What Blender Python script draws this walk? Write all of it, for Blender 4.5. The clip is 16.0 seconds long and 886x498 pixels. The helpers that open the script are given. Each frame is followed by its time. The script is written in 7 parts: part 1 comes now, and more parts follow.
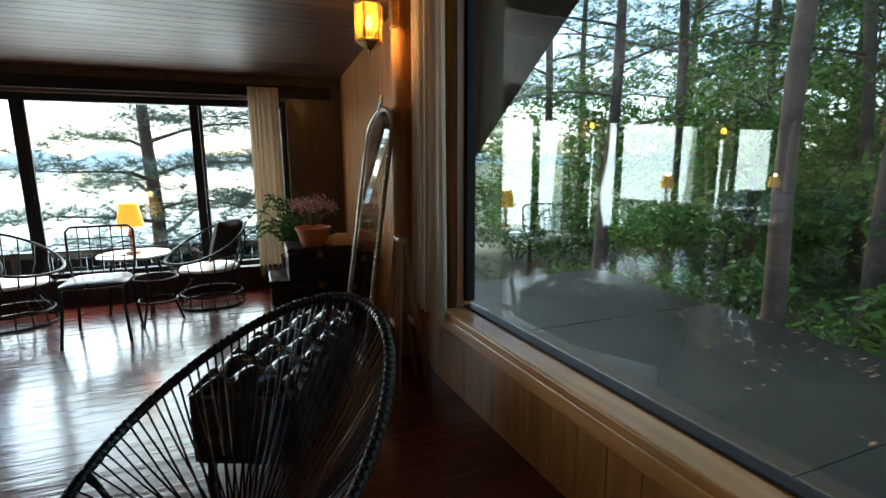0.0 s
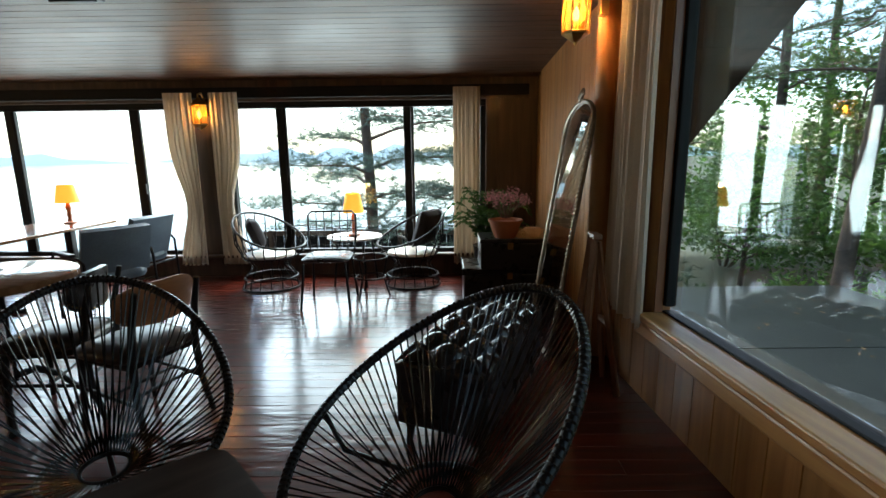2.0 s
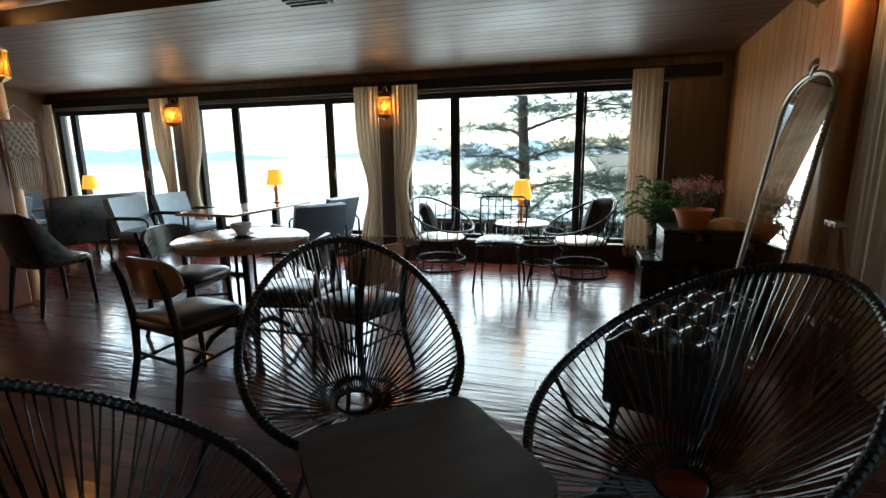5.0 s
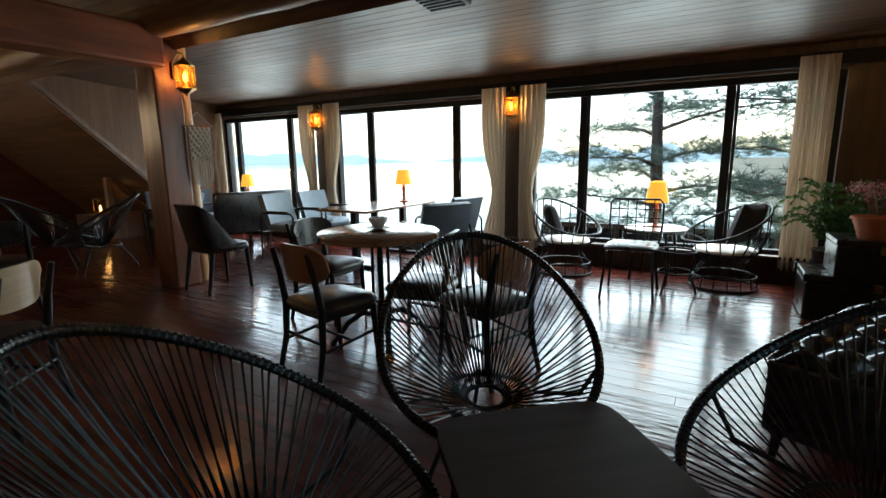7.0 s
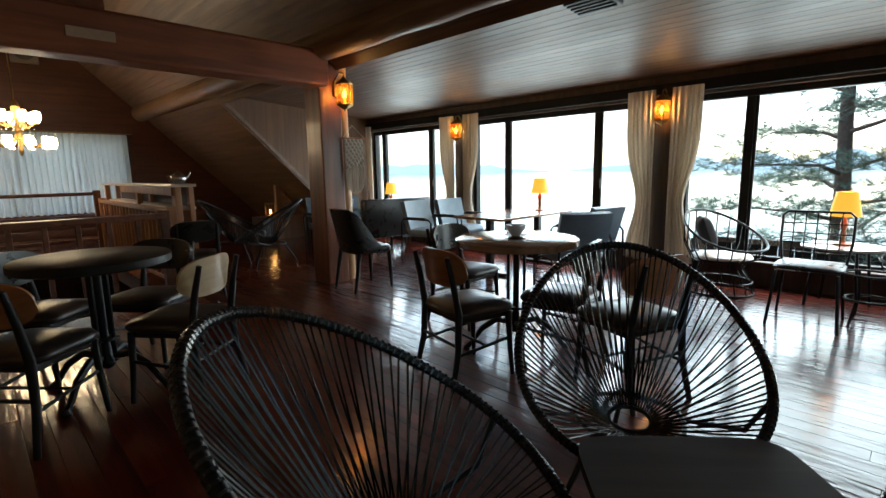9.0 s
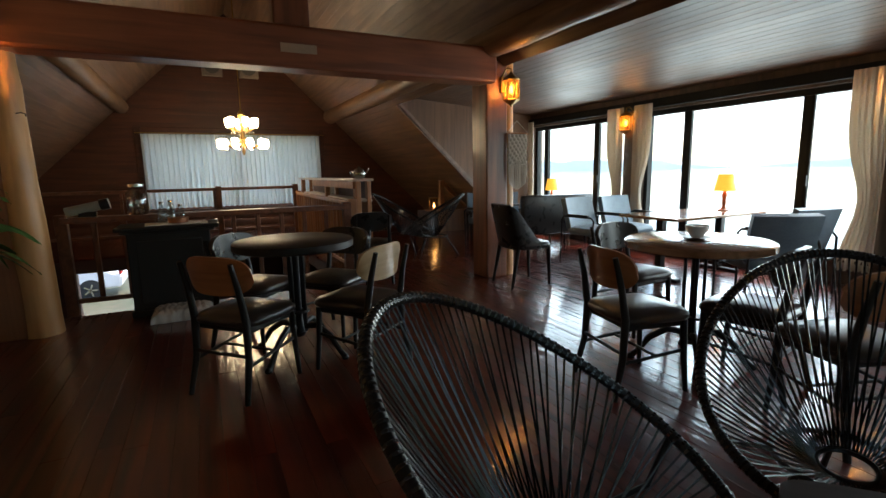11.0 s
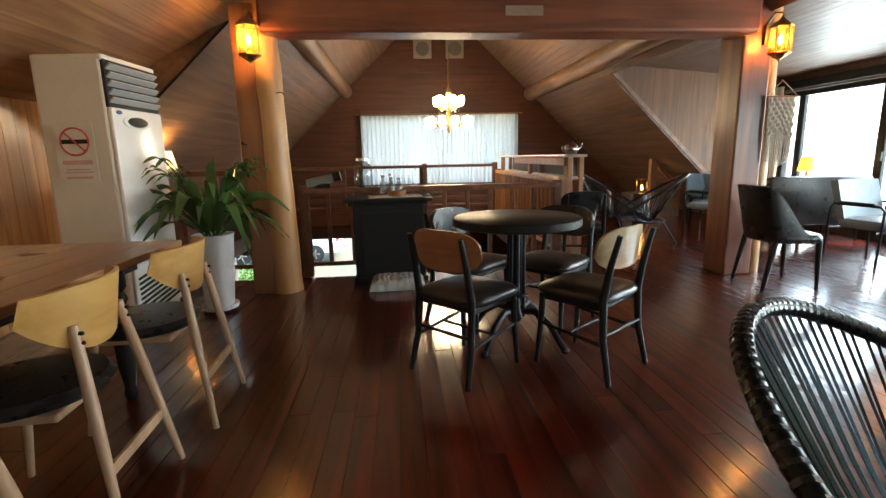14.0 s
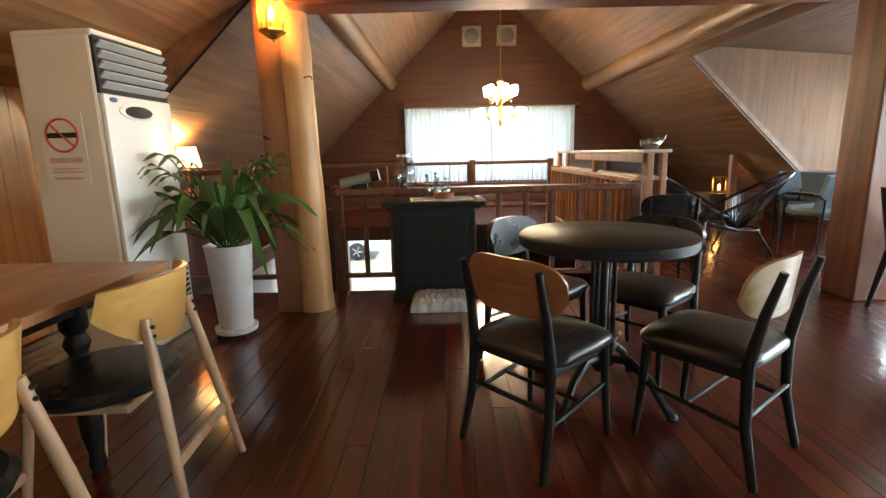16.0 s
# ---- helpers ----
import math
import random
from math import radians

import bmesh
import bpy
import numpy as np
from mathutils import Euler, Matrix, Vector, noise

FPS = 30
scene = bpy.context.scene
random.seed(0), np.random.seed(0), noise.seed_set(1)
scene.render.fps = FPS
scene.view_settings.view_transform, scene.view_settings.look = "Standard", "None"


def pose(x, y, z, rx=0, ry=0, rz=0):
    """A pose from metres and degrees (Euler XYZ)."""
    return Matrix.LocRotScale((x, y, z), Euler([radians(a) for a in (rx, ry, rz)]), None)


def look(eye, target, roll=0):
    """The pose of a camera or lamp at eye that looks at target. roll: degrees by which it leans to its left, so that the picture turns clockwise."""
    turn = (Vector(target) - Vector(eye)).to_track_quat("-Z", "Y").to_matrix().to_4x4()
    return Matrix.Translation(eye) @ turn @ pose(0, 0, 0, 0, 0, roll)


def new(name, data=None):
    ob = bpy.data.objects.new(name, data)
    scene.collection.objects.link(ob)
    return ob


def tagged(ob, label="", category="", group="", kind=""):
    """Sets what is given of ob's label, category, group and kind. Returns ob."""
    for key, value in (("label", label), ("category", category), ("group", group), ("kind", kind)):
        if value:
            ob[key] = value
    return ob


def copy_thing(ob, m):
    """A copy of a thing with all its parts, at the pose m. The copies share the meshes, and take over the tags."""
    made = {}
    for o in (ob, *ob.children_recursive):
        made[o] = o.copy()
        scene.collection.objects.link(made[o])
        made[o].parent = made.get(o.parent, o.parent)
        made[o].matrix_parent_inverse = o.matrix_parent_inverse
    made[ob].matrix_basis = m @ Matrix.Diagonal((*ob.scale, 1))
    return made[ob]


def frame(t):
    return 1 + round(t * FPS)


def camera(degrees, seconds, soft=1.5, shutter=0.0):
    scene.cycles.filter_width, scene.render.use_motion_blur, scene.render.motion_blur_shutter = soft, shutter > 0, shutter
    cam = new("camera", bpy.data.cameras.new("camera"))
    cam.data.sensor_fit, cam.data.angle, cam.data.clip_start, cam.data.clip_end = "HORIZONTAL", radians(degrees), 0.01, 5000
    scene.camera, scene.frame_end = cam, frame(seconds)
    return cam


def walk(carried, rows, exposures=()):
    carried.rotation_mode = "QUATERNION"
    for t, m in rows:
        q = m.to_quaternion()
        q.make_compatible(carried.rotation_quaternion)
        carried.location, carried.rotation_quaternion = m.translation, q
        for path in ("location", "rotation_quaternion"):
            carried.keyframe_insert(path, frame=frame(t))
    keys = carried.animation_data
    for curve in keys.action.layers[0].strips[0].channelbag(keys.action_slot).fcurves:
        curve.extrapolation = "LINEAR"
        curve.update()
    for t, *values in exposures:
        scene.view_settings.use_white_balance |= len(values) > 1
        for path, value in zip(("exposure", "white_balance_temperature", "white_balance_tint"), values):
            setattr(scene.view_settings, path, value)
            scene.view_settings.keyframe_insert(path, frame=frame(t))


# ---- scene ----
cam = camera(85.2, 16.0)
PATH = [
    (0, (-0.283, 0.092, 1.383), (0.437, 1.923, 1.024), -0.3),
    (0.5, (-0.307, 0.091, 1.398), (0.176, 1.999, 1.04), -0.4),
    (1, (-0.301, 0.09, 1.389), (-0.032, 2.037, 1.022), -0.7),
    (1.5, (-0.316, 0.089, 1.394), (-0.209, 2.049, 1.013), -0.8),
    (2, (-0.339, 0.066, 1.385), (-0.357, 2.03, 1.009), -0.7),
    (2.5, (-0.377, 0.033, 1.366), (-0.482, 1.997, 1.004), -0.7),
    (3, (-0.441, 0.025, 1.353), (-0.612, 1.986, 0.999), -0.6),
    (3.5, (-0.514, 0.016, 1.343), (-0.748, 1.97, 0.989), -0.5),
    (4, (-0.57, 0.004, 1.332), (-0.894, 1.944, 0.968), -0.4),
    (4.5, (-0.646, -0.023, 1.313), (-1.086, 1.891, 0.935), -0.6),
    (7, (-0.813, -0.068, 1.26), (-1.792, 1.637, 0.895), -0.8),
    (7.5, (-0.813, -0.065, 1.247), (-1.917, 1.565, 0.895), -0.9),
    (8, (-0.844, -0.083, 1.246), (-2.051, 1.474, 0.907), -1.0),
    (10.5, (-0.874, -0.097, 1.234), (-2.563, 0.928, 0.921), -1.0),
    (11, (-0.905, -0.117, 1.232), (-2.676, 0.755, 0.912), -1.1),
    (11.5, (-0.943, -0.172, 1.228), (-2.783, 0.543, 0.907), -1.1),
    (12, (-1.028, -0.21, 1.208), (-2.916, 0.366, 0.889), -1.1),
    (12.5, (-1.094, -0.237, 1.197), (-3.012, 0.228, 0.874), -1.0),
    (13, (-1.134, -0.265, 1.195), (-3.07, 0.106, 0.858), -1.2),
    (13.5, (-1.208, -0.296, 1.183), (-3.156, -0.022, 0.822), -1.2),
    (14, (-1.322, -0.299, 1.169), (-3.279, -0.135, 0.791), -1.2),
    (14.5, (-1.519, -0.296, 1.181), (-3.482, -0.222, 0.801), -1.1),
    (15, (-1.699, -0.314, 1.175), (-3.663, -0.282, 0.801), -1.2),
    (15.5, (-1.872, -0.332, 1.184), (-3.835, -0.322, 0.805), -1.3),
    (16, (-2.039, -0.328, 1.173), (-4.0, -0.342, 0.781), -1.3),
]
EXPOSURES = [(0.0, 2.02), (3.5, 2.02), (7.0, 1.87), (8.2, 1.9), (10.5, 2.15), (12.0, 2.35), (13.0, 2.9), (14.0, 3.5), (16.0, 3.88)]
walk(cam, [(t, look(eye, target, roll)) for t, eye, target, roll in PATH], EXPOSURES)

# ---- world, sun and daylight ----
world = bpy.data.worlds.new("sky")
scene.world = world
world.use_nodes = True
wn = world.node_tree
sky = wn.nodes.new("ShaderNodeTexSky")
sky.sky_type = "NISHITA"
sky.sun_disc = False
sky.sun_elevation, sky.sun_rotation = radians(60), radians(0)
sky.dust_density = 1.5
bg = wn.nodes["Background"]
bg.inputs["Strength"].default_value = 0.15
wn.links.new(sky.outputs["Color"], bg.inputs["Color"])

sun = new("sun", bpy.data.lights.new("sun", "SUN"))
sun.data.energy, sun.data.angle, sun.data.color = 1.3, radians(15), (1.0, 0.96, 0.9)
sun.matrix_world = look((0, 20, 34.6), (0, 0, 0))


def area(name, eye, target, w, h, watts, colour):
    li = bpy.data.lights.new(name, "AREA")
    li.shape, li.size, li.size_y, li.energy, li.color = "RECTANGLE", w, h, watts, colour
    ob = new(name, li)
    ob.matrix_world = look(eye, target)
    return ob


def bulb(name, place, watts, size=0.03, colour=(1.0, 0.55, 0.18)):
    li = bpy.data.lights.new(name, "POINT")
    li.energy, li.shadow_soft_size, li.color = watts, size, colour
    ob = new(name, li)
    ob.location = place
    return ob


DAY = (0.86, 0.96, 1.0)
WALL_N, WALL_E, WALL_W, WALL_S = 5.75, 0.80, -12.67, -3.1
PILLARS = (0.12, -3.08, -6.28, -8.86)
HEAD, SILL = 2.03, 0.23
# the forest gable stands a little askew to the lake wall
SKEW = Matrix.Translation((WALL_E, 2.53, 0)) @ Matrix.Rotation(radians(3.55), 4, "Z") @ Matrix.Translation((-WALL_E, -2.53, 0))


SKEW_N = Matrix.Translation((WALL_E, 2.53, 0)) @ Matrix.Rotation(radians(1.7), 4, "Z") @ Matrix.Translation((-WALL_E, -2.53, 0))


def gable_x(y):
    return WALL_E - (0.062 if y < 2.63 else 0.03) * (y - 2.53)


for k in range(3):
    mid = (PILLARS[k] + PILLARS[k + 1]) / 2
    area("window_daylight", (mid, WALL_N + 0.28, 1.15), (mid, 0, 0.75), 2.6, 1.7, 22, DAY)
area("window_daylight", SKEW @ Vector((WALL_E + 0.25, 0.6, 1.5)), SKEW @ Vector((-4, 0.6, 0.9)), 3.9, 1.6, 1.5, (0.9, 1.0, 0.86))
area("window_daylight", (WALL_W - 0.22, 0.64, 1.32), (0, 0.64, 1.0), 3.4, 1.5, 5.0, DAY)

# ---- materials ----


def material(name):
    m = bpy.data.materials.new(name)
    m.use_nodes = True
    return m, m.node_tree, m.node_tree.nodes["Principled BSDF"]


def coords(nt, scale, rand=0.0):
    tc = nt.nodes.new("ShaderNodeTexCoord")
    mp = nt.nodes.new("ShaderNodeMapping")
    mp.inputs["Scale"].default_value = scale
    nt.links.new(tc.outputs["Object"], mp.inputs["Vector"])
    if rand:
        info = nt.nodes.new("ShaderNodeObjectInfo")
        geo = nt.nodes.new("ShaderNodeNewGeometry")
        add = nt.nodes.new("ShaderNodeMath")
        nt.links.new(info.outputs["Random"], add.inputs[0])
        nt.links.new(geo.outputs["Random Per Island"], add.inputs[1])
        mul = nt.nodes.new("ShaderNodeVectorMath")
        mul.operation = "SCALE"
        mul.inputs[0].default_value = (rand, rand * 1.7, rand * 0.6)
        nt.links.new(add.outputs[0], mul.inputs["Scale"])
        nt.links.new(mul.outputs[0], mp.inputs["Location"])
        return mp, add
    return mp, None


def ramp(nt, fac, stops):
    r = nt.nodes.new("ShaderNodeValToRGB")
    while len(r.color_ramp.elements) < len(stops):
        r.color_ramp.elements.new(0.5)
    for e, (p, c) in zip(r.color_ramp.elements, stops):
        e.position, e.color = p, (*c, 1)
    nt.links.new(fac, r.inputs["Fac"])
    return r


def bump(nt, b, height, strength, dist=0.01):
    n = nt.nodes.new("ShaderNodeBump")
    n.inputs["Strength"].default_value, n.inputs["Distance"].default_value = strength, dist
    nt.links.new(height, n.inputs["Height"])
    nt.links.new(n.outputs["Normal"], b.inputs["Normal"])


def wood(name, dark, light, axis=0, rough=0.4, grain=9.0, vary=0.0, coat=0.0, relief=0.25):
    """Grained timber, its grain along the axis; vary spreads the tone from piece to piece."""
    m, nt, b = material(name)
    sc = [grain, grain, grain]
    sc[axis] = grain * 0.07
    mp, rnd = coords(nt, sc, 3.0)
    n1 = nt.nodes.new("ShaderNodeTexNoise")
    n1.inputs["Scale"].default_value, n1.inputs["Detail"].default_value, n1.inputs["Distortion"].default_value = 2.2, 7, 0.8
    nt.links.new(mp.outputs[0], n1.inputs["Vector"])
    r = ramp(nt, n1.outputs["Fac"], [(0.32, dark), (0.68, light)])
    mp2, _ = coords(nt, (1.1, 1.1, 1.1))
    n2 = nt.nodes.new("ShaderNodeTexNoise")
    n2.inputs["Scale"].default_value, n2.inputs["Detail"].default_value = 1.7, 4
    nt.links.new(mp2.outputs[0], n2.inputs["Vector"])
    mix = nt.nodes.new("ShaderNodeMix")
    mix.data_type, mix.blend_type = "RGBA", "MULTIPLY"
    mix.inputs["Factor"].default_value = 0.7
    r2 = ramp(nt, n2.outputs["Fac"], [(0.3, (0.62, 0.6, 0.58)), (0.7, (1, 1, 1))])
    nt.links.new(r.outputs["Color"], mix.inputs["A"])
    nt.links.new(r2.outputs["Color"], mix.inputs["B"])
    out = mix.outputs["Result"]
    if vary:
        hsv = nt.nodes.new("ShaderNodeHueSaturation")
        mr = nt.nodes.new("ShaderNodeMapRange")
        fr = nt.nodes.new("ShaderNodeMath")
        fr.operation = "FRACT"
        nt.links.new(rnd.outputs[0], fr.inputs[0])
        nt.links.new(fr.outputs[0], mr.inputs["Value"])
        mr.inputs["To Min"].default_value, mr.inputs["To Max"].default_value = 1 - vary, 1 + vary
        nt.links.new(mr.outputs[0], hsv.inputs["Value"])
        nt.links.new(out, hsv.inputs["Color"])
        out = hsv.outputs["Color"]
    nt.links.new(out, b.inputs["Base Color"])
    rr = nt.nodes.new("ShaderNodeMapRange")
    rr.inputs["To Min"].default_value, rr.inputs["To Max"].default_value = rough * 0.75, min(1, rough * 1.35)
    nt.links.new(n2.outputs["Fac"], rr.inputs["Value"])
    nt.links.new(rr.outputs[0], b.inputs["Roughness"])
    b.inputs["Coat Weight"].default_value = coat
    b.inputs["Coat Roughness"].default_value = 0.16
    bump(nt, b, n1.outputs["Fac"], relief, 0.004)
    return m


def cupped(m, scale, strength, dist):
    """Uneven varnish over worn boards: the clear coat dips and swells across them."""
    nt = m.node_tree
    b = nt.nodes["Principled BSDF"]
    mp, _ = coords(nt, scale, 5.0)
    n = nt.nodes.new("ShaderNodeTexNoise")
    n.inputs["Scale"].default_value, n.inputs["Detail"].default_value, n.inputs["Roughness"].default_value = 1.0, 3, 0.55
    nt.links.new(mp.outputs[0], n.inputs["Vector"])
    bp = nt.nodes.new("ShaderNodeBump")
    bp.inputs["Strength"].default_value, bp.inputs["Distance"].default_value = strength, dist
    nt.links.new(n.outputs["Fac"], bp.inputs["Height"])
    nt.links.new(bp.outputs["Normal"], b.inputs["Coat Normal"])


def plain(name, a, c=None, rough=0.5, metal=0.0, scale=30, relief=0.1, spread=0.5, spec=0.5):
    """A worked surface of one stuff, with a little mottling and relief."""
    m, nt, b = material(name)
    c = c or tuple(v * 0.8 for v in a)
    mp, _ = coords(nt, (1, 1, 1))
    n1 = nt.nodes.new("ShaderNodeTexNoise")
    n1.inputs["Scale"].default_value, n1.inputs["Detail"].default_value = scale, 5
    nt.links.new(mp.outputs[0], n1.inputs["Vector"])
    n2 = nt.nodes.new("ShaderNodeTexNoise")
    n2.inputs["Scale"].default_value, n2.inputs["Detail"].default_value = scale * 0.12, 3
    nt.links.new(mp.outputs[0], n2.inputs["Vector"])
    mx = nt.nodes.new("ShaderNodeMath")
    mx.operation = "MULTIPLY_ADD"
    mx.inputs[1].default_value = 0.4
    nt.links.new(n1.outputs["Fac"], mx.inputs[0])
    sub = nt.nodes.new("ShaderNodeMath")
    sub.operation = "MULTIPLY"
    sub.inputs[1].default_value = 0.6
    nt.links.new(n2.outputs["Fac"], sub.inputs[0])
    nt.links.new(sub.outputs[0], mx.inputs[2])
    r = ramp(nt, mx.outputs[0], [(0.5 - spread * 0.4, c), (0.5 + spread * 0.4, a)])
    nt.links.new(r.outputs["Color"], b.inputs["Base Color"])
    rr = nt.nodes.new("ShaderNodeMapRange")
    rr.inputs["To Min"].default_value, rr.inputs["To Max"].default_value = rough * 0.8, min(1, rough * 1.25)
    nt.links.new(n2.outputs["Fac"], rr.inputs["Value"])
    nt.links.new(rr.outputs[0], b.inputs["Roughness"])
    b.inputs["Metallic"].default_value = metal
    b.inputs["Specular IOR Level"].default_value = spec
    if relief:
        bump(nt, b, n1.outputs["Fac"], relief, 0.003)
    return m


def glow(name, colour, strength):
    m, nt, b = material(name)
    b.inputs["Base Color"].default_value = (*colour, 1)
    b.inputs["Emission Color"].default_value = (*colour, 1)
    b.inputs["Emission Strength"].default_value = strength
    b.inputs["Roughness"].default_value = 0.6
    return m


def pane(name, tint, base=0.03):
    """Flat window glass: clear, with the mirror image that glass gives."""
    m, nt, b = material(name)
    nt.nodes.remove(b)
    out = nt.nodes["Material Output"]
    tr = nt.nodes.new("ShaderNodeBsdfTransparent")
    tr.inputs["Color"].default_value = (*tint, 1)
    gl = nt.nodes.new("ShaderNodeBsdfGlossy")
    gl.inputs["Roughness"].default_value = 0.0
    fr = nt.nodes.new("ShaderNodeLayerWeight")
    fr.inputs["Blend"].default_value = 0.5
    pw = nt.nodes.new("ShaderNodeMath")
    pw.operation = "POWER"
    pw.inputs[1].default_value = 4.0
    nt.links.new(fr.outputs["Facing"], pw.inputs[0])
    mu = nt.nodes.new("ShaderNodeMath")
    mu.operation, mu.use_clamp = "MULTIPLY_ADD", True
    mu.inputs[1].default_value, mu.inputs[2].default_value = 0.9, base
    nt.links.new(pw.outputs[0], mu.inputs[0])
    mix = nt.nodes.new("ShaderNodeMixShader")
    nt.links.new(mu.outputs[0], mix.inputs["Fac"])
    nt.links.new(tr.outputs[0], mix.inputs[1])
    nt.links.new(gl.outputs[0], mix.inputs[2])
    nt.links.new(mix.outputs[0], out.inputs["Surface"])
    return m


def frosted(name, colour):
    """Cloudy coloured glass that takes up the light of the bulb behind it."""
    m, nt, b = material(name)
    nt.nodes.remove(b)
    tr = nt.nodes.new("ShaderNodeBsdfTransparent")
    tl = nt.nodes.new("ShaderNodeBsdfTranslucent")
    tr.inputs["Color"].default_value = (*colour, 1)
    tl.inputs["Color"].default_value = (*colour, 1)
    mix = nt.nodes.new("ShaderNodeMixShader")
    mix.inputs["Fac"].default_value = 0.16
    nt.links.new(tr.outputs[0], mix.inputs[1])
    nt.links.new(tl.outputs[0], mix.inputs[2])
    nt.links.new(mix.outputs[0], nt.nodes["Material Output"].inputs["Surface"])
    return m


def cloth(name, colour, through_light=0.4, weave=220):
    m, nt, b = material(name)
    out = nt.nodes["Material Output"]
    mp, _ = coords(nt, (1, 1, 1))
    n = nt.nodes.new("ShaderNodeTexNoise")
    n.inputs["Scale"].default_value = weave
    nt.links.new(mp.outputs[0], n.inputs["Vector"])
    r = ramp(nt, n.outputs["Fac"], [(0.3, tuple(v * 0.82 for v in colour)), (0.7, colour)])
    nt.links.new(r.outputs["Color"], b.inputs["Base Color"])
    b.inputs["Roughness"].default_value = 0.9
    bump(nt, b, n.outputs["Fac"], 0.15, 0.002)
    tl = nt.nodes.new("ShaderNodeBsdfTranslucent")
    nt.links.new(r.outputs["Color"], tl.inputs["Color"])
    mix = nt.nodes.new("ShaderNodeMixShader")
    mix.inputs["Fac"].default_value = through_light
    nt.links.new(b.outputs[0], mix.inputs[1])
    nt.links.new(tl.outputs[0], mix.inputs[2])
    nt.links.new(mix.outputs[0], out.inputs["Surface"])
    return m


def leafy(name, a, c, thin=0.35):
    m, nt, b = material(name)
    out = nt.nodes["Material Output"]
    geo = nt.nodes.new("ShaderNodeNewGeometry")
    r = ramp(nt, geo.outputs["Random Per Island"], [(0.0, a), (1.0, c)])
    nt.links.new(r.outputs["Color"], b.inputs["Base Color"])
    b.inputs["Roughness"].default_value = 0.45
    tl = nt.nodes.new("ShaderNodeBsdfTranslucent")
    nt.links.new(r.outputs["Color"], tl.inputs["Color"])
    mix = nt.nodes.new("ShaderNodeMixShader")
    mix.inputs["Fac"].default_value = thin
    nt.links.new(b.outputs[0], mix.inputs[1])
    nt.links.new(tl.outputs[0], mix.inputs[2])
    nt.links.new(mix.outputs[0], out.inputs["Surface"])
    return m


FLOORWOOD = wood("floor_wood", (0.040, 0.0042, 0.0013), (0.125, 0.0145, 0.004), 0, 0.34, 4, 0.26, 1.0, 0.05)
FLOORWOOD.node_tree.nodes["Principled BSDF"].inputs["Specular IOR Level"].default_value = 0.12
FLOORWOOD.node_tree.nodes["Principled BSDF"].inputs["Coat Roughness"].default_value = 0.12
FLOORWOOD.node_tree.nodes["Principled BSDF"].inputs["Coat IOR"].default_value = 1.53
cupped(FLOORWOOD, (2.6, 21.0, 1.0), 0.65, 0.006)
UNDERFLOOR = plain("joint_dirt", (0.05, 0.016, 0.010), rough=0.6)
CEILWOOD = wood("ceiling_wood", (0.052, 0.026, 0.0145), (0.118, 0.060, 0.034), 0, 0.46, 6, 0.16, 0.0, 0.45)
ROOFWOOD = wood("roof_wood", (0.125, 0.068, 0.040), (0.235, 0.134, 0.080), 0, 0.5, 4, 0.07, 0.1, 0.1)
LOGWOOD = wood("log_wood", (0.40, 0.185, 0.060), (0.62, 0.335, 0.125), 2, 0.48, 4, 0.08, 0.1, 0.3)
LOGX = wood("log_wood_long", (0.16, 0.088, 0.045), (0.30, 0.175, 0.095), 0, 0.45, 5, 0.08, 0.2, 0.5)
REDBEAM = wood("red_beam_wood", (0.15, 0.044, 0.020), (0.30, 0.095, 0.04), 1, 0.40, 5, 0.1, 0.2, 0.4)
REDPOST = wood("red_post_wood", (0.13, 0.042, 0.020), (0.27, 0.09, 0.04), 2, 0.40, 5, 0.1, 0.2, 0.4)
POSTBROWN = wood("post_brown_wood", (0.19, 0.070, 0.027), (0.33, 0.135, 0.052), 2, 0.42, 4, 0.08, 0.1, 0.25)
REDLOG = wood("red_wall_wood", (0.060, 0.017, 0.0075), (0.110, 0.032, 0.0135), 1, 0.5, 5, 0.10, 0.05, 0.15)
DARKWALL = wood("dark_wall_wood", (0.055, 0.032, 0.021), (0.12, 0.07, 0.044), 2, 0.45, 6, 0.15, 0.1)
PINE = wood("golden_pine", (0.36, 0.15, 0.040), (0.58, 0.285, 0.088), 2, 0.38, 6, 0.13, 0.2)
PINEY = wood("golden_pine_rail", (0.42, 0.19, 0.055), (0.66, 0.36, 0.12), 1, 0.36, 6, 0.1, 0.2)
OAK = wood("pale_oak", (0.64, 0.33, 0.085), (0.78, 0.45, 0.14), 0, 0.38, 8, 0.06, 0.15, 0.1)
OAKLEG = wood("pale_oak_leg", (0.46, 0.27, 0.15), (0.62, 0.39, 0.235), 2, 0.4, 8, 0.06, 0.1, 0.1)
PLY = wood("brown_plywood", (0.30, 0.115, 0.044), (0.44, 0.185, 0.074), 0, 0.38, 8, 0.08, 0.15, 0.1)
TABLEWOOD = wood("table_wood", (0.20, 0.095, 0.045), (0.38, 0.2, 0.1), 0, 0.22, 6, 0.08, 0.4, 0.1)
BARWOOD = wood("bar_top_wood", (0.26, 0.115, 0.05), (0.46, 0.23, 0.11), 0, 0.28, 5, 0.1, 0.3, 0.1)
BLACKWOOD = plain("black_stained_wood", (0.012, 0.011, 0.010), rough=0.45, relief=0.05, spec=0.3)
BLACKIRON = plain("black_iron", (0.018, 0.018, 0.019), rough=0.38, metal=0.6, relief=0.08, scale=60)
BLACKFRAME = plain("black_window_frame", (0.016, 0.017, 0.018), rough=0.5, relief=0.04, spec=0.15)
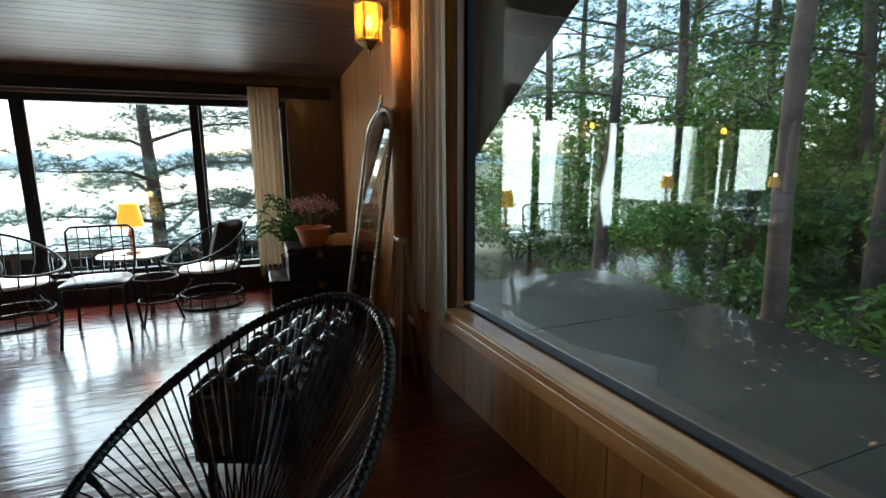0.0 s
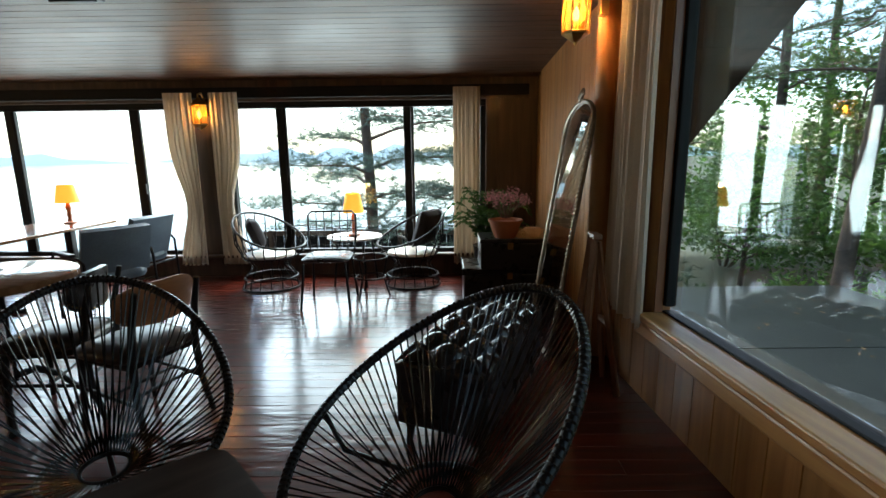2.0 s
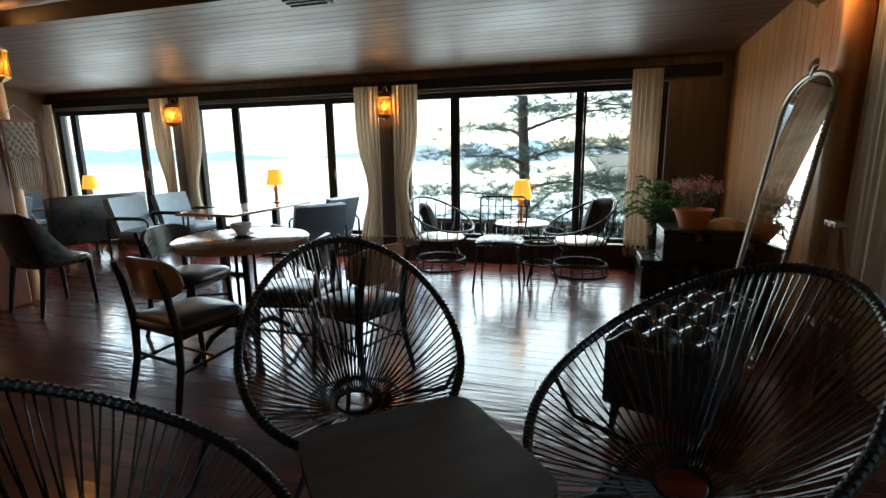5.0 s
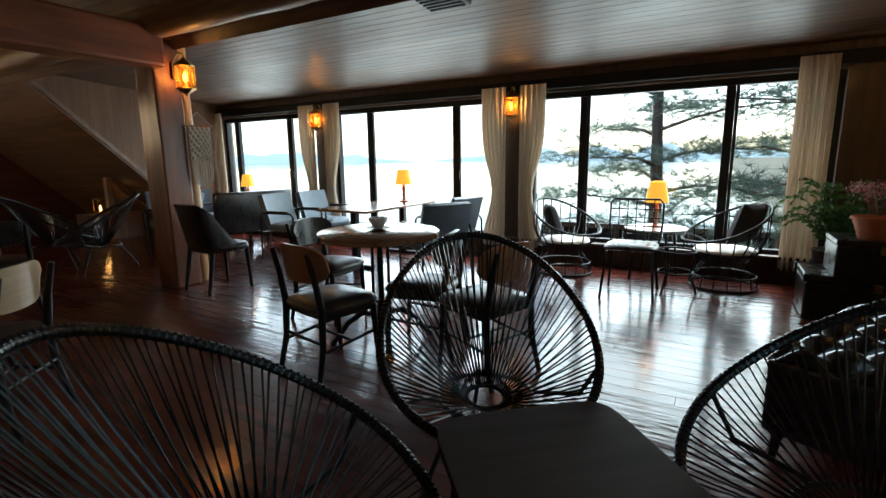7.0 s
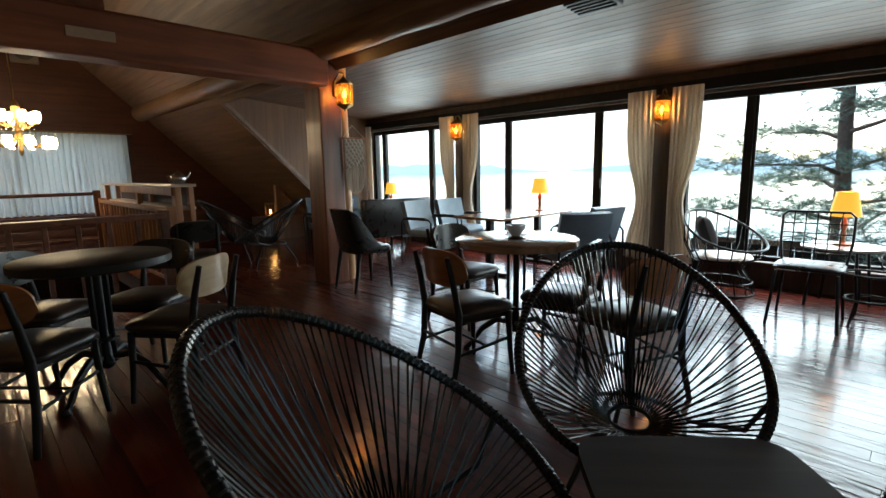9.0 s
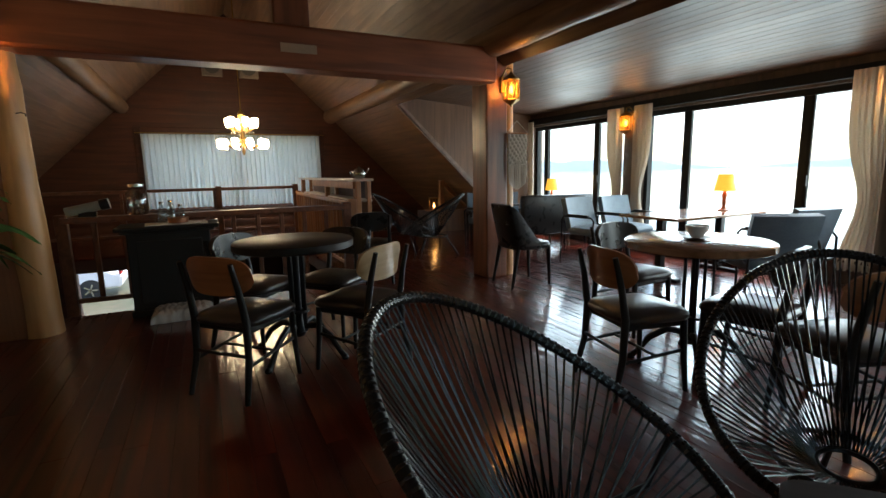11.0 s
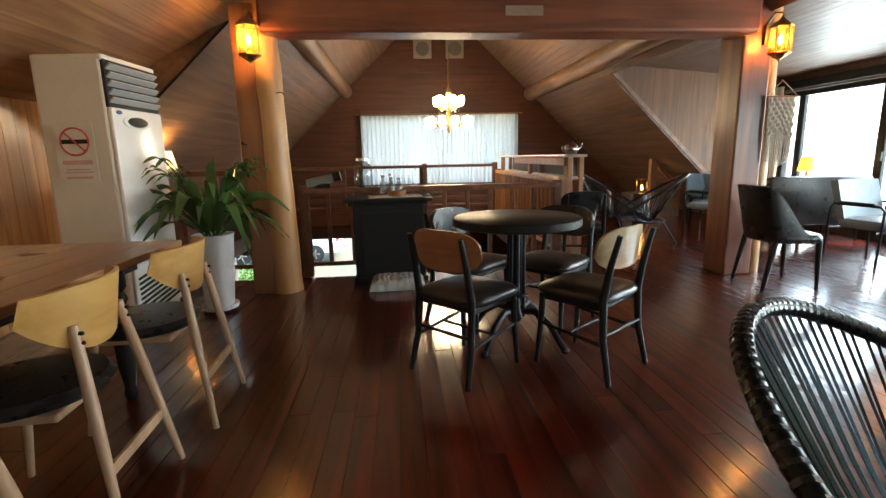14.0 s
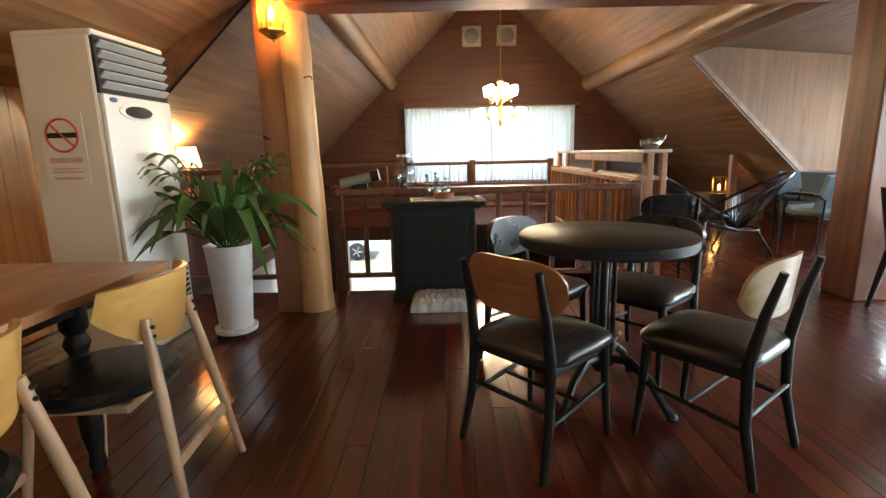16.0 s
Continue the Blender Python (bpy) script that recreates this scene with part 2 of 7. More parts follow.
LEATHER = plain("black_leather", (0.020, 0.019, 0.019), (0.011, 0.011, 0.011), rough=0.28, scale=90, relief=0.3, spec=0.4)
PATENT = plain("buttoned_patent_leather", (0.016, 0.015, 0.015), (0.009, 0.009, 0.009), rough=0.13, scale=90, relief=0.12, spec=0.6)
BROWNSEAT = plain("dark_brown_leather", (0.030, 0.024, 0.021), (0.018, 0.015, 0.013), rough=0.3, scale=80, relief=0.25, spec=0.5)
BLUELEATHER = plain("blue_grey_leather", (0.16, 0.22, 0.27), (0.11, 0.155, 0.20), rough=0.36, scale=70, relief=0.25)
CORD = plain("black_vinyl_cord", (0.012, 0.012, 0.013), rough=0.22, relief=0)
STEEL = plain("brushed_steel", (0.55, 0.55, 0.54), rough=0.25, metal=1.0, relief=0.03)
BRASS = plain("aged_brass", (0.50, 0.32, 0.11), (0.30, 0.18, 0.06), rough=0.32, metal=1.0, relief=0.1)
SILVER = plain("silvered_frame", (0.34, 0.29, 0.22), (0.13, 0.11, 0.085), rough=0.35, metal=0.9, relief=0.3)
WHITEPLASTIC = plain("cream_plastic", (0.72, 0.67, 0.58), (0.66, 0.61, 0.52), rough=0.32, relief=0.02)
WHITEGLOSS = plain("white_panel", (0.80, 0.79, 0.75), (0.74, 0.73, 0.68), rough=0.22, relief=0.02)
GREYSLAT = plain("grey_louvre", (0.42, 0.42, 0.40), rough=0.35, relief=0.02)
DARKGAP = plain("dark_gap", (0.015, 0.015, 0.015), rough=0.7, relief=0)
POTWHITE = plain("white_ceramic", (0.76, 0.74, 0.72), (0.7, 0.68, 0.66), rough=0.28, relief=0.03)
TERRACOTTA = plain("terracotta", (0.50, 0.19, 0.09), (0.40, 0.14, 0.065), rough=0.7, relief=0.2)
SOIL = plain("soil", (0.05, 0.035, 0.025), rough=0.95, relief=0.8)
PAPER = plain("paper", (0.75, 0.71, 0.64), rough=0.7, relief=0.05)
REDINK = plain("red_print", (0.55, 0.07, 0.05), rough=0.6, relief=0)
PINKINK = plain("pale_red_print", (0.62, 0.36, 0.32), rough=0.6, relief=0)
CURTAIN = cloth("cream_curtain", (0.74, 0.66, 0.55), 0.35)
SHEER = cloth("white_sheer", (0.79, 0.80, 0.79), 0.62)
MACRAME = cloth("macrame_cord", (0.66, 0.61, 0.53), 0.5, 90)
CUSHION = plain("dark_cushion", (0.035, 0.034, 0.037), rough=0.85, relief=0.4, scale=120)
FUR = plain("beige_straw", (0.62, 0.47, 0.32), (0.45, 0.32, 0.2), rough=0.9, relief=0.9, scale=60)
MIRROR = plain("mirror_silver", (0.86, 0.87, 0.86), (0.85, 0.86, 0.85), rough=0.01, metal=1.0, relief=0)
AMBER = glow("flame_bulb", (1.0, 0.52, 0.13), 9.0)
WARMBULB = glow("crystal_bulb", (1.0, 0.76, 0.45), 7.0)
SHADE = glow("lit_yellow_shade", (1.0, 0.50, 0.055), 0.26)
CREAMSHADE = glow("lit_cream_shade", (1.0, 0.62, 0.22), 0.36)
WINDOWGLASS = pane("window_glass", (0.94, 0.98, 0.97))
BIGGLASS = pane("wide_window_glass", (0.86, 0.93, 0.91), 0.09)
CLEARGLASS = pane("jar_glass", (0.80, 0.86, 0.87), 0.22)
AMBERGLASS = frosted("amber_lantern_glass", (1.0, 0.52, 0.12))
LOWTOP = wood("dark_table_wood", (0.028, 0.017, 0.012), (0.055, 0.034, 0.023), 0, 0.6, 6, 0.05, 0.0, 0.1)
LOWTOP.node_tree.nodes["Principled BSDF"].inputs["Specular IOR Level"].default_value = 0.12
NEEDLES = leafy("pine_needles", (0.042, 0.085, 0.030), (0.10, 0.175, 0.06), 0.45)
# paler needles: haze and glare towards the lake put into the leaf colour
HAZENEEDLES = leafy("haze_paled_needles", (0.10, 0.15, 0.115), (0.19, 0.255, 0.195), 0.7)
LEAVES = leafy("shrub_leaves", (0.055, 0.13, 0.026), (0.19, 0.34, 0.075), 0.5)
PLANTLEAF = leafy("glossy_plant_leaf", (0.030, 0.075, 0.020), (0.11, 0.20, 0.055), 0.15)
PLANTLEAF.node_tree.nodes["Principled BSDF"].inputs["Roughness"].default_value = 0.22
FERN = leafy("fern_leaf", (0.03, 0.085, 0.02), (0.07, 0.16, 0.04), 0.3)
PINKFLOWER = leafy("dried_pink_flower", (0.34, 0.13, 0.15), (0.52, 0.26, 0.27), 0.2)
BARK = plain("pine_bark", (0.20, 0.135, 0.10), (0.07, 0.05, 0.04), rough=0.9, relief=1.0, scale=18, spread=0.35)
# lighter copy of the pine bark, with sunlight put into its colour
BARKSUNLIT = plain("sunlit_bark", (0.24, 0.15, 0.105), (0.09, 0.058, 0.042), rough=0.9, relief=1.0, scale=18, spread=0.4)
# concrete base colour taken near black to carry the eave and tree shade
CONCRETE = plain("shade_dark_concrete", (0.017, 0.019, 0.0175), (0.007, 0.008, 0.0075), rough=0.42, relief=0.5, scale=3, spread=0.4, spec=0.3)
EARTH = plain("earth", (0.12, 0.10, 0.06), (0.05, 0.065, 0.03), rough=0.95, relief=0.6, scale=3, spread=0.4)
WATER = plain("lake_water", (0.10, 0.14, 0.15), rough=0.08, relief=0.3, scale=2)
# lake haze put into the hills as a pale emissive colour
HILL = glow("haze_glow_hill", (0.60, 0.74, 0.78), 0.17)
CARPAINT = plain("white_car_paint", (0.8, 0.8, 0.8), (0.78, 0.78, 0.78), rough=0.15, relief=0)
RUBBER = plain("tyre_rubber", (0.02, 0.02, 0.02), rough=0.8, relief=0.1)
BEIGEWALL = plain("beige_plaster", (0.45, 0.37, 0.28), rough=0.8, relief=0.2, scale=8)
RAILWOOD = wood("rail_wood", (0.10, 0.036, 0.018), (0.20, 0.078, 0.038), 0, 0.38, 6, 0.1, 0.2, 0.2)
FRETWOOD = wood("desk_pine", (0.34, 0.16, 0.075), (0.52, 0.27, 0.13), 2, 0.4, 6, 0.1, 0.15, 0.2)

# ---- shaping helpers ----


def box(bm, c, s, m=None, bevel=0.0):
    r = bmesh.ops.create_cube(bm, size=1.0, matrix=(m or Matrix()) @ Matrix.Translation(c) @ Matrix.Diagonal((*s, 1)))
    if bevel:
        es = list({e for v in r["verts"] for e in v.link_edges})
        bmesh.ops.bevel(bm, geom=es, offset=bevel, segments=2, affect="EDGES", profile=0.5)
    return bm


def tube(bm, pts, rad, n=8, closed=False, flat=1.0):
    """A round bar along the points; rad is one radius or one for each point."""
    pts = [Vector(p) for p in pts]
    rads = rad if isinstance(rad, (list, tuple)) else [rad] * len(pts)
    rings, up = [], None
    for i, p in enumerate(pts):
        if closed:
            d = (pts[(i + 1) % len(pts)] - pts[i - 1]).normalized()
        else:
            d = (pts[min(i + 1, len(pts) - 1)] - pts[max(i - 1, 0)]).normalized()
        if up is None:
            up = Vector((0, 0, 1)) if abs(d.z) < 0.9 else Vector((1, 0, 0))
        side = d.cross(up).normalized()
        up = side.cross(d).normalized()
        rings.append([bm.verts.new(p + rads[i] * (math.cos(2 * math.pi * k / n) * side + flat * math.sin(2 * math.pi * k / n) * up)) for k in range(n)])
    for i in range(len(rings) if closed else len(rings) - 1):
        a, b = rings[i], rings[(i + 1) % len(rings)]
        for k in range(n):
            bm.faces.new((a[k], a[(k + 1) % n], b[(k + 1) % n], b[k]))
    if not closed:
        bm.faces.new(list(reversed(rings[0])))
        bm.faces.new(rings[-1])
    return bm


def lathe(bm, profile, n=24, m=None):
    """Turns a profile of (radius, height) round the z axis."""
    m = m or Matrix()
    rings = [[bm.verts.new(m @ Vector((max(r, 1e-4) * math.cos(2 * math.pi * k / n), max(r, 1e-4) * math.sin(2 * math.pi * k / n), z))) for k in range(n)] for r, z in profile]
    for a, b in zip(rings, rings[1:]):
        for k in range(n):
            bm.faces.new((a[k], a[(k + 1) % n], b[(k + 1) % n], b[k]))
    if profile[0][0] > 1e-3:
        bm.faces.new(list(reversed(rings[0])))
    if profile[-1][0] > 1e-3:
        bm.faces.new(rings[-1])
    return bm


def sheet(bm, fn, nu, nv, thick=0.0):
    """A grid of fn(u, v), given a thickness where asked."""
    vs = [[bm.verts.new(fn(i / nu, j / nv)) for j in range(nv + 1)] for i in range(nu + 1)]
    fs = [bm.faces.new((vs[i][j], vs[i + 1][j], vs[i + 1][j + 1], vs[i][j + 1])) for i in range(nu) for j in range(nv)]
    if thick:
        bm.normal_update()
        bmesh.ops.solidify(bm, geom=fs, thickness=thick)
    return bm


def prism(bm, outline, a, b, axis="x"):
    """An outline of (p, q) drawn out from a to b along an axis."""
    def put(p, q, t):
        return {"x": (t, p, q), "y": (p, t, q), "z": (p, q, t)}[axis]
    lo = [bm.verts.new(put(p, q, a)) for p, q in outline]
    hi = [bm.verts.new(put(p, q, b)) for p, q in outline]
    bm.faces.new(lo)
    bm.faces.new(list(reversed(hi)))
    n = len(lo)
    for k in range(n):
        bm.faces.new((lo[k], hi[k], hi[(k + 1) % n], lo[(k + 1) % n]))
    return bm


def part(name, bm, mat, parent=None, label="", smooth=False):
    bmesh.ops.recalc_face_normals(bm, faces=bm.faces)
    me = bpy.data.meshes.new(name)
    bm.to_mesh(me)
    bm.free()
    me.materials.append(mat)
    if smooth:
        for p in me.polygons:
            p.use_smooth = True
        me.set_sharp_from_angle(angle=radians(42))
    ob = new(name, me)
    if parent is not None:
        ob.parent = parent
    if label:
        ob["label"] = label
    return ob


def B():
    return bmesh.new()


def empty(name, label, category, group="", kind="", at=None):
    ob = new(name)
    ob.empty_display_size = 0.1
    if at is not None:
        ob.matrix_world = at
    return tagged(ob, label, category, group, kind)


def setting(name, bm, mat, label, category, smooth=False):
    return tagged(part(name, bm, mat, None, "", smooth), label, category, "", "structure")


def facing(x, y, dx, dy, z=0.0):
    """The pose of a thing whose front is its own +y, turned towards (dx, dy)."""
    return pose(x, y, z, 0, 0, math.degrees(math.atan2(dy, dx)) - 90)


# ---- the shell: floor, walls, roof ----
RIDGE_Y, RIDGE_Z, PITCH = 0.60, 4.60, 0.96
POST_X, POST_S, POST_N = -5.70, -1.42, 2.85
HOLE = (-9.9, -6.12, -2.75, 1.36)


def roof_z(y):
    return RIDGE_Z - PITCH * abs(y - RIDGE_Y)


bm = B()
x0, x1, y0, y1 = HOLE
prism(bm, [(x1, -4.3), (gable_x(-4.3), -4.3), (gable_x(2.6), 2.6), (gable_x(WALL_N), WALL_N), (x1, WALL_N)], -0.23, -0.03, "z")
for a, b, c, d in ((WALL_W, x0, -4.3, WALL_N), (x0, x1, -4.3, y0), (x0, x1, y1, WALL_N)):
    box(bm, ((a + b) / 2, (c + d) / 2, -0.13), (b - a, d - c, 0.2))
floor = setting("floor", bm, UNDERFLOOR, "dark red-brown varnished plank floor of the attic", "floor")

# lake-side wall: plinth, head, pillars
bm = B()
box(bm, ((WALL_E + WALL_W) / 2, WALL_N + 0.12, SILL / 2 - 0.02), (WALL_E - WALL_W + 0.4, 0.24, SILL + 0.04))
box(bm, ((WALL_E - 9.1) / 2, WALL_N + 0.12, (HEAD + 2.6) / 2), (WALL_E + 9.1, 0.24, 2.6 - HEAD))
for x, w in ((PILLARS[0] + 0.34, 0.68), (PILLARS[1], 0.34), (PILLARS[2], 0.34), (PILLARS[3] - 0.05, 0.3)):
    box(bm, (x, WALL_N + 0.12, (SILL + HEAD) / 2), (w, 0.235, HEAD - SILL))
wall_n = setting("wall_north", bm, DARKWALL, "dark stained timber wall between the lake windows", "wall")
bm = B()
box(bm, (-4.2, WALL_N - 0.025, HEAD + 0.09), (9.6, 0.05, 0.12), None, 0.008)
setting("trim_header", bm, BLACKFRAME, "dark curtain rail board above the lake windows", "trim")
bm = B()
box(bm, (-4.2, WALL_N - 0.04, SILL + 0.015), (9.6, 0.10, 0.035), None, 0.008)
setting("trim_sill", bm, DARKWALL, "dark low window sill along the lake windows", "trim")


def lake_window(name, xa, xb, ma, mb):
    """Three panes side by side in a dark frame: narrow, wide, narrow."""
    w = empty(name, "wide dark-framed lake window with three panes", "window", "", "structure", pose((xa + xb) / 2, WALL_N + 0.12, 0))
    half = (xb - xa) / 2
    def bar(x, z, sx, sz, sy=0.09):
        part("frame_bar", box(B(), (x, 0, z), (sx, sy, sz), None, 0.006), BLACKFRAME, w)
    bar(0, SILL + 0.035, 2 * half, 0.07)
    bar(0, HEAD - 0.035, 2 * half, 0.07)
    mid = (xa + xb) / 2
    edges = (-half + 0.03, ma - mid, mb - mid, half - 0.03)
    for k, x in enumerate(edges):
        bar(x, (SILL + HEAD) / 2, 0.06 if k in (0, 3) else 0.085, HEAD - SILL - 0.142, 0.085)
        if k in (1, 2):
            part("frame_bar", box(B(), (x + 0.06, -0.03, (SILL + HEAD) / 2), (0.03, 0.03, HEAD - SILL - 0.144), None, 0.004), BLACKFRAME, w)
    for k in range(3):
        g = part("pane", box(B(), ((edges[k] + edges[k + 1]) / 2, 0.012, (SILL + HEAD) / 2), (edges[k + 1] - edges[k] - 0.06, 0.008, HEAD - SILL - 0.13)), WINDOWGLASS, w)
        g.visible_shadow = False
    part("latch", box(B(), (edges[2] + 0.06, -0.055, 1.05), (0.022, 0.03, 0.12), None, 0.005), BLACKIRON, w)


for k in range(3):
    lake_window("window_%d" % (k + 1), PILLARS[k + 1] + (0.17 if k < 2 else 0.1), PILLARS[k] - (0.0 if k == 0 else 0.17), *((-2.27, -0.79), (-5.44, -3.98), (-8.45, -7.13))[k])

# east wall with the wide window
WIN_Y0, WIN_Y1, WIN_Z0, WIN_Z1 = -1.4, 2.63, 0.49, 2.35
bm = B()
prism(bm, [(-4.4, -0.2), (2.72, -0.2), (2.72, WIN_Z0), (-4.4, WIN_Z0)], WALL_E, WALL_E + 0.10)
prism(bm, [(-4.4, WIN_Z0), (WIN_Y0, WIN_Z0), (WIN_Y0, WIN_Z1), (-4.4, WIN_Z1)], WALL_E, WALL_E + 0.10)
prism(bm, [(WIN_Y1, WIN_Z0), (2.72, WIN_Z0), (2.72, WIN_Z1), (WIN_Y1, WIN_Z1)], WALL_E, WALL_E + 0.10)
prism(bm, [(-4.4, WIN_Z1), (3.6, WIN_Z1), (3.6, 3.0), (RIDGE_Y, 4.9), (-4.4, 3.0)], WALL_E, WALL_E + 0.10)
wall_e = setting("wall_east", bm, PINE, "golden pine plank gable wall with the wide window", "wall")
wall_e.matrix_world = SKEW
bm = B()
prism(bm, [(2.70, -0.2), (6.0, -0.2), (6.0, 2.9), (2.70, 2.9)], WALL_E + 0.004, WALL_E + 0.09)
wall_ne = setting("wall_northeast", bm, PINE, "golden pine plank wall behind the leaning mirror", "wall")
wall_ne.matrix_world = SKEW_N
w = empty("window_4", "wide fixed forest window with a timber frame", "window", "", "structure", SKEW @ pose(WALL_E + 0.05, 0.63, 0))
yl, yh = WIN_Y0 - 0.63, WIN_Y1 - 0.63
part("window_sill", box(B(), (-0.045, 0, WIN_Z0 + 0.012), (0.17, yh - yl, 0.045), None, 0.01), PINEY, w, "golden pine sill")
part("window_sill", box(B(), (-0.095, 0, WIN_Z0 - 0.055), (0.05, yh - yl + 0.1, 0.085), None, 0.012), PINEY, w, "golden pine apron rail")
part("frame_bar", box(B(), (0.03, 0, WIN_Z0 + 0.040), (0.05, yh - yl, 0.012), None, 0.006), BLACKFRAME, w)
part("frame_bar", box(B(), (0.03, 0, WIN_Z1 - 0.02), (0.06, yh - yl, 0.04), None, 0.006), BLACKFRAME, w)
for y in (yl + 0.02, yh - 0.02):
    part("frame_bar", box(B(), (0.03, y, (WIN_Z0 + WIN_Z1) / 2 + 0.02), (0.06, 0.04, WIN_Z1 - WIN_Z0 - 0.112), None, 0.006), BLACKFRAME, w)
part("frame_jamb", box(B(), (-0.024, yh - 0.008, (WIN_Z0 + WIN_Z1) / 2 + 0.02), (0.046, 0.016, WIN_Z1 - WIN_Z0 - 0.05)), POSTBROWN, w)
part("outer_sill", box(B(), (0.078, 0, WIN_Z0 + 0.012), (0.04, yh - yl - 0.04, 0.024)), BLACKFRAME, w)
g = part("pane", box(B(), (0.03, 0, (WIN_Z0 + WIN_Z1) / 2 + 0.015), (0.008, yh - yl - 0.1, WIN_Z1 - WIN_Z0 - 0.12)), BIGGLASS, w)
g.visible_shadow = False

# west gable wall with the curtained window
GW = (-1.15, 2.43, 0.52, 2.11)
bm = B()
prism(bm, [(-3.6, -2.9), (-2.55, -2.9), (-2.55, GW[2]), (-3.6, GW[2])], WALL_W - 0.22, WALL_W)
prism(bm, [(-4.4, -1.0), (-3.6, -1.0), (-3.6, GW[2]), (-4.4, GW[2])], WALL_W - 0.22, WALL_W)
prism(bm, [(-4.4, -2.9), (-3.6, -2.9), (-3.6, -2.3), (-4.4, -2.3)], WALL_W - 0.22, WALL_W)
prism(bm, [(-2.55, -0.25), (-0.9, -0.25), (-0.9, GW[2]), (-2.55, GW[2])], WALL_W - 0.22, WALL_W)
prism(bm, [(-0.9, -2.9), (6.0, -2.9), (6.0, GW[2]), (-0.9, GW[2])], WALL_W - 0.22, WALL_W)
prism(bm, [(-4.4, GW[2]), (GW[0], GW[2]), (GW[0], GW[3]), (-4.4, GW[3])], WALL_W - 0.22, WALL_W)
prism(bm, [(GW[1], GW[2]), (6.0, GW[2]), (6.0, GW[3]), (GW[1], GW[3])], WALL_W - 0.22, WALL_W)
prism(bm, [(-4.4, GW[3]), (6.0, GW[3]), (RIDGE_Y, 4.95)], WALL_W - 0.22, WALL_W)
wall_w = setting("wall_west", bm, REDLOG, "dark red-brown log gable wall with the curtained window", "wall")
w = empty("window_5", "gable window with a brown timber frame behind sheer curtains", "window", "", "structure", pose(WALL_W - 0.1, 0.64, 0))
for y in (-1.77, -1.35, 0, 1.35, 1.77):
    part("frame_bar", box(B(), (0, y, 1.315), (0.09, 0.06, 1.45), None, 0.006), REDPOST, w)
for z in (GW[2] + 0.035, GW[3] - 0.035):
    part("frame_bar", box(B(), (0, 0, z), (0.1, 3.58, 0.07), None, 0.006), REDBEAM, w)
g = part("pane", box(B(), (-0.02, 0, 1.315), (0.008, 3.5, 1.44)), WINDOWGLASS, w)
g.visible_shadow = False
bm = B()
for y, sy in ((GW[0] - 0.06, 0.12), (GW[1] + 0.06, 0.12)):
    box(bm, (WALL_W + 0.02, y, 1.32), (0.05, sy, 1.82), None, 0.008)
box(bm, (WALL_W + 0.02, 0.64, GW[3] + 0.06), (0.05, 3.57, 0.12), None, 0.008)
box(bm, (WALL_W + 0.03, 0.64, GW[2] - 0.05), (0.07, 3.57, 0.10), None, 0.008)
setting("trim_gable_window", bm, REDLOG, "red-brown casing round the gable window", "trim")

# south wall of the near bay
bm = B()
box(bm, ((WALL_E - 5.45) / 2, WALL_S - 0.08, 0.95), (WALL_E + 6.35, 0.16, 2.1))
wall_s = setting("wall_south", bm, PINE, "golden pine plank side wall beside the long table", "wall")

# roof planes and the shed ceilings
LAKE_IN, SOUTH_IN, CHEEK_N, CHEEK_S = 2.95, -1.50, -8.82, -5.95
DORMER_Z0, DORMER_Z1 = 2.50, 2.26


def boards(bm, origin, run, across, length, wide, width, gap, thick, normal):
    """Boards side by side over a rectangle, with open joints."""
    run, across, normal = Vector(run).normalized(), Vector(across).normalized(), Vector(normal).normalized()
    n = max(1, round(wide / width))
    w = wide / n
    for k in range(n):
        c = Vector(origin) + across * (w * (k + 0.5)) + run * length / 2 + normal * thick / 2
        m = Matrix((run, across, normal)).transposed().to_4x4()
        m.translation = c
        box(bm, (0, 0, 0), (length, w - gap, thick), m)


def slope_boards(bm, ya, za, yb, zb, xa, xb, width=0.11, thick=0.02, gap=0.0015):
    d = Vector((0, yb - ya, zb - za))
    n = Vector((0, -d.z, d.y)).normalized()
    if n.z < 0:
        n = -n
    boards(bm, (xa, ya, za), (1, 0, 0), d, xb - xa, d.length, width, gap, thick, n)
    mid = Vector(((xa + xb) / 2, (ya + yb) / 2, (za + zb) / 2)) + n * (thick + 0.04)
    m = Matrix((Vector((1, 0, 0)), d.normalized(), n)).transposed().to_4x4()
    m.translation = mid
    box(bm, (0, 0, 0), (xb - xa + 0.02, d.length + 0.02, 0.06), m)


bm = B()
slope_boards(bm, LAKE_IN, DORMER_Z0, WALL_N + 0.3, DORMER_Z1 - 0.02, CHEEK_N, WALL_E + 0.1, gap=0.006)
setting("ceiling_lake_side", bm, CEILWOOD, "dark varnished board ceiling over the lake-side bay", "ceiling")
bm = B()
slope_boards(bm, RIDGE_Y, RIDGE_Z, LAKE_IN, roof_z(LAKE_IN), WALL_W, WALL_E + 0.3)
slope_boards(bm, RIDGE_Y, RIDGE_Z, SOUTH_IN, roof_z(SOUTH_IN), WALL_W, WALL_E + 0.5)
slope_boards(bm, LAKE_IN, roof_z(LAKE_IN), 5.75, roof_z(5.75), WALL_W, CHEEK_N)
slope_boards(bm, SOUTH_IN, roof_z(SOUTH_IN), -4.3, roof_z(-4.3), WALL_W, CHEEK_S)
setting("ceiling_main_roof", bm, ROOFWOOD, "pale weathered board lining of the steep roof", "ceiling")
bm = B()
slope_boards(bm, SOUTH_IN, 2.50, WALL_S - 0.1, 1.58, CHEEK_S, WALL_E + 0.5)
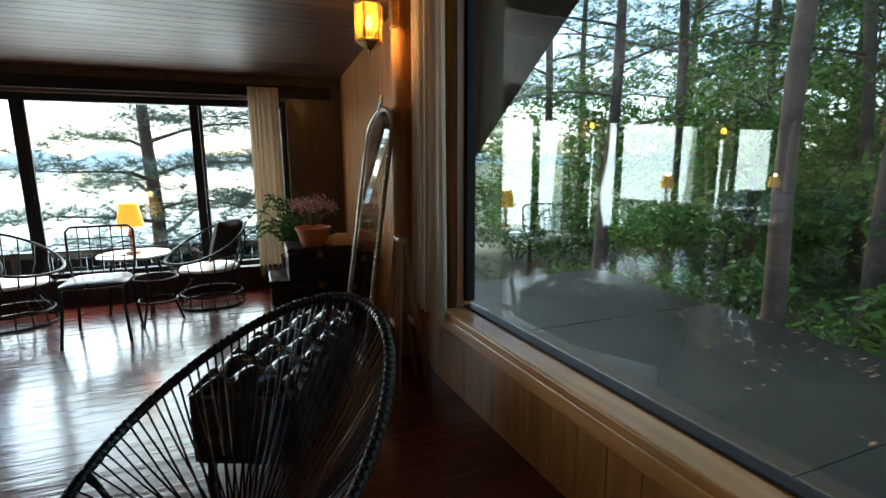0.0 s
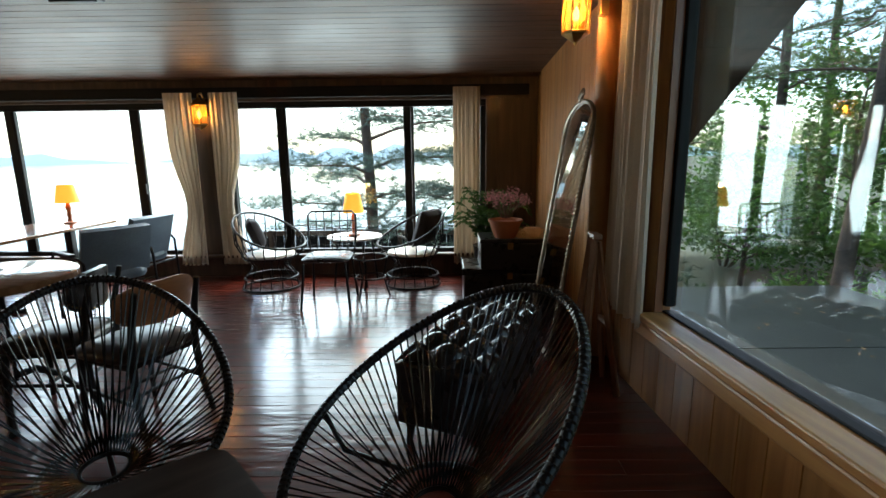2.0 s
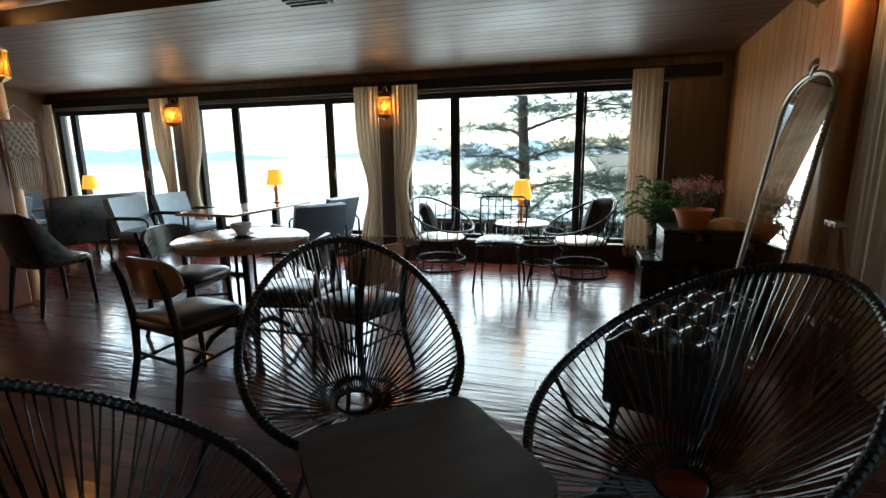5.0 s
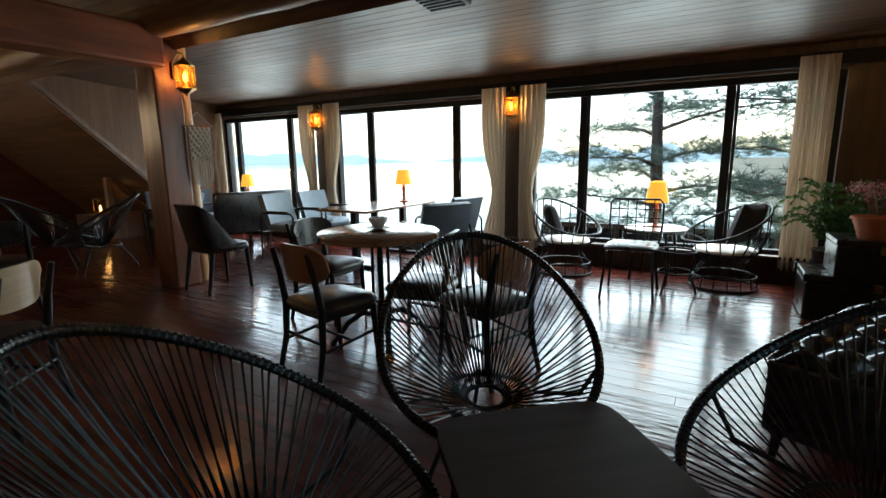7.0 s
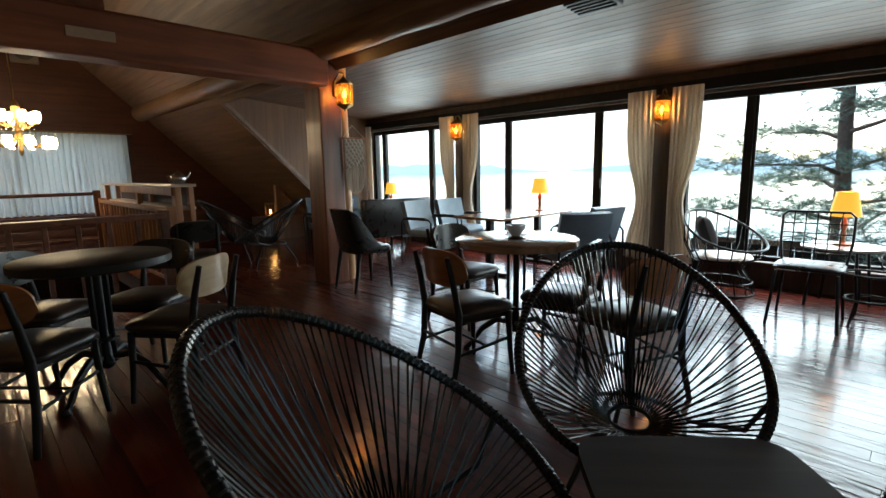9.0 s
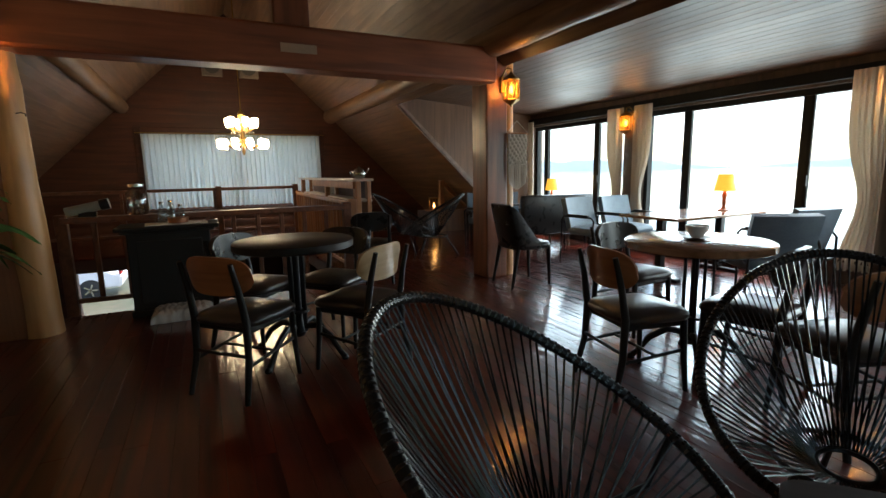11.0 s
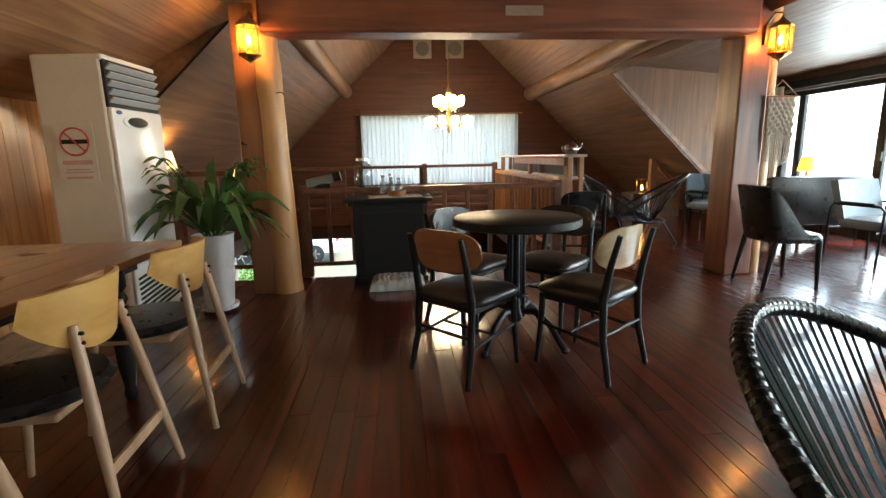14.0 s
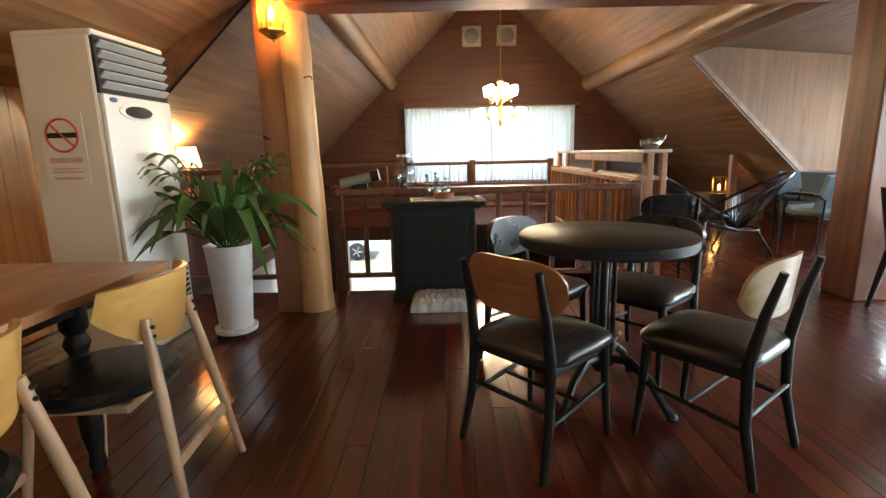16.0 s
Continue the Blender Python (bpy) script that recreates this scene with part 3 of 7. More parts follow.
setting("ceiling_south_side", bm, wood("warm_ceiling_wood", (0.27, 0.13, 0.06), (0.46, 0.25, 0.12), 0, 0.4, 6, 0.1, 0.15), "warm brown board ceiling over the long table", "ceiling")

# cheek walls that close the bays
bm = B()
prism(bm, [(LAKE_IN - 0.1, roof_z(LAKE_IN - 0.1) + 0.02), (WALL_N + 0.2, roof_z(WALL_N + 0.2) + 0.02), (WALL_N + 0.2, DORMER_Z1 + 0.2), (LAKE_IN - 0.1, DORMER_Z0 + 0.2)], CHEEK_N - 0.12, CHEEK_N)
setting("wall_cheek_north", bm, wood("cheek_wood", (0.11, 0.050, 0.022), (0.18, 0.088, 0.042), 2, 0.65, 6, 0.1, 0.0), "brown plank wall above the steep roof edge", "wall")
bm = B()
prism(bm, [(SOUTH_IN + 0.1, roof_z(SOUTH_IN) + 0.1), (WALL_S - 0.2, roof_z(WALL_S - 0.2) + 0.02), (WALL_S - 0.2, 2.0), (SOUTH_IN + 0.1, 2.85)], CHEEK_S - 0.1, CHEEK_S)
setting("wall_cheek_south", bm, ROOFWOOD, "brown plank wall above the steep roof edge", "wall")

# log frame: posts, tie beam, purlins


def log(name, a, b, r, mat, label, category="beam", seed=1, n=18):
    """A round timber from a to b with knots and an uneven girth."""
    rnd = random.Random(seed)
    a, b = Vector(a), Vector(b)
    k = max(6, int((b - a).length / 0.14))
    pts = [a.lerp(b, i / k) + Vector((rnd.uniform(-1, 1), rnd.uniform(-1, 1), rnd.uniform(-1, 1))) * r * 0.02 for i in range(k + 1)]
    rads = [r * (1.08 - 0.16 * i / k + 0.02 * math.sin(i * 0.9 + seed) + rnd.uniform(-0.012, 0.012)) for i in range(k + 1)]
    bm = tube(B(), pts, rads, n)
    return tagged(part(name, bm, mat, None, "", True), label, category, "", "structure")


log("post_south", (POST_X + 0.03, POST_S + 0.065, 0), (POST_X + 0.03, POST_S + 0.02, 2.5), 0.125, LOGWOOD, "golden peeled log post with a lantern", "post", 3, 22)
bm = B()
box(bm, (POST_X, POST_S - 0.1, 1.2), (0.28, 0.2, 2.4), None, 0.012)
setting("post_south_board", bm, POSTBROWN, "red-brown squared timber beside the log post", "post")
bm = B()
box(bm, (POST_X, POST_N + 0.01, 1.2), (0.32, 0.27, 2.4), None, 0.014)
setting("post_north", bm, REDPOST, "dark red-brown squared timber post", "post")
log("post_north_log", (POST_X + 0.02, POST_N + 0.22, 0), (POST_X + 0.02, POST_N + 0.22, 2.45), 0.085, LOGWOOD, "slim pale log upright beside the dark post", "post", 5)
bm = B()
box(bm, (POST_X + 0.12, (POST_S + POST_N) / 2, 2.33), (0.30, POST_N - POST_S - 0.1, 0.36), None, 0.03)
setting("tie_beam", bm, REDBEAM, "heavy red-brown tie beam between the posts", "beam")
bm = B()
box(bm, (POST_X + 0.05, 0.72, 3.5), (0.2, 0.32, 1.98), None, 0.02)
setting("king_post", bm, REDPOST, "red-brown king post above the tie beam", "beam")
log("purlin_south", (WALL_W + 0.02, POST_S - 0.02, 2.62), (WALL_E + 0.25, POST_S - 0.02, 2.62), 0.13, LOGX, "weathered round log purlin under the roof", "beam", 7)
log("purlin_north", (WALL_W + 0.02, POST_N - 0.1, 2.55), (WALL_E, POST_N - 0.1, 2.55), 0.15, LOGX, "weathered round log purlin under the roof", "beam", 8)
log("post_east_log", (WALL_E - 0.09, 3.33, 0), (WALL_E - 0.09, 3.33, 2.5), 0.085, LOGWOOD, "golden peeled log upright against the pine wall", "post", 11)

# the room below the stair opening
bm = B()
box(bm, (-9.4, 0.6, -2.78), (6.9, 9.6, 0.16))
setting("floor_lower", bm, TABLEWOOD, "brown timber floor of the storey below", "floor")
bm = B()
box(bm, (-5.95, 0.6, -1.45), (0.12, 9.6, 2.5))
box(bm, (-9.4, -4.3, -1.45), (6.9, 0.12, 2.5))
box(bm, (-9.4, 5.5, -1.45), (6.9, 0.12, 2.5))
setting("wall_lower", bm, BEIGEWALL, "plain beige walls of the storey below", "wall")

# ---- outdoors ----


def hill_z(x, y):
    """The ground: a wooded slope to the east, low towards the lake and the car park."""
    e = min(1, max(0, (x - 2.5) / 3.0))
    z = -2.72 + e * e * (3 - 2 * e) * 2.25
    if y > 9:
        z -= min(6.0, (y - 9) * 0.28) * (1.0 - 0.3 * e)
    r = max(abs(x), abs(y))
    if r < 60:
        z += 0.12 * noise.noise(Vector((x * 0.4, y * 0.4, 0))) * e
    return z


def stretch(u):
    return math.copysign(abs(u) ** 3.2 * 2400 + abs(u) * 26, u)


bm = B()
n = 90
vs = [[bm.verts.new((stretch(2 * i / n - 1), stretch(2 * j / n - 1), 0)) for j in range(n + 1)] for i in range(n + 1)]
for row in vs:
    for v in row:
        v.co.z = hill_z(v.co.x, v.co.y)
for i in range(n):
    for j in range(n):
        bm.faces.new((vs[i][j], vs[i + 1][j], vs[i + 1][j + 1], vs[i][j + 1]))
setting("ground", bm, EARTH, "earth and leaf litter of the wooded slope", "ground", True)
bm = B()
sheet(bm, lambda u, v: (-2200 + 4400 * u, 24 + 2300 * v, -6.2), 2, 2)
setting("water", bm, WATER, "pale still lake beyond the trees", "water")
rnd = random.Random(4)
# unlit hills: their glow stands in for the haze in front of them
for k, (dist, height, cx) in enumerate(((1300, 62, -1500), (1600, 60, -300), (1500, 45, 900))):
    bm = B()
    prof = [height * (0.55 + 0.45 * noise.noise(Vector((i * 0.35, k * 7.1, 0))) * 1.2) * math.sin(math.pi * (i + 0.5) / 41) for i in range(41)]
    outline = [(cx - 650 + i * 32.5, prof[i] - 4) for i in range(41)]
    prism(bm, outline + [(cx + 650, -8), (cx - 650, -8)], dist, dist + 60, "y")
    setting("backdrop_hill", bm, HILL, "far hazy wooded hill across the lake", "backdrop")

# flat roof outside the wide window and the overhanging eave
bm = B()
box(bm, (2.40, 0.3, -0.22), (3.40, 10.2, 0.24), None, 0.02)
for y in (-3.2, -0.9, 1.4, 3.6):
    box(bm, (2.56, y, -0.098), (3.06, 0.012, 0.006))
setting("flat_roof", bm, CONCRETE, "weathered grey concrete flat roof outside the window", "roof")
bm = B()
slope_boards(bm, RIDGE_Y, 3.81, 6.2, 3.81 - 0.716 * 5.6, WALL_E + 0.11, WALL_E + 0.85, 0.14)
slope_boards(bm, RIDGE_Y, 3.81, -5.0, 3.81 - 0.716 * 5.6, WALL_E + 0.11, WALL_E + 0.85, 0.14)
ro = setting("roof_overhang", bm, DARKWALL, "dark underside of the overhanging gable eave", "roof")
ro.matrix_world = SKEW


def tufts(bm, centre, spread, count, length, rnd, needles=15, flat=0.30):
    """Bursts of pine needles round a centre."""
    for _ in range(count):
        c = Vector(centre) + Vector((rnd.gauss(0, spread), rnd.gauss(0, spread), rnd.gauss(0, spread * flat)))
        for _ in range(needles):
            d = Vector((rnd.uniform(-1, 1), rnd.uniform(-1, 1), rnd.uniform(-0.25, 0.9))).normalized()
            s = d.cross(Vector((rnd.uniform(-1, 1), rnd.uniform(-1, 1), rnd.uniform(-1, 1)))).normalized() * length * 0.026
            tip = c + d * length * rnd.uniform(0.6, 1.1)
            a, b, t = bm.verts.new(c - s), bm.verts.new(c + s), bm.verts.new(tip)
            bm.faces.new((a, b, t))


def pine(name, x, y, height, girth, seed, lean=(0, 0), bare=0.35, reach=2.2, mat=None, limbs=16, dens=10, long=0.16, label="tall red pine with a bare trunk and layered needle crown", z=None, droop=0.0, needles=None):
    rnd = random.Random(seed)
    z0 = (hill_z(x, y) if z is None else z) - 0.15
    t = empty(name, label, "tree", "", "", pose(x, y, z0))
    k = 14
    spine = [Vector((lean[0] * (i / k) ** 1.3 + 0.05 * math.sin(i * 0.8 + seed), lean[1] * (i / k) ** 1.3 + 0.05 * math.cos(i * 0.7 + seed), height * i / k)) for i in range(k + 1)]
    rads = [girth * (1.25 if i == 0 else 1) * (1 - 0.75 * i / k) * rnd.uniform(0.93, 1.07) for i in range(k + 1)]
    bm = tube(B(), spine, rads, 12)
    bn = B()
    for q in range(limbs):
        f = bare + (0.98 - bare) * (q + rnd.random()) / limbs
        i = min(k - 1, int(f * k))
        p = spine[i].lerp(spine[i + 1], f * k - i)
        ang = q * 2.4 + rnd.uniform(-0.5, 0.5)
        ln = reach * (1.15 - 0.75 * (f - bare) / (1 - bare)) * rnd.uniform(0.6, 1.15)
        d = Vector((math.cos(ang), math.sin(ang), 0))
        pts = [p + d * ln * s + Vector((rnd.uniform(-0.05, 0.05), rnd.uniform(-0.05, 0.05), ln * (0.22 - droop) * s * (1.3 - s) + rnd.uniform(-0.04, 0.04))) for s in (0, 0.25, 0.5, 0.75, 1.0)]
        r0 = girth * 0.30 * (1.1 - f * 0.6)
        tube(bm, pts, [r0, r0 * 0.7, r0 * 0.5, r0 * 0.35, r0 * 0.15], 6)
        for s in range(4):
            base = pts[1 + s]
            tufts(bn, base + Vector((0, 0, 0.06)), 0.10 + 0.22 * reach * 0.3, dens, long, rnd)
            sd = Vector((-d.y, d.x, 0)) * rnd.choice((-1, 1)) * ln * 0.28
            tube(bm, [base, base + sd * 0.5 + Vector((0, 0, 0.05)), base + sd + d * 0.1], [r0 * 0.35, r0 * 0.22, r0 * 0.1], 5)
            tufts(bn, base + sd, 0.10 + 0.16 * reach * 0.3, dens, long, rnd)
    part("trunk", bm, mat or BARK, t, "", True)
    part("crown", bn, needles or NEEDLES, t)
    return t


def leaves(bm, rnd, place, count, size):
    for _ in range(count):
        c = Vector(place(rnd))
        a = Vector((rnd.uniform(-1, 1), rnd.uniform(-1, 1), rnd.uniform(-0.6, 0.8))).normalized()
        b = a.cross(Vector((rnd.uniform(-1, 1), rnd.uniform(-1, 1), rnd.uniform(-1, 1)))).normalized()
        s = size * rnd.uniform(0.6, 1.3)
        p = [bm.verts.new(c + v) for v in (-a * s, b * s * 0.42, a * s, -b * s * 0.42)]
        bm.faces.new(p)


def shrub(name, x, y, r, h, seed, count=1400, size=0.07, label="dense green broadleaf shrub at the wood's edge", mat=None, z=None):
    rnd = random.Random(seed)
    z0 = (hill_z(x, y) if z is None else z) - 0.05
    t = empty(name, label, "shrub", "shrubs at the wood's edge", "", pose(x, y, z0))
    bm = B()
    lobes = [(rnd.uniform(-0.6, 0.6) * r, rnd.uniform(-0.6, 0.6) * r, rnd.uniform(0.3, 0.85) * h, rnd.uniform(0.3, 0.6) * r) for _ in range(7)]
    for lx, ly, lz, _ in lobes:
        tube(bm, [(lx * 0.15, ly * 0.15, 0), (lx * 0.5, ly * 0.5, lz * 0.5), (lx, ly, lz)], [0.02, 0.014, 0.006], 5)
    part("branching_stem", bm, BARK, t)
    bn = B()

    def place(q):
        lx, ly, lz, lr = q.choice(lobes)
        d = Vector((q.gauss(0, 1), q.gauss(0, 1), q.gauss(0, 1))).normalized() * lr * q.uniform(0.45, 1.0)
        return (lx + d.x, ly + d.y, max(0.04, lz + d.z * 0.8))
    leaves(bn, rnd, place, count, size)
    part("foliage", bn, mat or LEAVES, t)
    return t


pine("pine_tree", 4.52, 3.26, 9.5, 0.115, 21, (0.15, -0.05), 0.42, 2.4, BARKSUNLIT, 14, 10, label="stout pine with scaly bark in a sunlit tone close to the window")
pine("pine_tree", 5.6, 3.0, 9, 0.10, 22, (0.3, -0.5), 0.35, 2.2, None, 14)
pine("pine_tree", 4.6, 5.9, 9, 0.11, 23, (0.3, 0.1), 0.30, 2.4, None, 16)
pine("pine_tree", 6.3, 6.2, 10, 0.11, 24, (-0.2, 0.2), 0.32, 2.6, None, 18)
pine("pine_tree", 8.4, 6.4, 11, 0.12, 25, (0.4, 0), 0.28, 2.6, None, 18)
pine("pine_tree", 8.0, 4.4, 10, 0.10, 26, (0.2, 0.8), 0.3, 2.4, None, 16)
pine("pine_tree", 9.5, 9.0, 11, 0.14, 27, (0.2, 0), 0.25, 2.8, None, 18)
pine("pine_tree", 10.5, 2.5, 11, 0.13, 28, (0.1, 0.3), 0.25, 2.8, None, 18)
pine("pine_tree", 7.3, 0.8, 10, 0.12, 29, (0.1, 0.3), 0.3, 2.6, None, 16)
pine("pine_tree", 6.6, 10.5, 11, 0.13, 30, (0.1, 0.3), 0.2, 2.8, None, 18)
for k, (x, y, r, h) in enumerate(((4.9, 4.3, 0.8, 0.9), (5.2, 2.3, 0.9, 1.0), (5.0, 1.2, 0.9, 0.9), (4.2, 6.4, 0.9, 1.2), (5.6, 5.4, 1.0, 1.3), (5.9, 7.4, 1.2, 1.6), (7.0, 4.9, 1.2, 1.8), (7.2, 3.4, 1.3, 1.9), (7.6, 7.6, 1.3, 2.0), (3.6, 7.6, 1.0, 1.5), (5.0, 9.2, 1.3, 2.0), (6.4, 1.6, 1.2, 1.8), (8.8, 5.6, 1.5, 2.6))):
    shrub("shrub", x, y, r, h, 40 + k, 1500, 0.065 if x < 6 else 0.085)
for k, (x, y) in enumerate(((11.5, 6.5), (12.5, 4.0), (9.8, 0.6), (12.0, 9.5), (8.6, 11.8), (14.5, 7.5), (14.0, 1.5), (5.2, 12.8), (11.0, -1.5), (7.4, -1.6))):
    pine("pine_tree", x, y, 9.5 + (k * 37 % 5) * 0.5, 0.12, 90 + k, (0.3 * math.sin(k), 0.3 * math.cos(k)), 0.16, 3.3, None, 20, 13, 0.22, "pine with dense dark boughs deeper in the wood")
rnd = random.Random(9)
bm = B()
for k in range(300):
    a, r = rnd.uniform(-0.8, 1.0), rnd.uniform(9.5, 17)
    cx, cy_, cz = r * math.cos(a), 3.5 + r * math.sin(a), -0.5 + 3.6 * rnd.random() ** 1.7
    sp = rnd.uniform(0.3, 0.7)
    leaves(bm, rnd, lambda q: (cx + q.gauss(0, sp), cy_ + q.gauss(0, sp), cz + q.gauss(0, sp * 0.6)), 85, 0.10)
tagged(part("far_woodland", bm, LEAVES, None), "deep green woodland foliage behind the pines", "woodland", "", "stuff")
bm = B()
sheet(bm, lambda u, v: (30 + 8 * math.sin(u * 9), -30 + 66 * u, -1 + (4.5 + 1.6 * math.sin(u * 23) + 0.9 * math.sin(u * 61)) * v), 120, 4)
setting("backdrop_wood", bm, plain("distant_wood", (0.05, 0.085, 0.035), (0.015, 0.03, 0.012), rough=0.95, scale=1.2, relief=0.8), "dark green mass of the wood behind the trees", "backdrop")
bm = B()
leaves(bm, rnd, lambda q: (q.uniform(4.3, 9.0), q.uniform(-1.5, 9.5), -0.45 + 0.25 * q.random()), 6000, 0.05)
tagged(part("undergrowth", bm, LEAVES, None), "low leafy undergrowth on the wood floor", "undergrowth", "", "stuff")
bm = B()
for _ in range(420):
    c = Vector((min(4.05, 4.1 - abs(rnd.gauss(0, 0.7))), rnd.uniform(-2.5, 5.0), -0.094))
    a = rnd.uniform(0, 6.28)
    d, e = Vector((math.cos(a), math.sin(a), 0)) * rnd.uniform(0.02, 0.05), Vector((-math.sin(a), math.cos(a), 0.2)) * 0.012
    bm.faces.new([bm.verts.new(c + v) for v in (-d, e, d, -e)])
tagged(part("leaf_litter", bm, plain("dry_leaves", (0.16, 0.10, 0.05), (0.07, 0.045, 0.025), rough=0.9), None), "fallen leaves and needles on the flat roof", "leaf litter", "", "stuff")



def broadleaf(x, y, h, r, seed):
    """A young broadleaf tree: thin forked trunk and a loose crown of leaf clumps."""
    rnd = random.Random(seed)
    t = empty("broadleaf_tree", "young green broadleaf tree among the pines", "tree", "broadleaf trees", "", pose(x, y, hill_z(x, y) - 0.1))
    bm, bl = B(), B()
    tube(bm, [(0, 0, 0), (0.05, 0.03, h * 0.3), (0.02, 0.1, h * 0.6), (0.1, 0.05, h * 0.92)], [0.05, 0.04, 0.028, 0.008], 8)
    for k in range(20):
        a, f = k * 2.4 + rnd.uniform(-0.4, 0.4), 0.25 + 0.7 * k / 20
        ln = r * (1.1 - 0.6 * f) * rnd.uniform(0.7, 1.2)
        p = Vector((0.04, 0.05, h * f))
        q = p + Vector((math.cos(a) * ln, math.sin(a) * ln, ln * 0.35))
        tube(bm, [p, p.lerp(q, 0.5) + Vector((0, 0, 0.06)), q], [0.018, 0.012, 0.004], 5)
        for s in (0.45, 0.75, 1.0):
            c = p.lerp(q, s)
            leaves(bl, rnd, lambda g: c + Vector((g.gauss(0, 0.17), g.gauss(0, 0.17), g.gauss(0, 0.11))), 58, 0.055)
    part("trunk", bm, BARK, t, "", True)
    part("crown", bl, LEAVES, t)


for k, (x, y, h, r) in enumerate(((6.0, 4.6, 3.2, 1.1), (7.4, 6.0, 4.2, 1.4), (8.6, 3.2, 4.4, 1.5), (9.4, 5.2, 5.0, 1.7), (6.6, 8.4, 3.8, 1.4), (8.4, 8.0, 4.6, 1.6), (6.4, 2.2, 3.0, 1.2), (10.6, 7.2, 5.2, 1.8), (9.6, 1.6, 4.6, 1.6), (4.6, 8.0, 2.8, 1.1))):
    broadleaf(x, y, h, r, 300 + k)

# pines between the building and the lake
pine("pine_tree", -1.9, 9.6, 9.5, 0.15, 61, (0.1, 0.2), 0.22, 2.9, None, 30, 16, 0.20, "lakeside pine with long layered boughs", -2.7, 0.0, HAZENEEDLES)
pine("pine_tree", 0.7, 9.2, 9.0, 0.14, 62, (0.2, 0.2), 0.2, 2.8, None, 30, 16, 0.20, "lakeside pine with long layered boughs", -2.7, 0.0, HAZENEEDLES)
pine("pine_tree", 2.6, 11.5, 9.5, 0.14, 63, (0.2, 0.2), 0.2, 2.8, None, 26, 16, 0.20, "lakeside pine with long layered boughs", -2.7, 0.0, HAZENEEDLES)

# terrace rail with a string of lights below the lake window
f = empty("terrace_fence", "low timber terrace fence hung with small round lights", "fence", "", "", pose(-1.75, 8.2, -0.62))
for k in range(18):
    part("board", box(B(), (-1.7 + 0.2 * k, 0.035, 0.2), (0.19, 0.02, 1.05)), BLACKFRAME, f)
for x in (-1.6, -0.5, 0.6, 1.7):
    part("post", box(B(), (x, 0, -0.2), (0.08, 0.08, 2.0)), DARKWALL, f)
for z in (0.35, 0.75):
    part("rail", box(B(), (0.05, 0, z), (3.6, 0.05, 0.08)), DARKWALL, f)
part("light_wire", tube(B(), [(-1.7 + 0.2 * i, -0.05, 0.86 - 0.03 * math.sin(i * 1.6)) for i in range(18)], 0.006, 5), BLACKIRON, f)
for i in range(15):
    part("globe", lathe(B(), [(0.0, -0.02), (0.02, -0.01), (0.02, 0.01), (0.0, 0.02)], 8, Matrix.Translation((-1.6 + 0.235 * i, -0.05, 0.83))), WHITEGLOSS, f)

shrub("shrub", -15.2, -5.05, 0.7, 1.1, 71, 1300, 0.06, "bright green shrub outside the lower window")

# white car seen through the lower window
car = empty("parked_car", "white parked car with alloy wheels outside", "car", "", "", pose(-20.5, -5.0, -2.72))
bm = B()
prism(bm, [(-2.2, 0.35), (2.2, 0.35), (2.25, 0.75), (1.5, 0.95), (0.8, 1.45), (-1.2, 1.48), (-1.9, 1.0), (-2.25, 0.9)], -0.85, 0.85, "x")
bmesh.ops.bevel(bm, geom=list(bm.edges), offset=0.06, segments=2, affect="EDGES")
part("body", bm, CARPAINT, car, "", True)
part("side_window", prism(B(), [(-1.1, 1.0), (1.0, 1.0), (0.65, 1.36), (-1.0, 1.38)], 0.852, 0.86, "x"), DARKGAP, car)
part("tail_light", box(B(), (0.62, 2.2, 0.86), (0.46, 0.08, 0.16), None, 0.02), plain("red_lens", (0.5, 0.02, 0.02), rough=0.2, relief=0), car, "red tail light")
for y in (-1.35, 1.35):
    wh = part("wheel", lathe(B(), [(0.2, 0), (0.33, 0.02), (0.34, 0.1), (0.34, 0.18), (0.2, 0.2)], 24, Matrix.Translation((0.68, y, 0.34)) @ pose(0, 0, 0, 0, 90, 0)), RUBBER, car, "black tyre", True)
    bm = B()
    for q in range(5):
        box(bm, (0, 0.1, 0), (0.03, 0.2, 0.05), Matrix.Translation((0.89, y, 0.34)) @ pose(0, 0, 0, 72 * q, 0, 0))
    part("rim", bm, STEEL, wh, "alloy spokes")

# ---- lamps ----


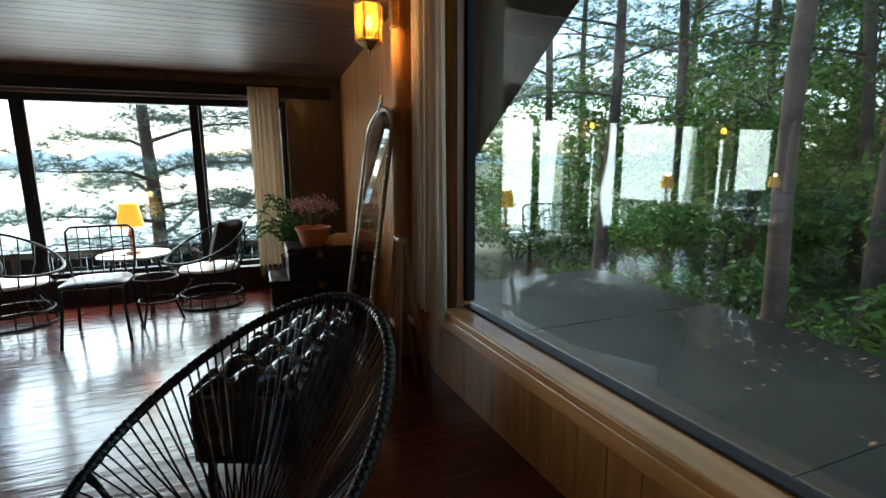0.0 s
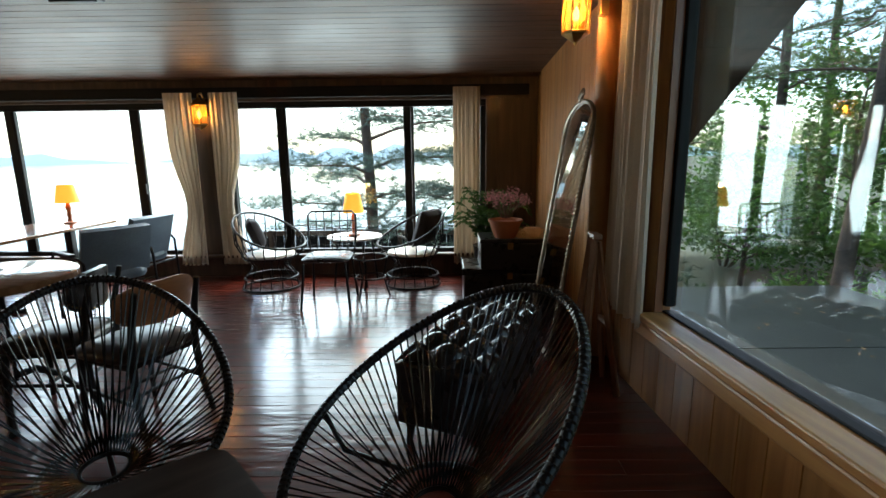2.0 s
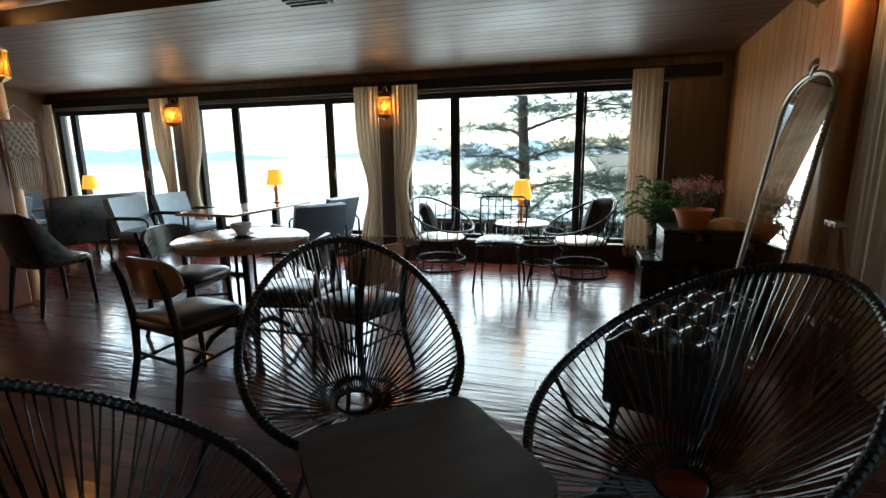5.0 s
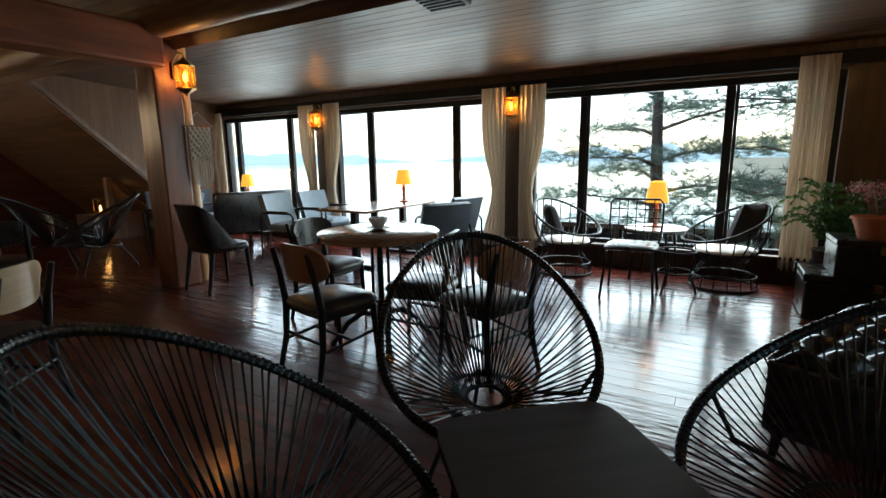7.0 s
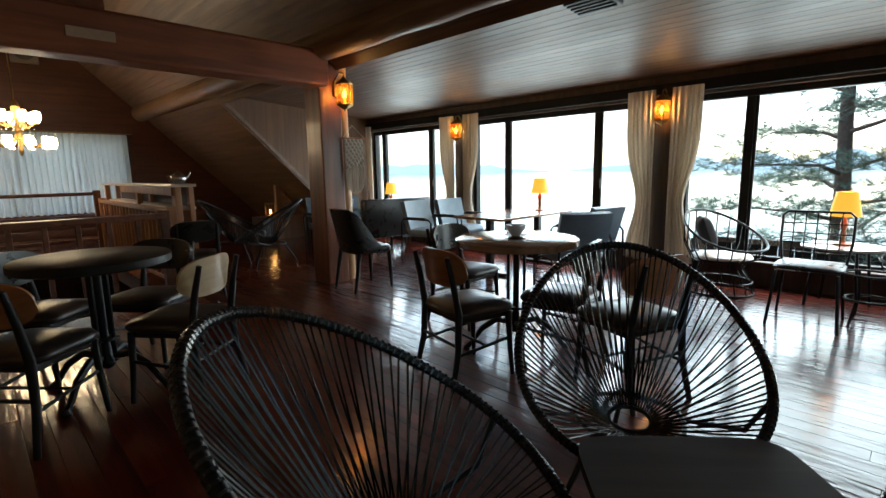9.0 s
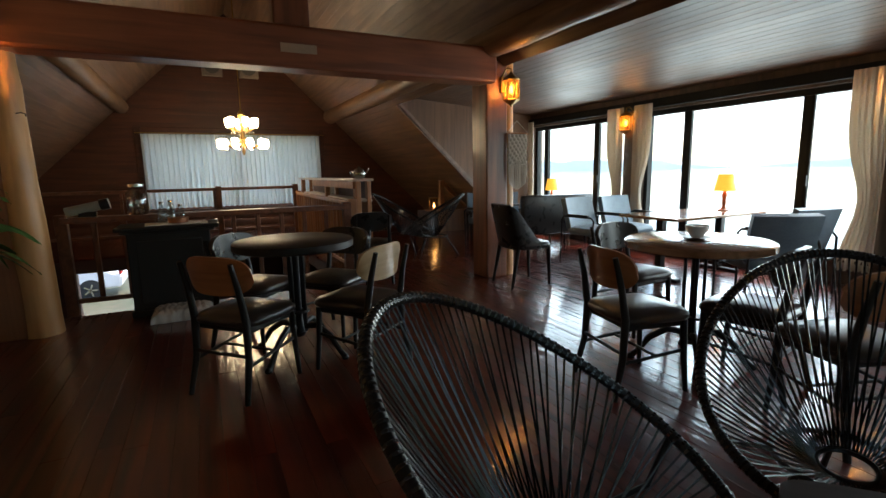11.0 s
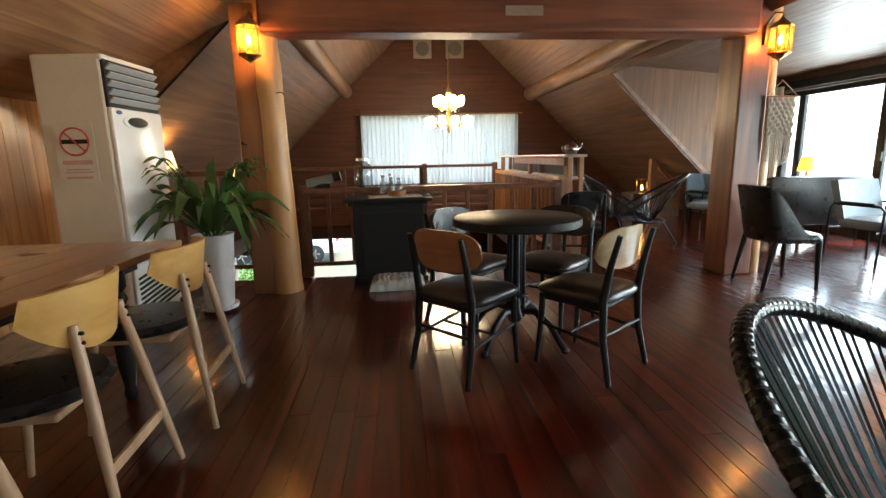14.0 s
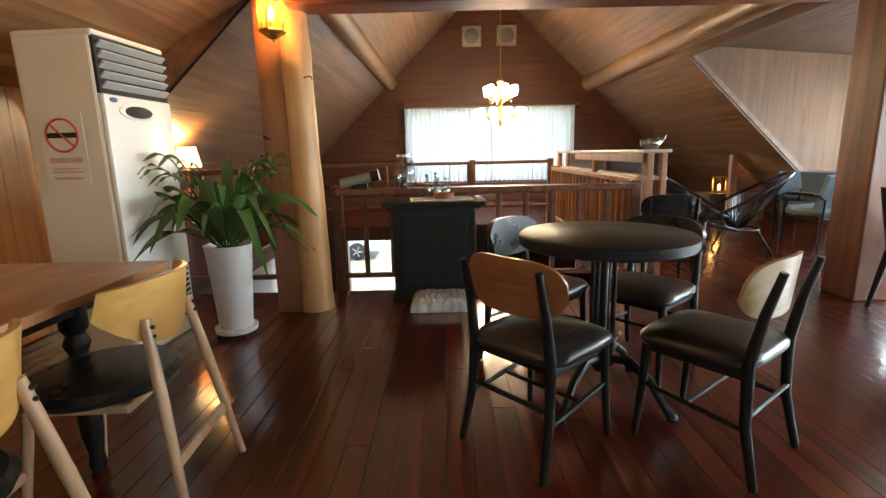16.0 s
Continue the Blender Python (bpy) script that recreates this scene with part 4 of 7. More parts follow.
def lantern(place, wall_dir, label, watts):
    """A hexagonal brass lantern with amber glass and a flame bulb, on a short arm."""
    x, y, z = place
    t = empty("wall_lantern", label, "lantern", "brass lanterns", "", pose(x, y, z) @ Matrix.Diagonal((1.05, 1.05, 0.82, 1)))
    part("roof", lathe(B(), [(0.085, 0.13), (0.088, 0.14), (0.05, 0.185), (0.03, 0.20), (0.022, 0.215), (0.006, 0.235)], 6), BRASS, t)
    part("finial", tube(B(), [(0, 0, 0.23), (0, 0, 0.28)], [0.008, 0.004], 8), BRASS, t)
    part("base", lathe(B(), [(0.082, -0.13), (0.084, -0.115), (0.078, -0.11)], 6), BRASS, t)
    part("drop", lathe(B(), [(0.004, -0.205), (0.010, -0.197), (0.013, -0.182), (0.04, -0.165), (0.074, -0.132)], 6), BRASS, t)
    for k in range(6):
        a = math.pi / 3 * k
        part("bar", tube(B(), [(0.08 * math.cos(a), 0.08 * math.sin(a), -0.12), (0.082 * math.cos(a), 0.082 * math.sin(a), 0.135)], 0.005, 6), BRASS, t)
    g = part("glass", lathe(B(), [(0.074, -0.11), (0.076, 0.13)], 6), AMBERGLASS, t, "amber glass panes")
    g.visible_shadow = False
    part("candle", tube(B(), [(0, 0, -0.11), (0, 0, -0.04)], 0.014, 10), WHITEPLASTIC, t)
    part("bulb", lathe(B(), [(0.008, -0.04), (0.02, -0.01), (0.017, 0.03), (0.0, 0.075)], 12), AMBER, t, "glowing flame-shaped bulb", True)
    d = Vector((wall_dir[0], wall_dir[1], 0)) / 1.05
    part("arm", tube(B(), [(0, 0, 0.27), (d.x * 0.5, d.y * 0.5, 0.30), (d.x, d.y, 0.22), (d.x, d.y, 0.1)], 0.009, 8), BRASS, t)
    part("plate", box(B(), (d.x * 0.96, d.y * 0.96, 0.1), (0.05 if d.x else 0.07, 0.05 if d.y else 0.07, 0.2), None, 0.008), BRASS, t)
    b = bulb("lantern_light", (x, y, z + 0.02), watts)
    return t


lantern((0.46, 3.22, 2.215), (0.17, 0), "lit brass lantern with amber glass on the pine wall", 5.5)
lantern((-3.40, POST_S + 0.04, 2.20), (0, -0.1), "lit brass lantern with amber glass under the log purlin", 2.4)
lantern((POST_X + 0.31, POST_S - 0.01, 2.07), (-0.17, 0), "lit brass lantern with amber glass on the log post", 2.3)
lantern((POST_X + 0.33, POST_N + 0.08, 2.065), (-0.17, 0), "lit brass lantern with amber glass on the dark post", 2.2)
lantern((PILLARS[1], WALL_N - 0.16, 1.87), (0, 0.14), "lit brass lantern with amber glass between the lake curtains", 2.2)
lantern((PILLARS[2], WALL_N - 0.16, 1.87), (0, 0.14), "lit brass lantern with amber glass between the lake curtains", 2.2)


def table_lamp(x, y, z, h=0.5, mat=None, watts=0.6, label="table lamp with a turned brown stem and lit yellow shade"):
    t = empty("table_lamp", label, "lamp", "table lamps", "", pose(x, y, z))
    part("base", lathe(B(), [(0.065, 0), (0.065, 0.012), (0.03, 0.025), (0.018, 0.05)], 20), PLY, t, "", True)
    part("stem", lathe(B(), [(0.016, 0.05), (0.026, 0.09), (0.018, 0.13), (0.03, 0.17), (0.016, 0.23), (0.012, h * 0.56)], 16), PLY, t, "", True)
    sh = part("shade", lathe(B(), [(0.115, h * 0.55), (0.078, h), (0.074, h), (0.111, h * 0.55)], 28), mat or SHADE, t, "", True)
    part("ring", tube(B(), [(0.078 * math.cos(a), 0.078 * math.sin(a), h) for a in [k * math.pi / 12 for k in range(24)]], 0.003, 5, True), BRASS, t)
    bulb("table_lamp_light", (x, y, z + h + 0.02), watts, 0.04, (1.0, 0.66, 0.25))
    return t


table_lamp(-1.37, 5.35, 0.545, 0.46)
table_lamp(-4.52, 5.35, 0.71, 0.42)
table_lamp(-7.72, 5.40, 0.62, 0.44)
table_lamp(-6.6, -2.72, 0.86, 0.42, CREAMSHADE, 2.2, "table lamp with a cream shade, lit, under the steep roof")

# chandelier over the stair opening
ch = empty("chandelier", "lit two-tier brass and crystal chandelier over the stair", "chandelier", "", "", pose(-9.9, 0.57, 1.56) @ Matrix.Diagonal((1, 1, 1.35, 1)))
part("chain", tube(B(), [(0, 0, 0.55), (0, 0, 2.22)], 0.008, 6), BRASS, ch)
part("stem", lathe(B(), [(0.01, 0.0), (0.03, 0.04), (0.02, 0.1), (0.05, 0.2), (0.02, 0.3), (0.03, 0.4), (0.06, 0.5), (0.02, 0.56)], 16), BRASS, ch, "", True)
for tier, (rad, z, cnt) in enumerate(((0.36, 0.14, 10), (0.22, 0.34, 6))):
    for k in range(cnt):
        a = 2 * math.pi * k / cnt + 0.2
        c, s = math.cos(a), math.sin(a)
        arm = part("arm", tube(B(), [(0.02 * c, 0.02 * s, z + 0.05), (rad * 0.5 * c, rad * 0.5 * s, z - 0.05), (rad * c, rad * s, z)], 0.01, 6), BRASS, ch)
        part("cup", lathe(B(), [(0.03, 0.0), (0.055, 0.05), (0.05, 0.11), (0.0, 0.12)], 12, Matrix.Translation((rad * c, rad * s, z - 0.06 if tier == 0 else z))), WARMBULB, arm, "glowing frosted cup", True)
        part("crystal", lathe(B(), [(0.0, -0.09), (0.012, -0.07), (0.0, -0.03)], 6, Matrix.Translation((rad * 0.8 * c, rad * 0.8 * s, z))), CLEARGLASS, arm)
bulb("chandelier_light", (-9.9, 0.57, 1.95), 1.6, 0.2, (1.0, 0.78, 0.5))

# ---- seats ----


def leg_set(t, pts, mat, r0=0.018, r1=0.012, name="leg"):
    for a, b in pts:
        part(name, tube(B(), [a, Vector(a).lerp(Vector(b), 0.5), b], [r0, (r0 + r1) / 2 * 1.05, r1], 10), mat, t, "", True)


def pad(w, d, z, h, puff=0.02, taper=0.06, n=14, wave=0.0):
    """A seat cushion with a rounded outline."""
    bm = B()
    def ring(s, zz):
        out = []
        for k in range(48):
            a = 2 * math.pi * k / 48
            c, q = math.cos(a), math.sin(a)
            e = 0.42
            x = math.copysign(abs(c) ** e, c) * w / 2 * s * (1 + taper * q)
            y = math.copysign(abs(q) ** e, q) * d / 2 * s
            out.append(bm.verts.new((x, y, zz + (wave * math.sin(24 * a) if s > 0.9 else 0))))
        return out
    rings = [ring(0.94, z), ring(1.0, z + h * 0.3), ring(1.0, z + h * 0.65), ring(0.93, z + h), ring(0.55, z + h + puff * 0.8), ring(0.2, z + h + puff)]
    for a, b in zip(rings, rings[1:]):
        for k in range(48):
            bm.faces.new((a[k], a[(k + 1) % 48], b[(k + 1) % 48], b[k]))
    bm.faces.new(list(reversed(rings[0])))
    bm.faces.new(rings[-1])
    return bm


def curved_back(w, h, z, y, bow, thick, shape=0.55):
    """A bent back panel with rounded ends, its hollow towards the front (+y)."""
    bm = B()
    nu, nv = 28, 6
    def fn(u, v):
        s = 2 * u - 1
        hh = h * max(0.30, (1 - abs(s) ** 3.4) ** 0.38)
        return (s * w / 2, y + bow * s * s - 0.02 * (v - 0.5), z + (v - 0.5) * hh)
    return sheet(bm, fn, nu, nv, thick)


def dining_chair(back_mat, seat_mat, label, padded=False):
    t = empty("dining_chair", label, "chair", "chairs round the round tables")
    part("seat", pad(0.45, 0.44, 0.412, 0.052, 0.024, 0.05, wave=0.003), seat_mat, t, "", True)
    part("seat_frame", box(B(), (0, 0, 0.395), (0.38, 0.36, 0.04), None, 0.01), BLACKWOOD, t)
    for sx in (-1, 1):
        part("front_leg", tube(B(), [(0.185 * sx, 0.17, 0.41), (0.19 * sx, 0.18, 0.2), (0.20 * sx, 0.195, 0.0)], [0.02, 0.017, 0.013], 10), BLACKWOOD, t, "", True)
        part("rear_leg", tube(B(), [(0.205 * sx, -0.255, 0.0), (0.19 * sx, -0.205, 0.22), (0.185 * sx, -0.195, 0.44), (0.18 * sx, -0.225, 0.62), (0.178 * sx, -0.265, 0.775)], [0.015, 0.019, 0.022, 0.018, 0.014], 10), BLACKWOOD, t, "", True)
        part("side_stretcher", tube(B(), [(0.192 * sx, -0.205, 0.20), (0.19 * sx, 0.18, 0.24)], 0.010, 8), BLACKWOOD, t)
    part("rear_stretcher", tube(B(), [(-0.19, -0.21, 0.255), (0.19, -0.21, 0.255)], 0.010, 8), BLACKWOOD, t)
    part("middle_stretcher", tube(B(), [(-0.19, 0.0, 0.22), (0.19, 0.0, 0.22)], 0.009, 8), BLACKWOOD, t)
    bk = part("backrest", curved_back(0.46, 0.215, 0.695, -0.232, 0.06, 0.03 if padded else 0.014), back_mat, t, "", True)
    if padded:
        pts = [(0.23 * math.cos(a) * 0.98, -0.222 + 0.055 * math.cos(a) ** 2, 0.695 + 0.103 * math.sin(a)) for a in [2 * math.pi * k / 40 for k in range(40)]]
        bm = B()
        for p in pts:
            lathe(bm, [(0.0, -0.006), (0.006, 0.0), (0.0, 0.006)], 6, Matrix.Translation(p))
        tagged(part("stud_trim", bm, BRASS, bk), "row of small brass studs", "", "", "stuff")
    return t


def place(t, m):
    t.matrix_world = m
    return t


WOODBACK = "black wooden dining chair with a bent brown plywood back"
PALEBACK = "black wooden dining chair with a pale plywood back"
BLACKBACK = "black dining chair with a studded black leather back"
PALEPLY = wood("pale_plywood", (0.46, 0.31, 0.15), (0.62, 0.45, 0.25), 0, 0.36, 8, 0.05, 0.15, 0.1)
T1, T2 = (-4.21, 0.40), (-2.82, 2.55)
place(dining_chair(PLY, BROWNSEAT, WOODBACK), facing(-3.885, 0.05, -0.674, 0.739))
place(dining_chair(PALEPLY, BROWNSEAT, PALEBACK), facing(-3.84, 0.72, -0.79, -0.61))
bk_chair = place(dining_chair(LEATHER, BROWNSEAT, BLACKBACK, True), facing(-4.62, 0.175, 0.7, 0.7))
copy_thing(bk_chair, facing(-4.55, 0.73, 0.66, -0.75))
t2c = place(dining_chair(PLY, BROWNSEAT, WOODBACK), facing(-2.81, 2.04, 0.205, 0.979))
copy_thing(t2c, facing(-1.985, 2.47, -0.94, 0.34))
copy_thing(bk_chair, facing(-3.52, 2.80, 1.0, 0.05))
copy_thing(bk_chair, facing(-2.5, 2.60, -0.97, -0.22))
copy_thing(bk_chair, facing(-6.15, 1.55, -1.0, 0.2))


def round_table(x, y, top, r, label, z=0.79, thick=0.05):
    t = empty("round_table", label, "table", "round tables", "", pose(x, y, 0))
    part("tabletop", lathe(B(), [(r - 0.012, z - thick), (r, z - thick + 0.008), (r, z - 0.008), (r - 0.01, z), (0.0, z)], 56), top, t, "", True)
    part("top_plate", box(B(), (0, 0, z - thick - 0.015), (0.22, 0.22, 0.028), None, 0.006), BLACKIRON, t)
    for k in range(4):
        a = math.pi / 4 + math.pi / 2 * k
        c, s = math.cos(a), math.sin(a)
        part("column_rod", tube(B(), [(0.055 * c, 0.055 * s, 0.17), (0.055 * c, 0.055 * s, z - thick - 0.02)], 0.011, 8), BLACKIRON, t, "", True)
        ft = part("foot", tube(B(), [(0.05 * c, 0.05 * s, 0.20), (0.14 * c, 0.14 * s, 0.215), (0.24 * c, 0.24 * s, 0.15), (0.31 * c, 0.31 * s, 0.05), (0.34 * c, 0.34 * s, 0.02)], [0.02, 0.022, 0.02, 0.017, 0.02], 8), BLACKIRON, t, "", True)
        part("toe", lathe(B(), [(0.022, 0), (0.026, 0.012), (0.014, 0.035)], 10, Matrix.Translation((0.345 * c, 0.345 * s, 0))), BLACKIRON, ft)
    part("column", lathe(B(), [(0.03, 0.13), (0.05, 0.16), (0.03, 0.2), (0.022, 0.3), (0.022, z - thick - 0.02)], 14), BLACKIRON, t, "", True)
    part("collar", lathe(B(), [(0.075, 0.30), (0.075, 0.315)], 16), BLACKIRON, t)
    return t


round_table(*T1, BLACKWOOD, 0.39, "round black pedestal table on cast iron feet", 0.80, 0.055)
round_table(*T2, TABLEWOOD, 0.415, "round polished brown pedestal table on cast iron feet")
cup = empty("sugar_bowl", "small pale ceramic bowl on a dark saucer", "bowl", "", "", pose(T2[0] - 0.02, T2[1] + 0.02, 0.79))
part("saucer", lathe(B(), [(0.04, 0), (0.085, 0.012), (0.088, 0.015), (0.04, 0.008), (0.0, 0.008)], 24), DARKWALL, cup, "dark wooden saucer", True)
part("bowl", lathe(B(), [(0.03, 0.01), (0.034, 0.02), (0.062, 0.055), (0.068, 0.085), (0.062, 0.085), (0.05, 0.05), (0.0, 0.03)], 24), POTWHITE, cup, "", True)


def acapulco(label, m, group="woven cord chairs", height=0.895, width=0.848):
    """A pear-shaped steel ring strung with cords to a small centre ring, on three legs."""
    t = empty("cord_chair", label, "chair", group)
    def rim(a):
        s, c = math.sin(a), math.cos(a)
        w = width / 2 * (1.0 - 0.06 * c)
        f = (1 - c) / 2
        y = -0.415 + 0.912 * f + 0.035 * math.sin(math.pi * f)
        z = height - (height - 0.336) * f - 0.027 * math.sin(math.pi * f)
        return Vector((w * s, y, z))
    pts = [rim(2 * math.pi * k / 72) for k in range(72)]
    r = part("rim", tube(B(), pts, 0.0165, 10, True), BLACKIRON, t, "", True)
    bm = B()
    for k in range(150):
        p = rim(2 * math.pi * (k + 0.5) / 150)
        q = rim(2 * math.pi * (k + 0.9) / 150)
        d = (q - p).normalized()
        tube(bm, [p - d * 0.004, p + d * 0.004], 0.0174, 8)
    tagged(part("cord_wrap", bm, CORD, r), kind="stuff")
    hub_c, hub_r = Vector((0, 0.05, 0.285)), 0.078
    def hub(a):
        return hub_c + Vector((hub_r * math.sin(a), -hub_r * math.cos(a) * 0.95, 0.012 * math.cos(a)))
    part("hub_ring", tube(B(), [hub(2 * math.pi * k / 24) for k in range(24)], 0.008, 8, True), BLACKIRON, t, "", True)
    n = 112
    rnd = random.Random(17)
    for k in range(n):
        a = 2 * math.pi * (k + 0.5 + rnd.uniform(-0.16, 0.16)) / n
        p, h = rim(a), hub(a + (0.17 if k % 2 else -0.17))
        sag = Vector((0, 0, -0.03 * (1 + math.cos(a)) * 0.5 - rnd.uniform(0, 0.006)))
        part("cord", tube(B(), [p, p.lerp(h, 0.35) + sag * 0.8, p.lerp(h, 0.7) + sag * 0.9, h], 0.0034, 4), CORD, t)
    base = [Vector((0.20 * math.cos(a), 0.03 + 0.20 * math.sin(a), 0.285)) for a in [2 * math.pi * k / 28 for k in range(28)]]
    part("base_ring", tube(B(), base, 0.010, 8, True), BLACKIRON, t, "", True)
    for q in (math.pi / 2 * 0.45, math.pi - math.pi / 2 * 0.45, -math.pi / 2):
        c, s = math.cos(q), math.sin(q)
        part("leg", tube(B(), [(0.17 * c, 0.03 + 0.17 * s, 0.29), (0.36 * c, 0.02 + 0.34 * s, 0.0)], 0.011, 8), BLACKIRON, t, "", True)
    part("stay", tube(B(), [(0, 0.23, 0.285), (0, 0.36, 0.33), rim(math.pi)], 0.009, 8), BLACKIRON, t)
    for q in (-1.95, 1.95):
        e = rim(q)
        part("stay", tube(B(), [(0.2 * math.copysign(1, q), 0.03, 0.285), (e.x * 0.86, e.y * 0.8, 0.35), e], 0.009, 8), BLACKIRON, t)
    t.matrix_world = m
    return t


A_LABEL = "black cord chair with a pear-shaped ring"
a1 = acapulco(A_LABEL + " beside the low table", facing(-1.623, 1.675, 0.562, -0.827))
copy_thing(a1, facing(-0.345, 1.443, -0.814, -0.58) @ Matrix.Diagonal((1.032, 1.032, 1.032, 1)))
copy_thing(a1, facing(-1.725, 0.535, 0.83, 0.558))
f1 = acapulco(A_LABEL + " in the dim far corner", facing(-7.9, 2.6, 0.45, 0.9))
copy_thing(f1, facing(-7.3, 2.92, -0.4, -0.9))

# low square table between the cord chairs
lt = empty("low_table", "low dark brown square table between cord chairs", "table", "", "", pose(-1.135, 1.125, 0, 0, 0, 42))
bm = B()
prism(bm, [(0.305 * math.copysign(abs(math.cos(a)) ** 0.28, math.cos(a)), 0.305 * math.copysign(abs(math.sin(a)) ** 0.28, math.sin(a))) for a in [2 * math.pi * (k + 0.5) / 40 for k in range(40)]], 0.405, 0.435, "z")
part("tabletop", bm, LOWTOP, lt)
for sx in (-1, 1):
    for sy in (-1, 1):
        part("leg", tube(B(), [(0.22 * sx, 0.22 * sy, 0.405), (0.26 * sx, 0.26 * sy, 0.0)], [0.02, 0.014], 10), BLACKWOOD, lt, "", True)

# tufted bench
bn = empty("tufted_bench", "long black leather bench with a deep buttoned top", "bench", "", "", pose(-0.17, 2.57, 0, 0, 0, -24))
def tuft(u, v):
    x, y = (u - 0.5) * 0.46, (v - 0.5) * 1.05
    gx, gy = u * 2, v * 4.5
    p = abs(math.sin(math.pi * (gx + gy)) * math.sin(math.pi * (gx - gy))) ** 0.55
    edge = min(1, min(u, 1 - u) * 9) * min(1, min(v, 1 - v) * 18)
    return (x, y, 0.44 + 0.065 * p * (0.35 + 0.65 * edge) + 0.02 * edge)
part("cushion", sheet(B(), tuft, 64, 144), PATENT, bn, "deep-buttoned glossy leather", True)
part("body", box(B(), (0, 0, 0.29), (0.46, 1.05, 0.32), None, 0.02), LEATHER, bn)
bm = B()
for i in range(1, 4):
    for j in range(1, 9):
        if (i + j) % 2 == 0:
            part("button", lathe(B(), [(0.013, -0.004), (0.011, 0.006), (0, 0.009)], 8, Matrix.Translation((-0.23 + 0.115 * i, -0.525 + 0.11667 * j, 0.458))), LEATHER, bn)

for sx in (-1, 1):
    for sy in (-1, 1):
        part("leg", tube(B(), [(0.18 * sx, 0.46 * sy, 0.13), (0.19 * sx, 0.47 * sy, 0.0)], [0.024, 0.015], 10), BLACKWOOD, bn, "", True)


def wire_chair(label, m, pillow):
    """A low tub chair of bent wire on a round wire foot."""
    t = empty("wire_tub_chair", label, "chair", "wire chairs by the lake window")
    def rim(a):
        f = (1 + math.cos(a)) / 2
        return Vector((0.37 * math.sin(a), -0.36 * math.cos(a) + 0.02, 0.46 + 0.34 * f ** 1.3))
    n = 56
    part("rim", tube(B(), [rim(2 * math.pi * k / n) for k in range(n)], 0.012, 8, True), BLACKIRON, t, "", True)
    seat = [Vector((0.27 * math.cos(a), 0.27 * math.sin(a), 0.34)) for a in [2 * math.pi * k / 36 for k in range(36)]]
    part("seat_ring", tube(B(), seat, 0.010, 8, True), BLACKIRON, t, "", True)
    foot = [Vector((0.30 * math.cos(a), 0.30 * math.sin(a), 0.012)) for a in [2 * math.pi * k / 40 for k in range(40)]]
    part("foot_ring", tube(B(), foot, 0.011, 8, True), BLACKIRON, t, "", True)
    part("foot_ring", tube(B(), [Vector((p.x * 0.93, p.y * 0.93, 0.12)) for p in foot], 0.009, 8, True), BLACKIRON, t, "", True)
    for k in range(20):
        a = 2 * math.pi * k / 20
        p = rim(a)
        q = Vector((0.27 * math.sin(a), -0.27 * math.cos(a), 0.34))
        part("wire", tube(B(), [p, p.lerp(q, 0.5) + (p - q) * 0.0 + Vector((p.x * 0.1, p.y * 0.1, -0.02)), q], 0.0065, 6), BLACKIRON, t, "", True)
    for k in range(16):
        a = 2 * math.pi * k / 16
        part("foot_wire", tube(B(), [(0.26 * math.cos(a), 0.26 * math.sin(a), 0.34), (0.19 * math.cos(a), 0.19 * math.sin(a), 0.24), (0.28 * math.cos(a), 0.28 * math.sin(a), 0.12), (0.30 * math.cos(a), 0.30 * math.sin(a), 0.015)], 0.006, 6), BLACKIRON, t, "", True)
    part("seat_pad", lathe(B(), [(0.26, 0.345), (0.275, 0.358), (0.26, 0.378), (0.1, 0.385), (0.0, 0.385)], 32), WHITEPLASTIC if pillow else CUSHION, t, "round seat cushion", True)
    t.matrix_world = m
    return t


def pillow(x, y, z, m, label, size=0.42):
    bm = B()
    def fn(u, v, side):
        a, b = 2 * u - 1, 2 * v - 1
        p = (1 - a ** 4) * (1 - b ** 4)
        return Vector((a * size / 2 * (1 - 0.06 * (1 - b * b)), side * 0.075 * max(0, p) ** 0.5, b * size / 2 * (1 - 0.06 * (1 - a * a))))
    for side in (-1, 1):
        sheet(bm, lambda u, v: fn(u, v, side), 14, 14)
    bmesh.ops.remove_doubles(bm, verts=bm.verts, dist=0.0005)
    bmesh.ops.transform(bm, matrix=m, verts=bm.verts)
    ob = tagged(part("cushion", bm, CUSHION, None, "", True), label, "cushion")
    ob.location = (x, y, z)
    return ob


wire_chair("black wire tub chair with a pale seat pad and dark cushion", facing(-0.725, 5.28, -0.85, -0.5), True)
wire_chair("black wire tub chair with a pale seat pad by the window", facing(-2.277, 5.22, 0.9, -0.45), True)
pillow(-0.56, 5.35, 0.62, pose(0, 0, 0, 18, 0, 60), "dark grey square cushion leaning in a wire chair")
pillow(-2.46, 5.32, 0.58, pose(0, 0, 0, 20, 0, -65), "grey checked square cushion leaning in a wire chair", 0.34)

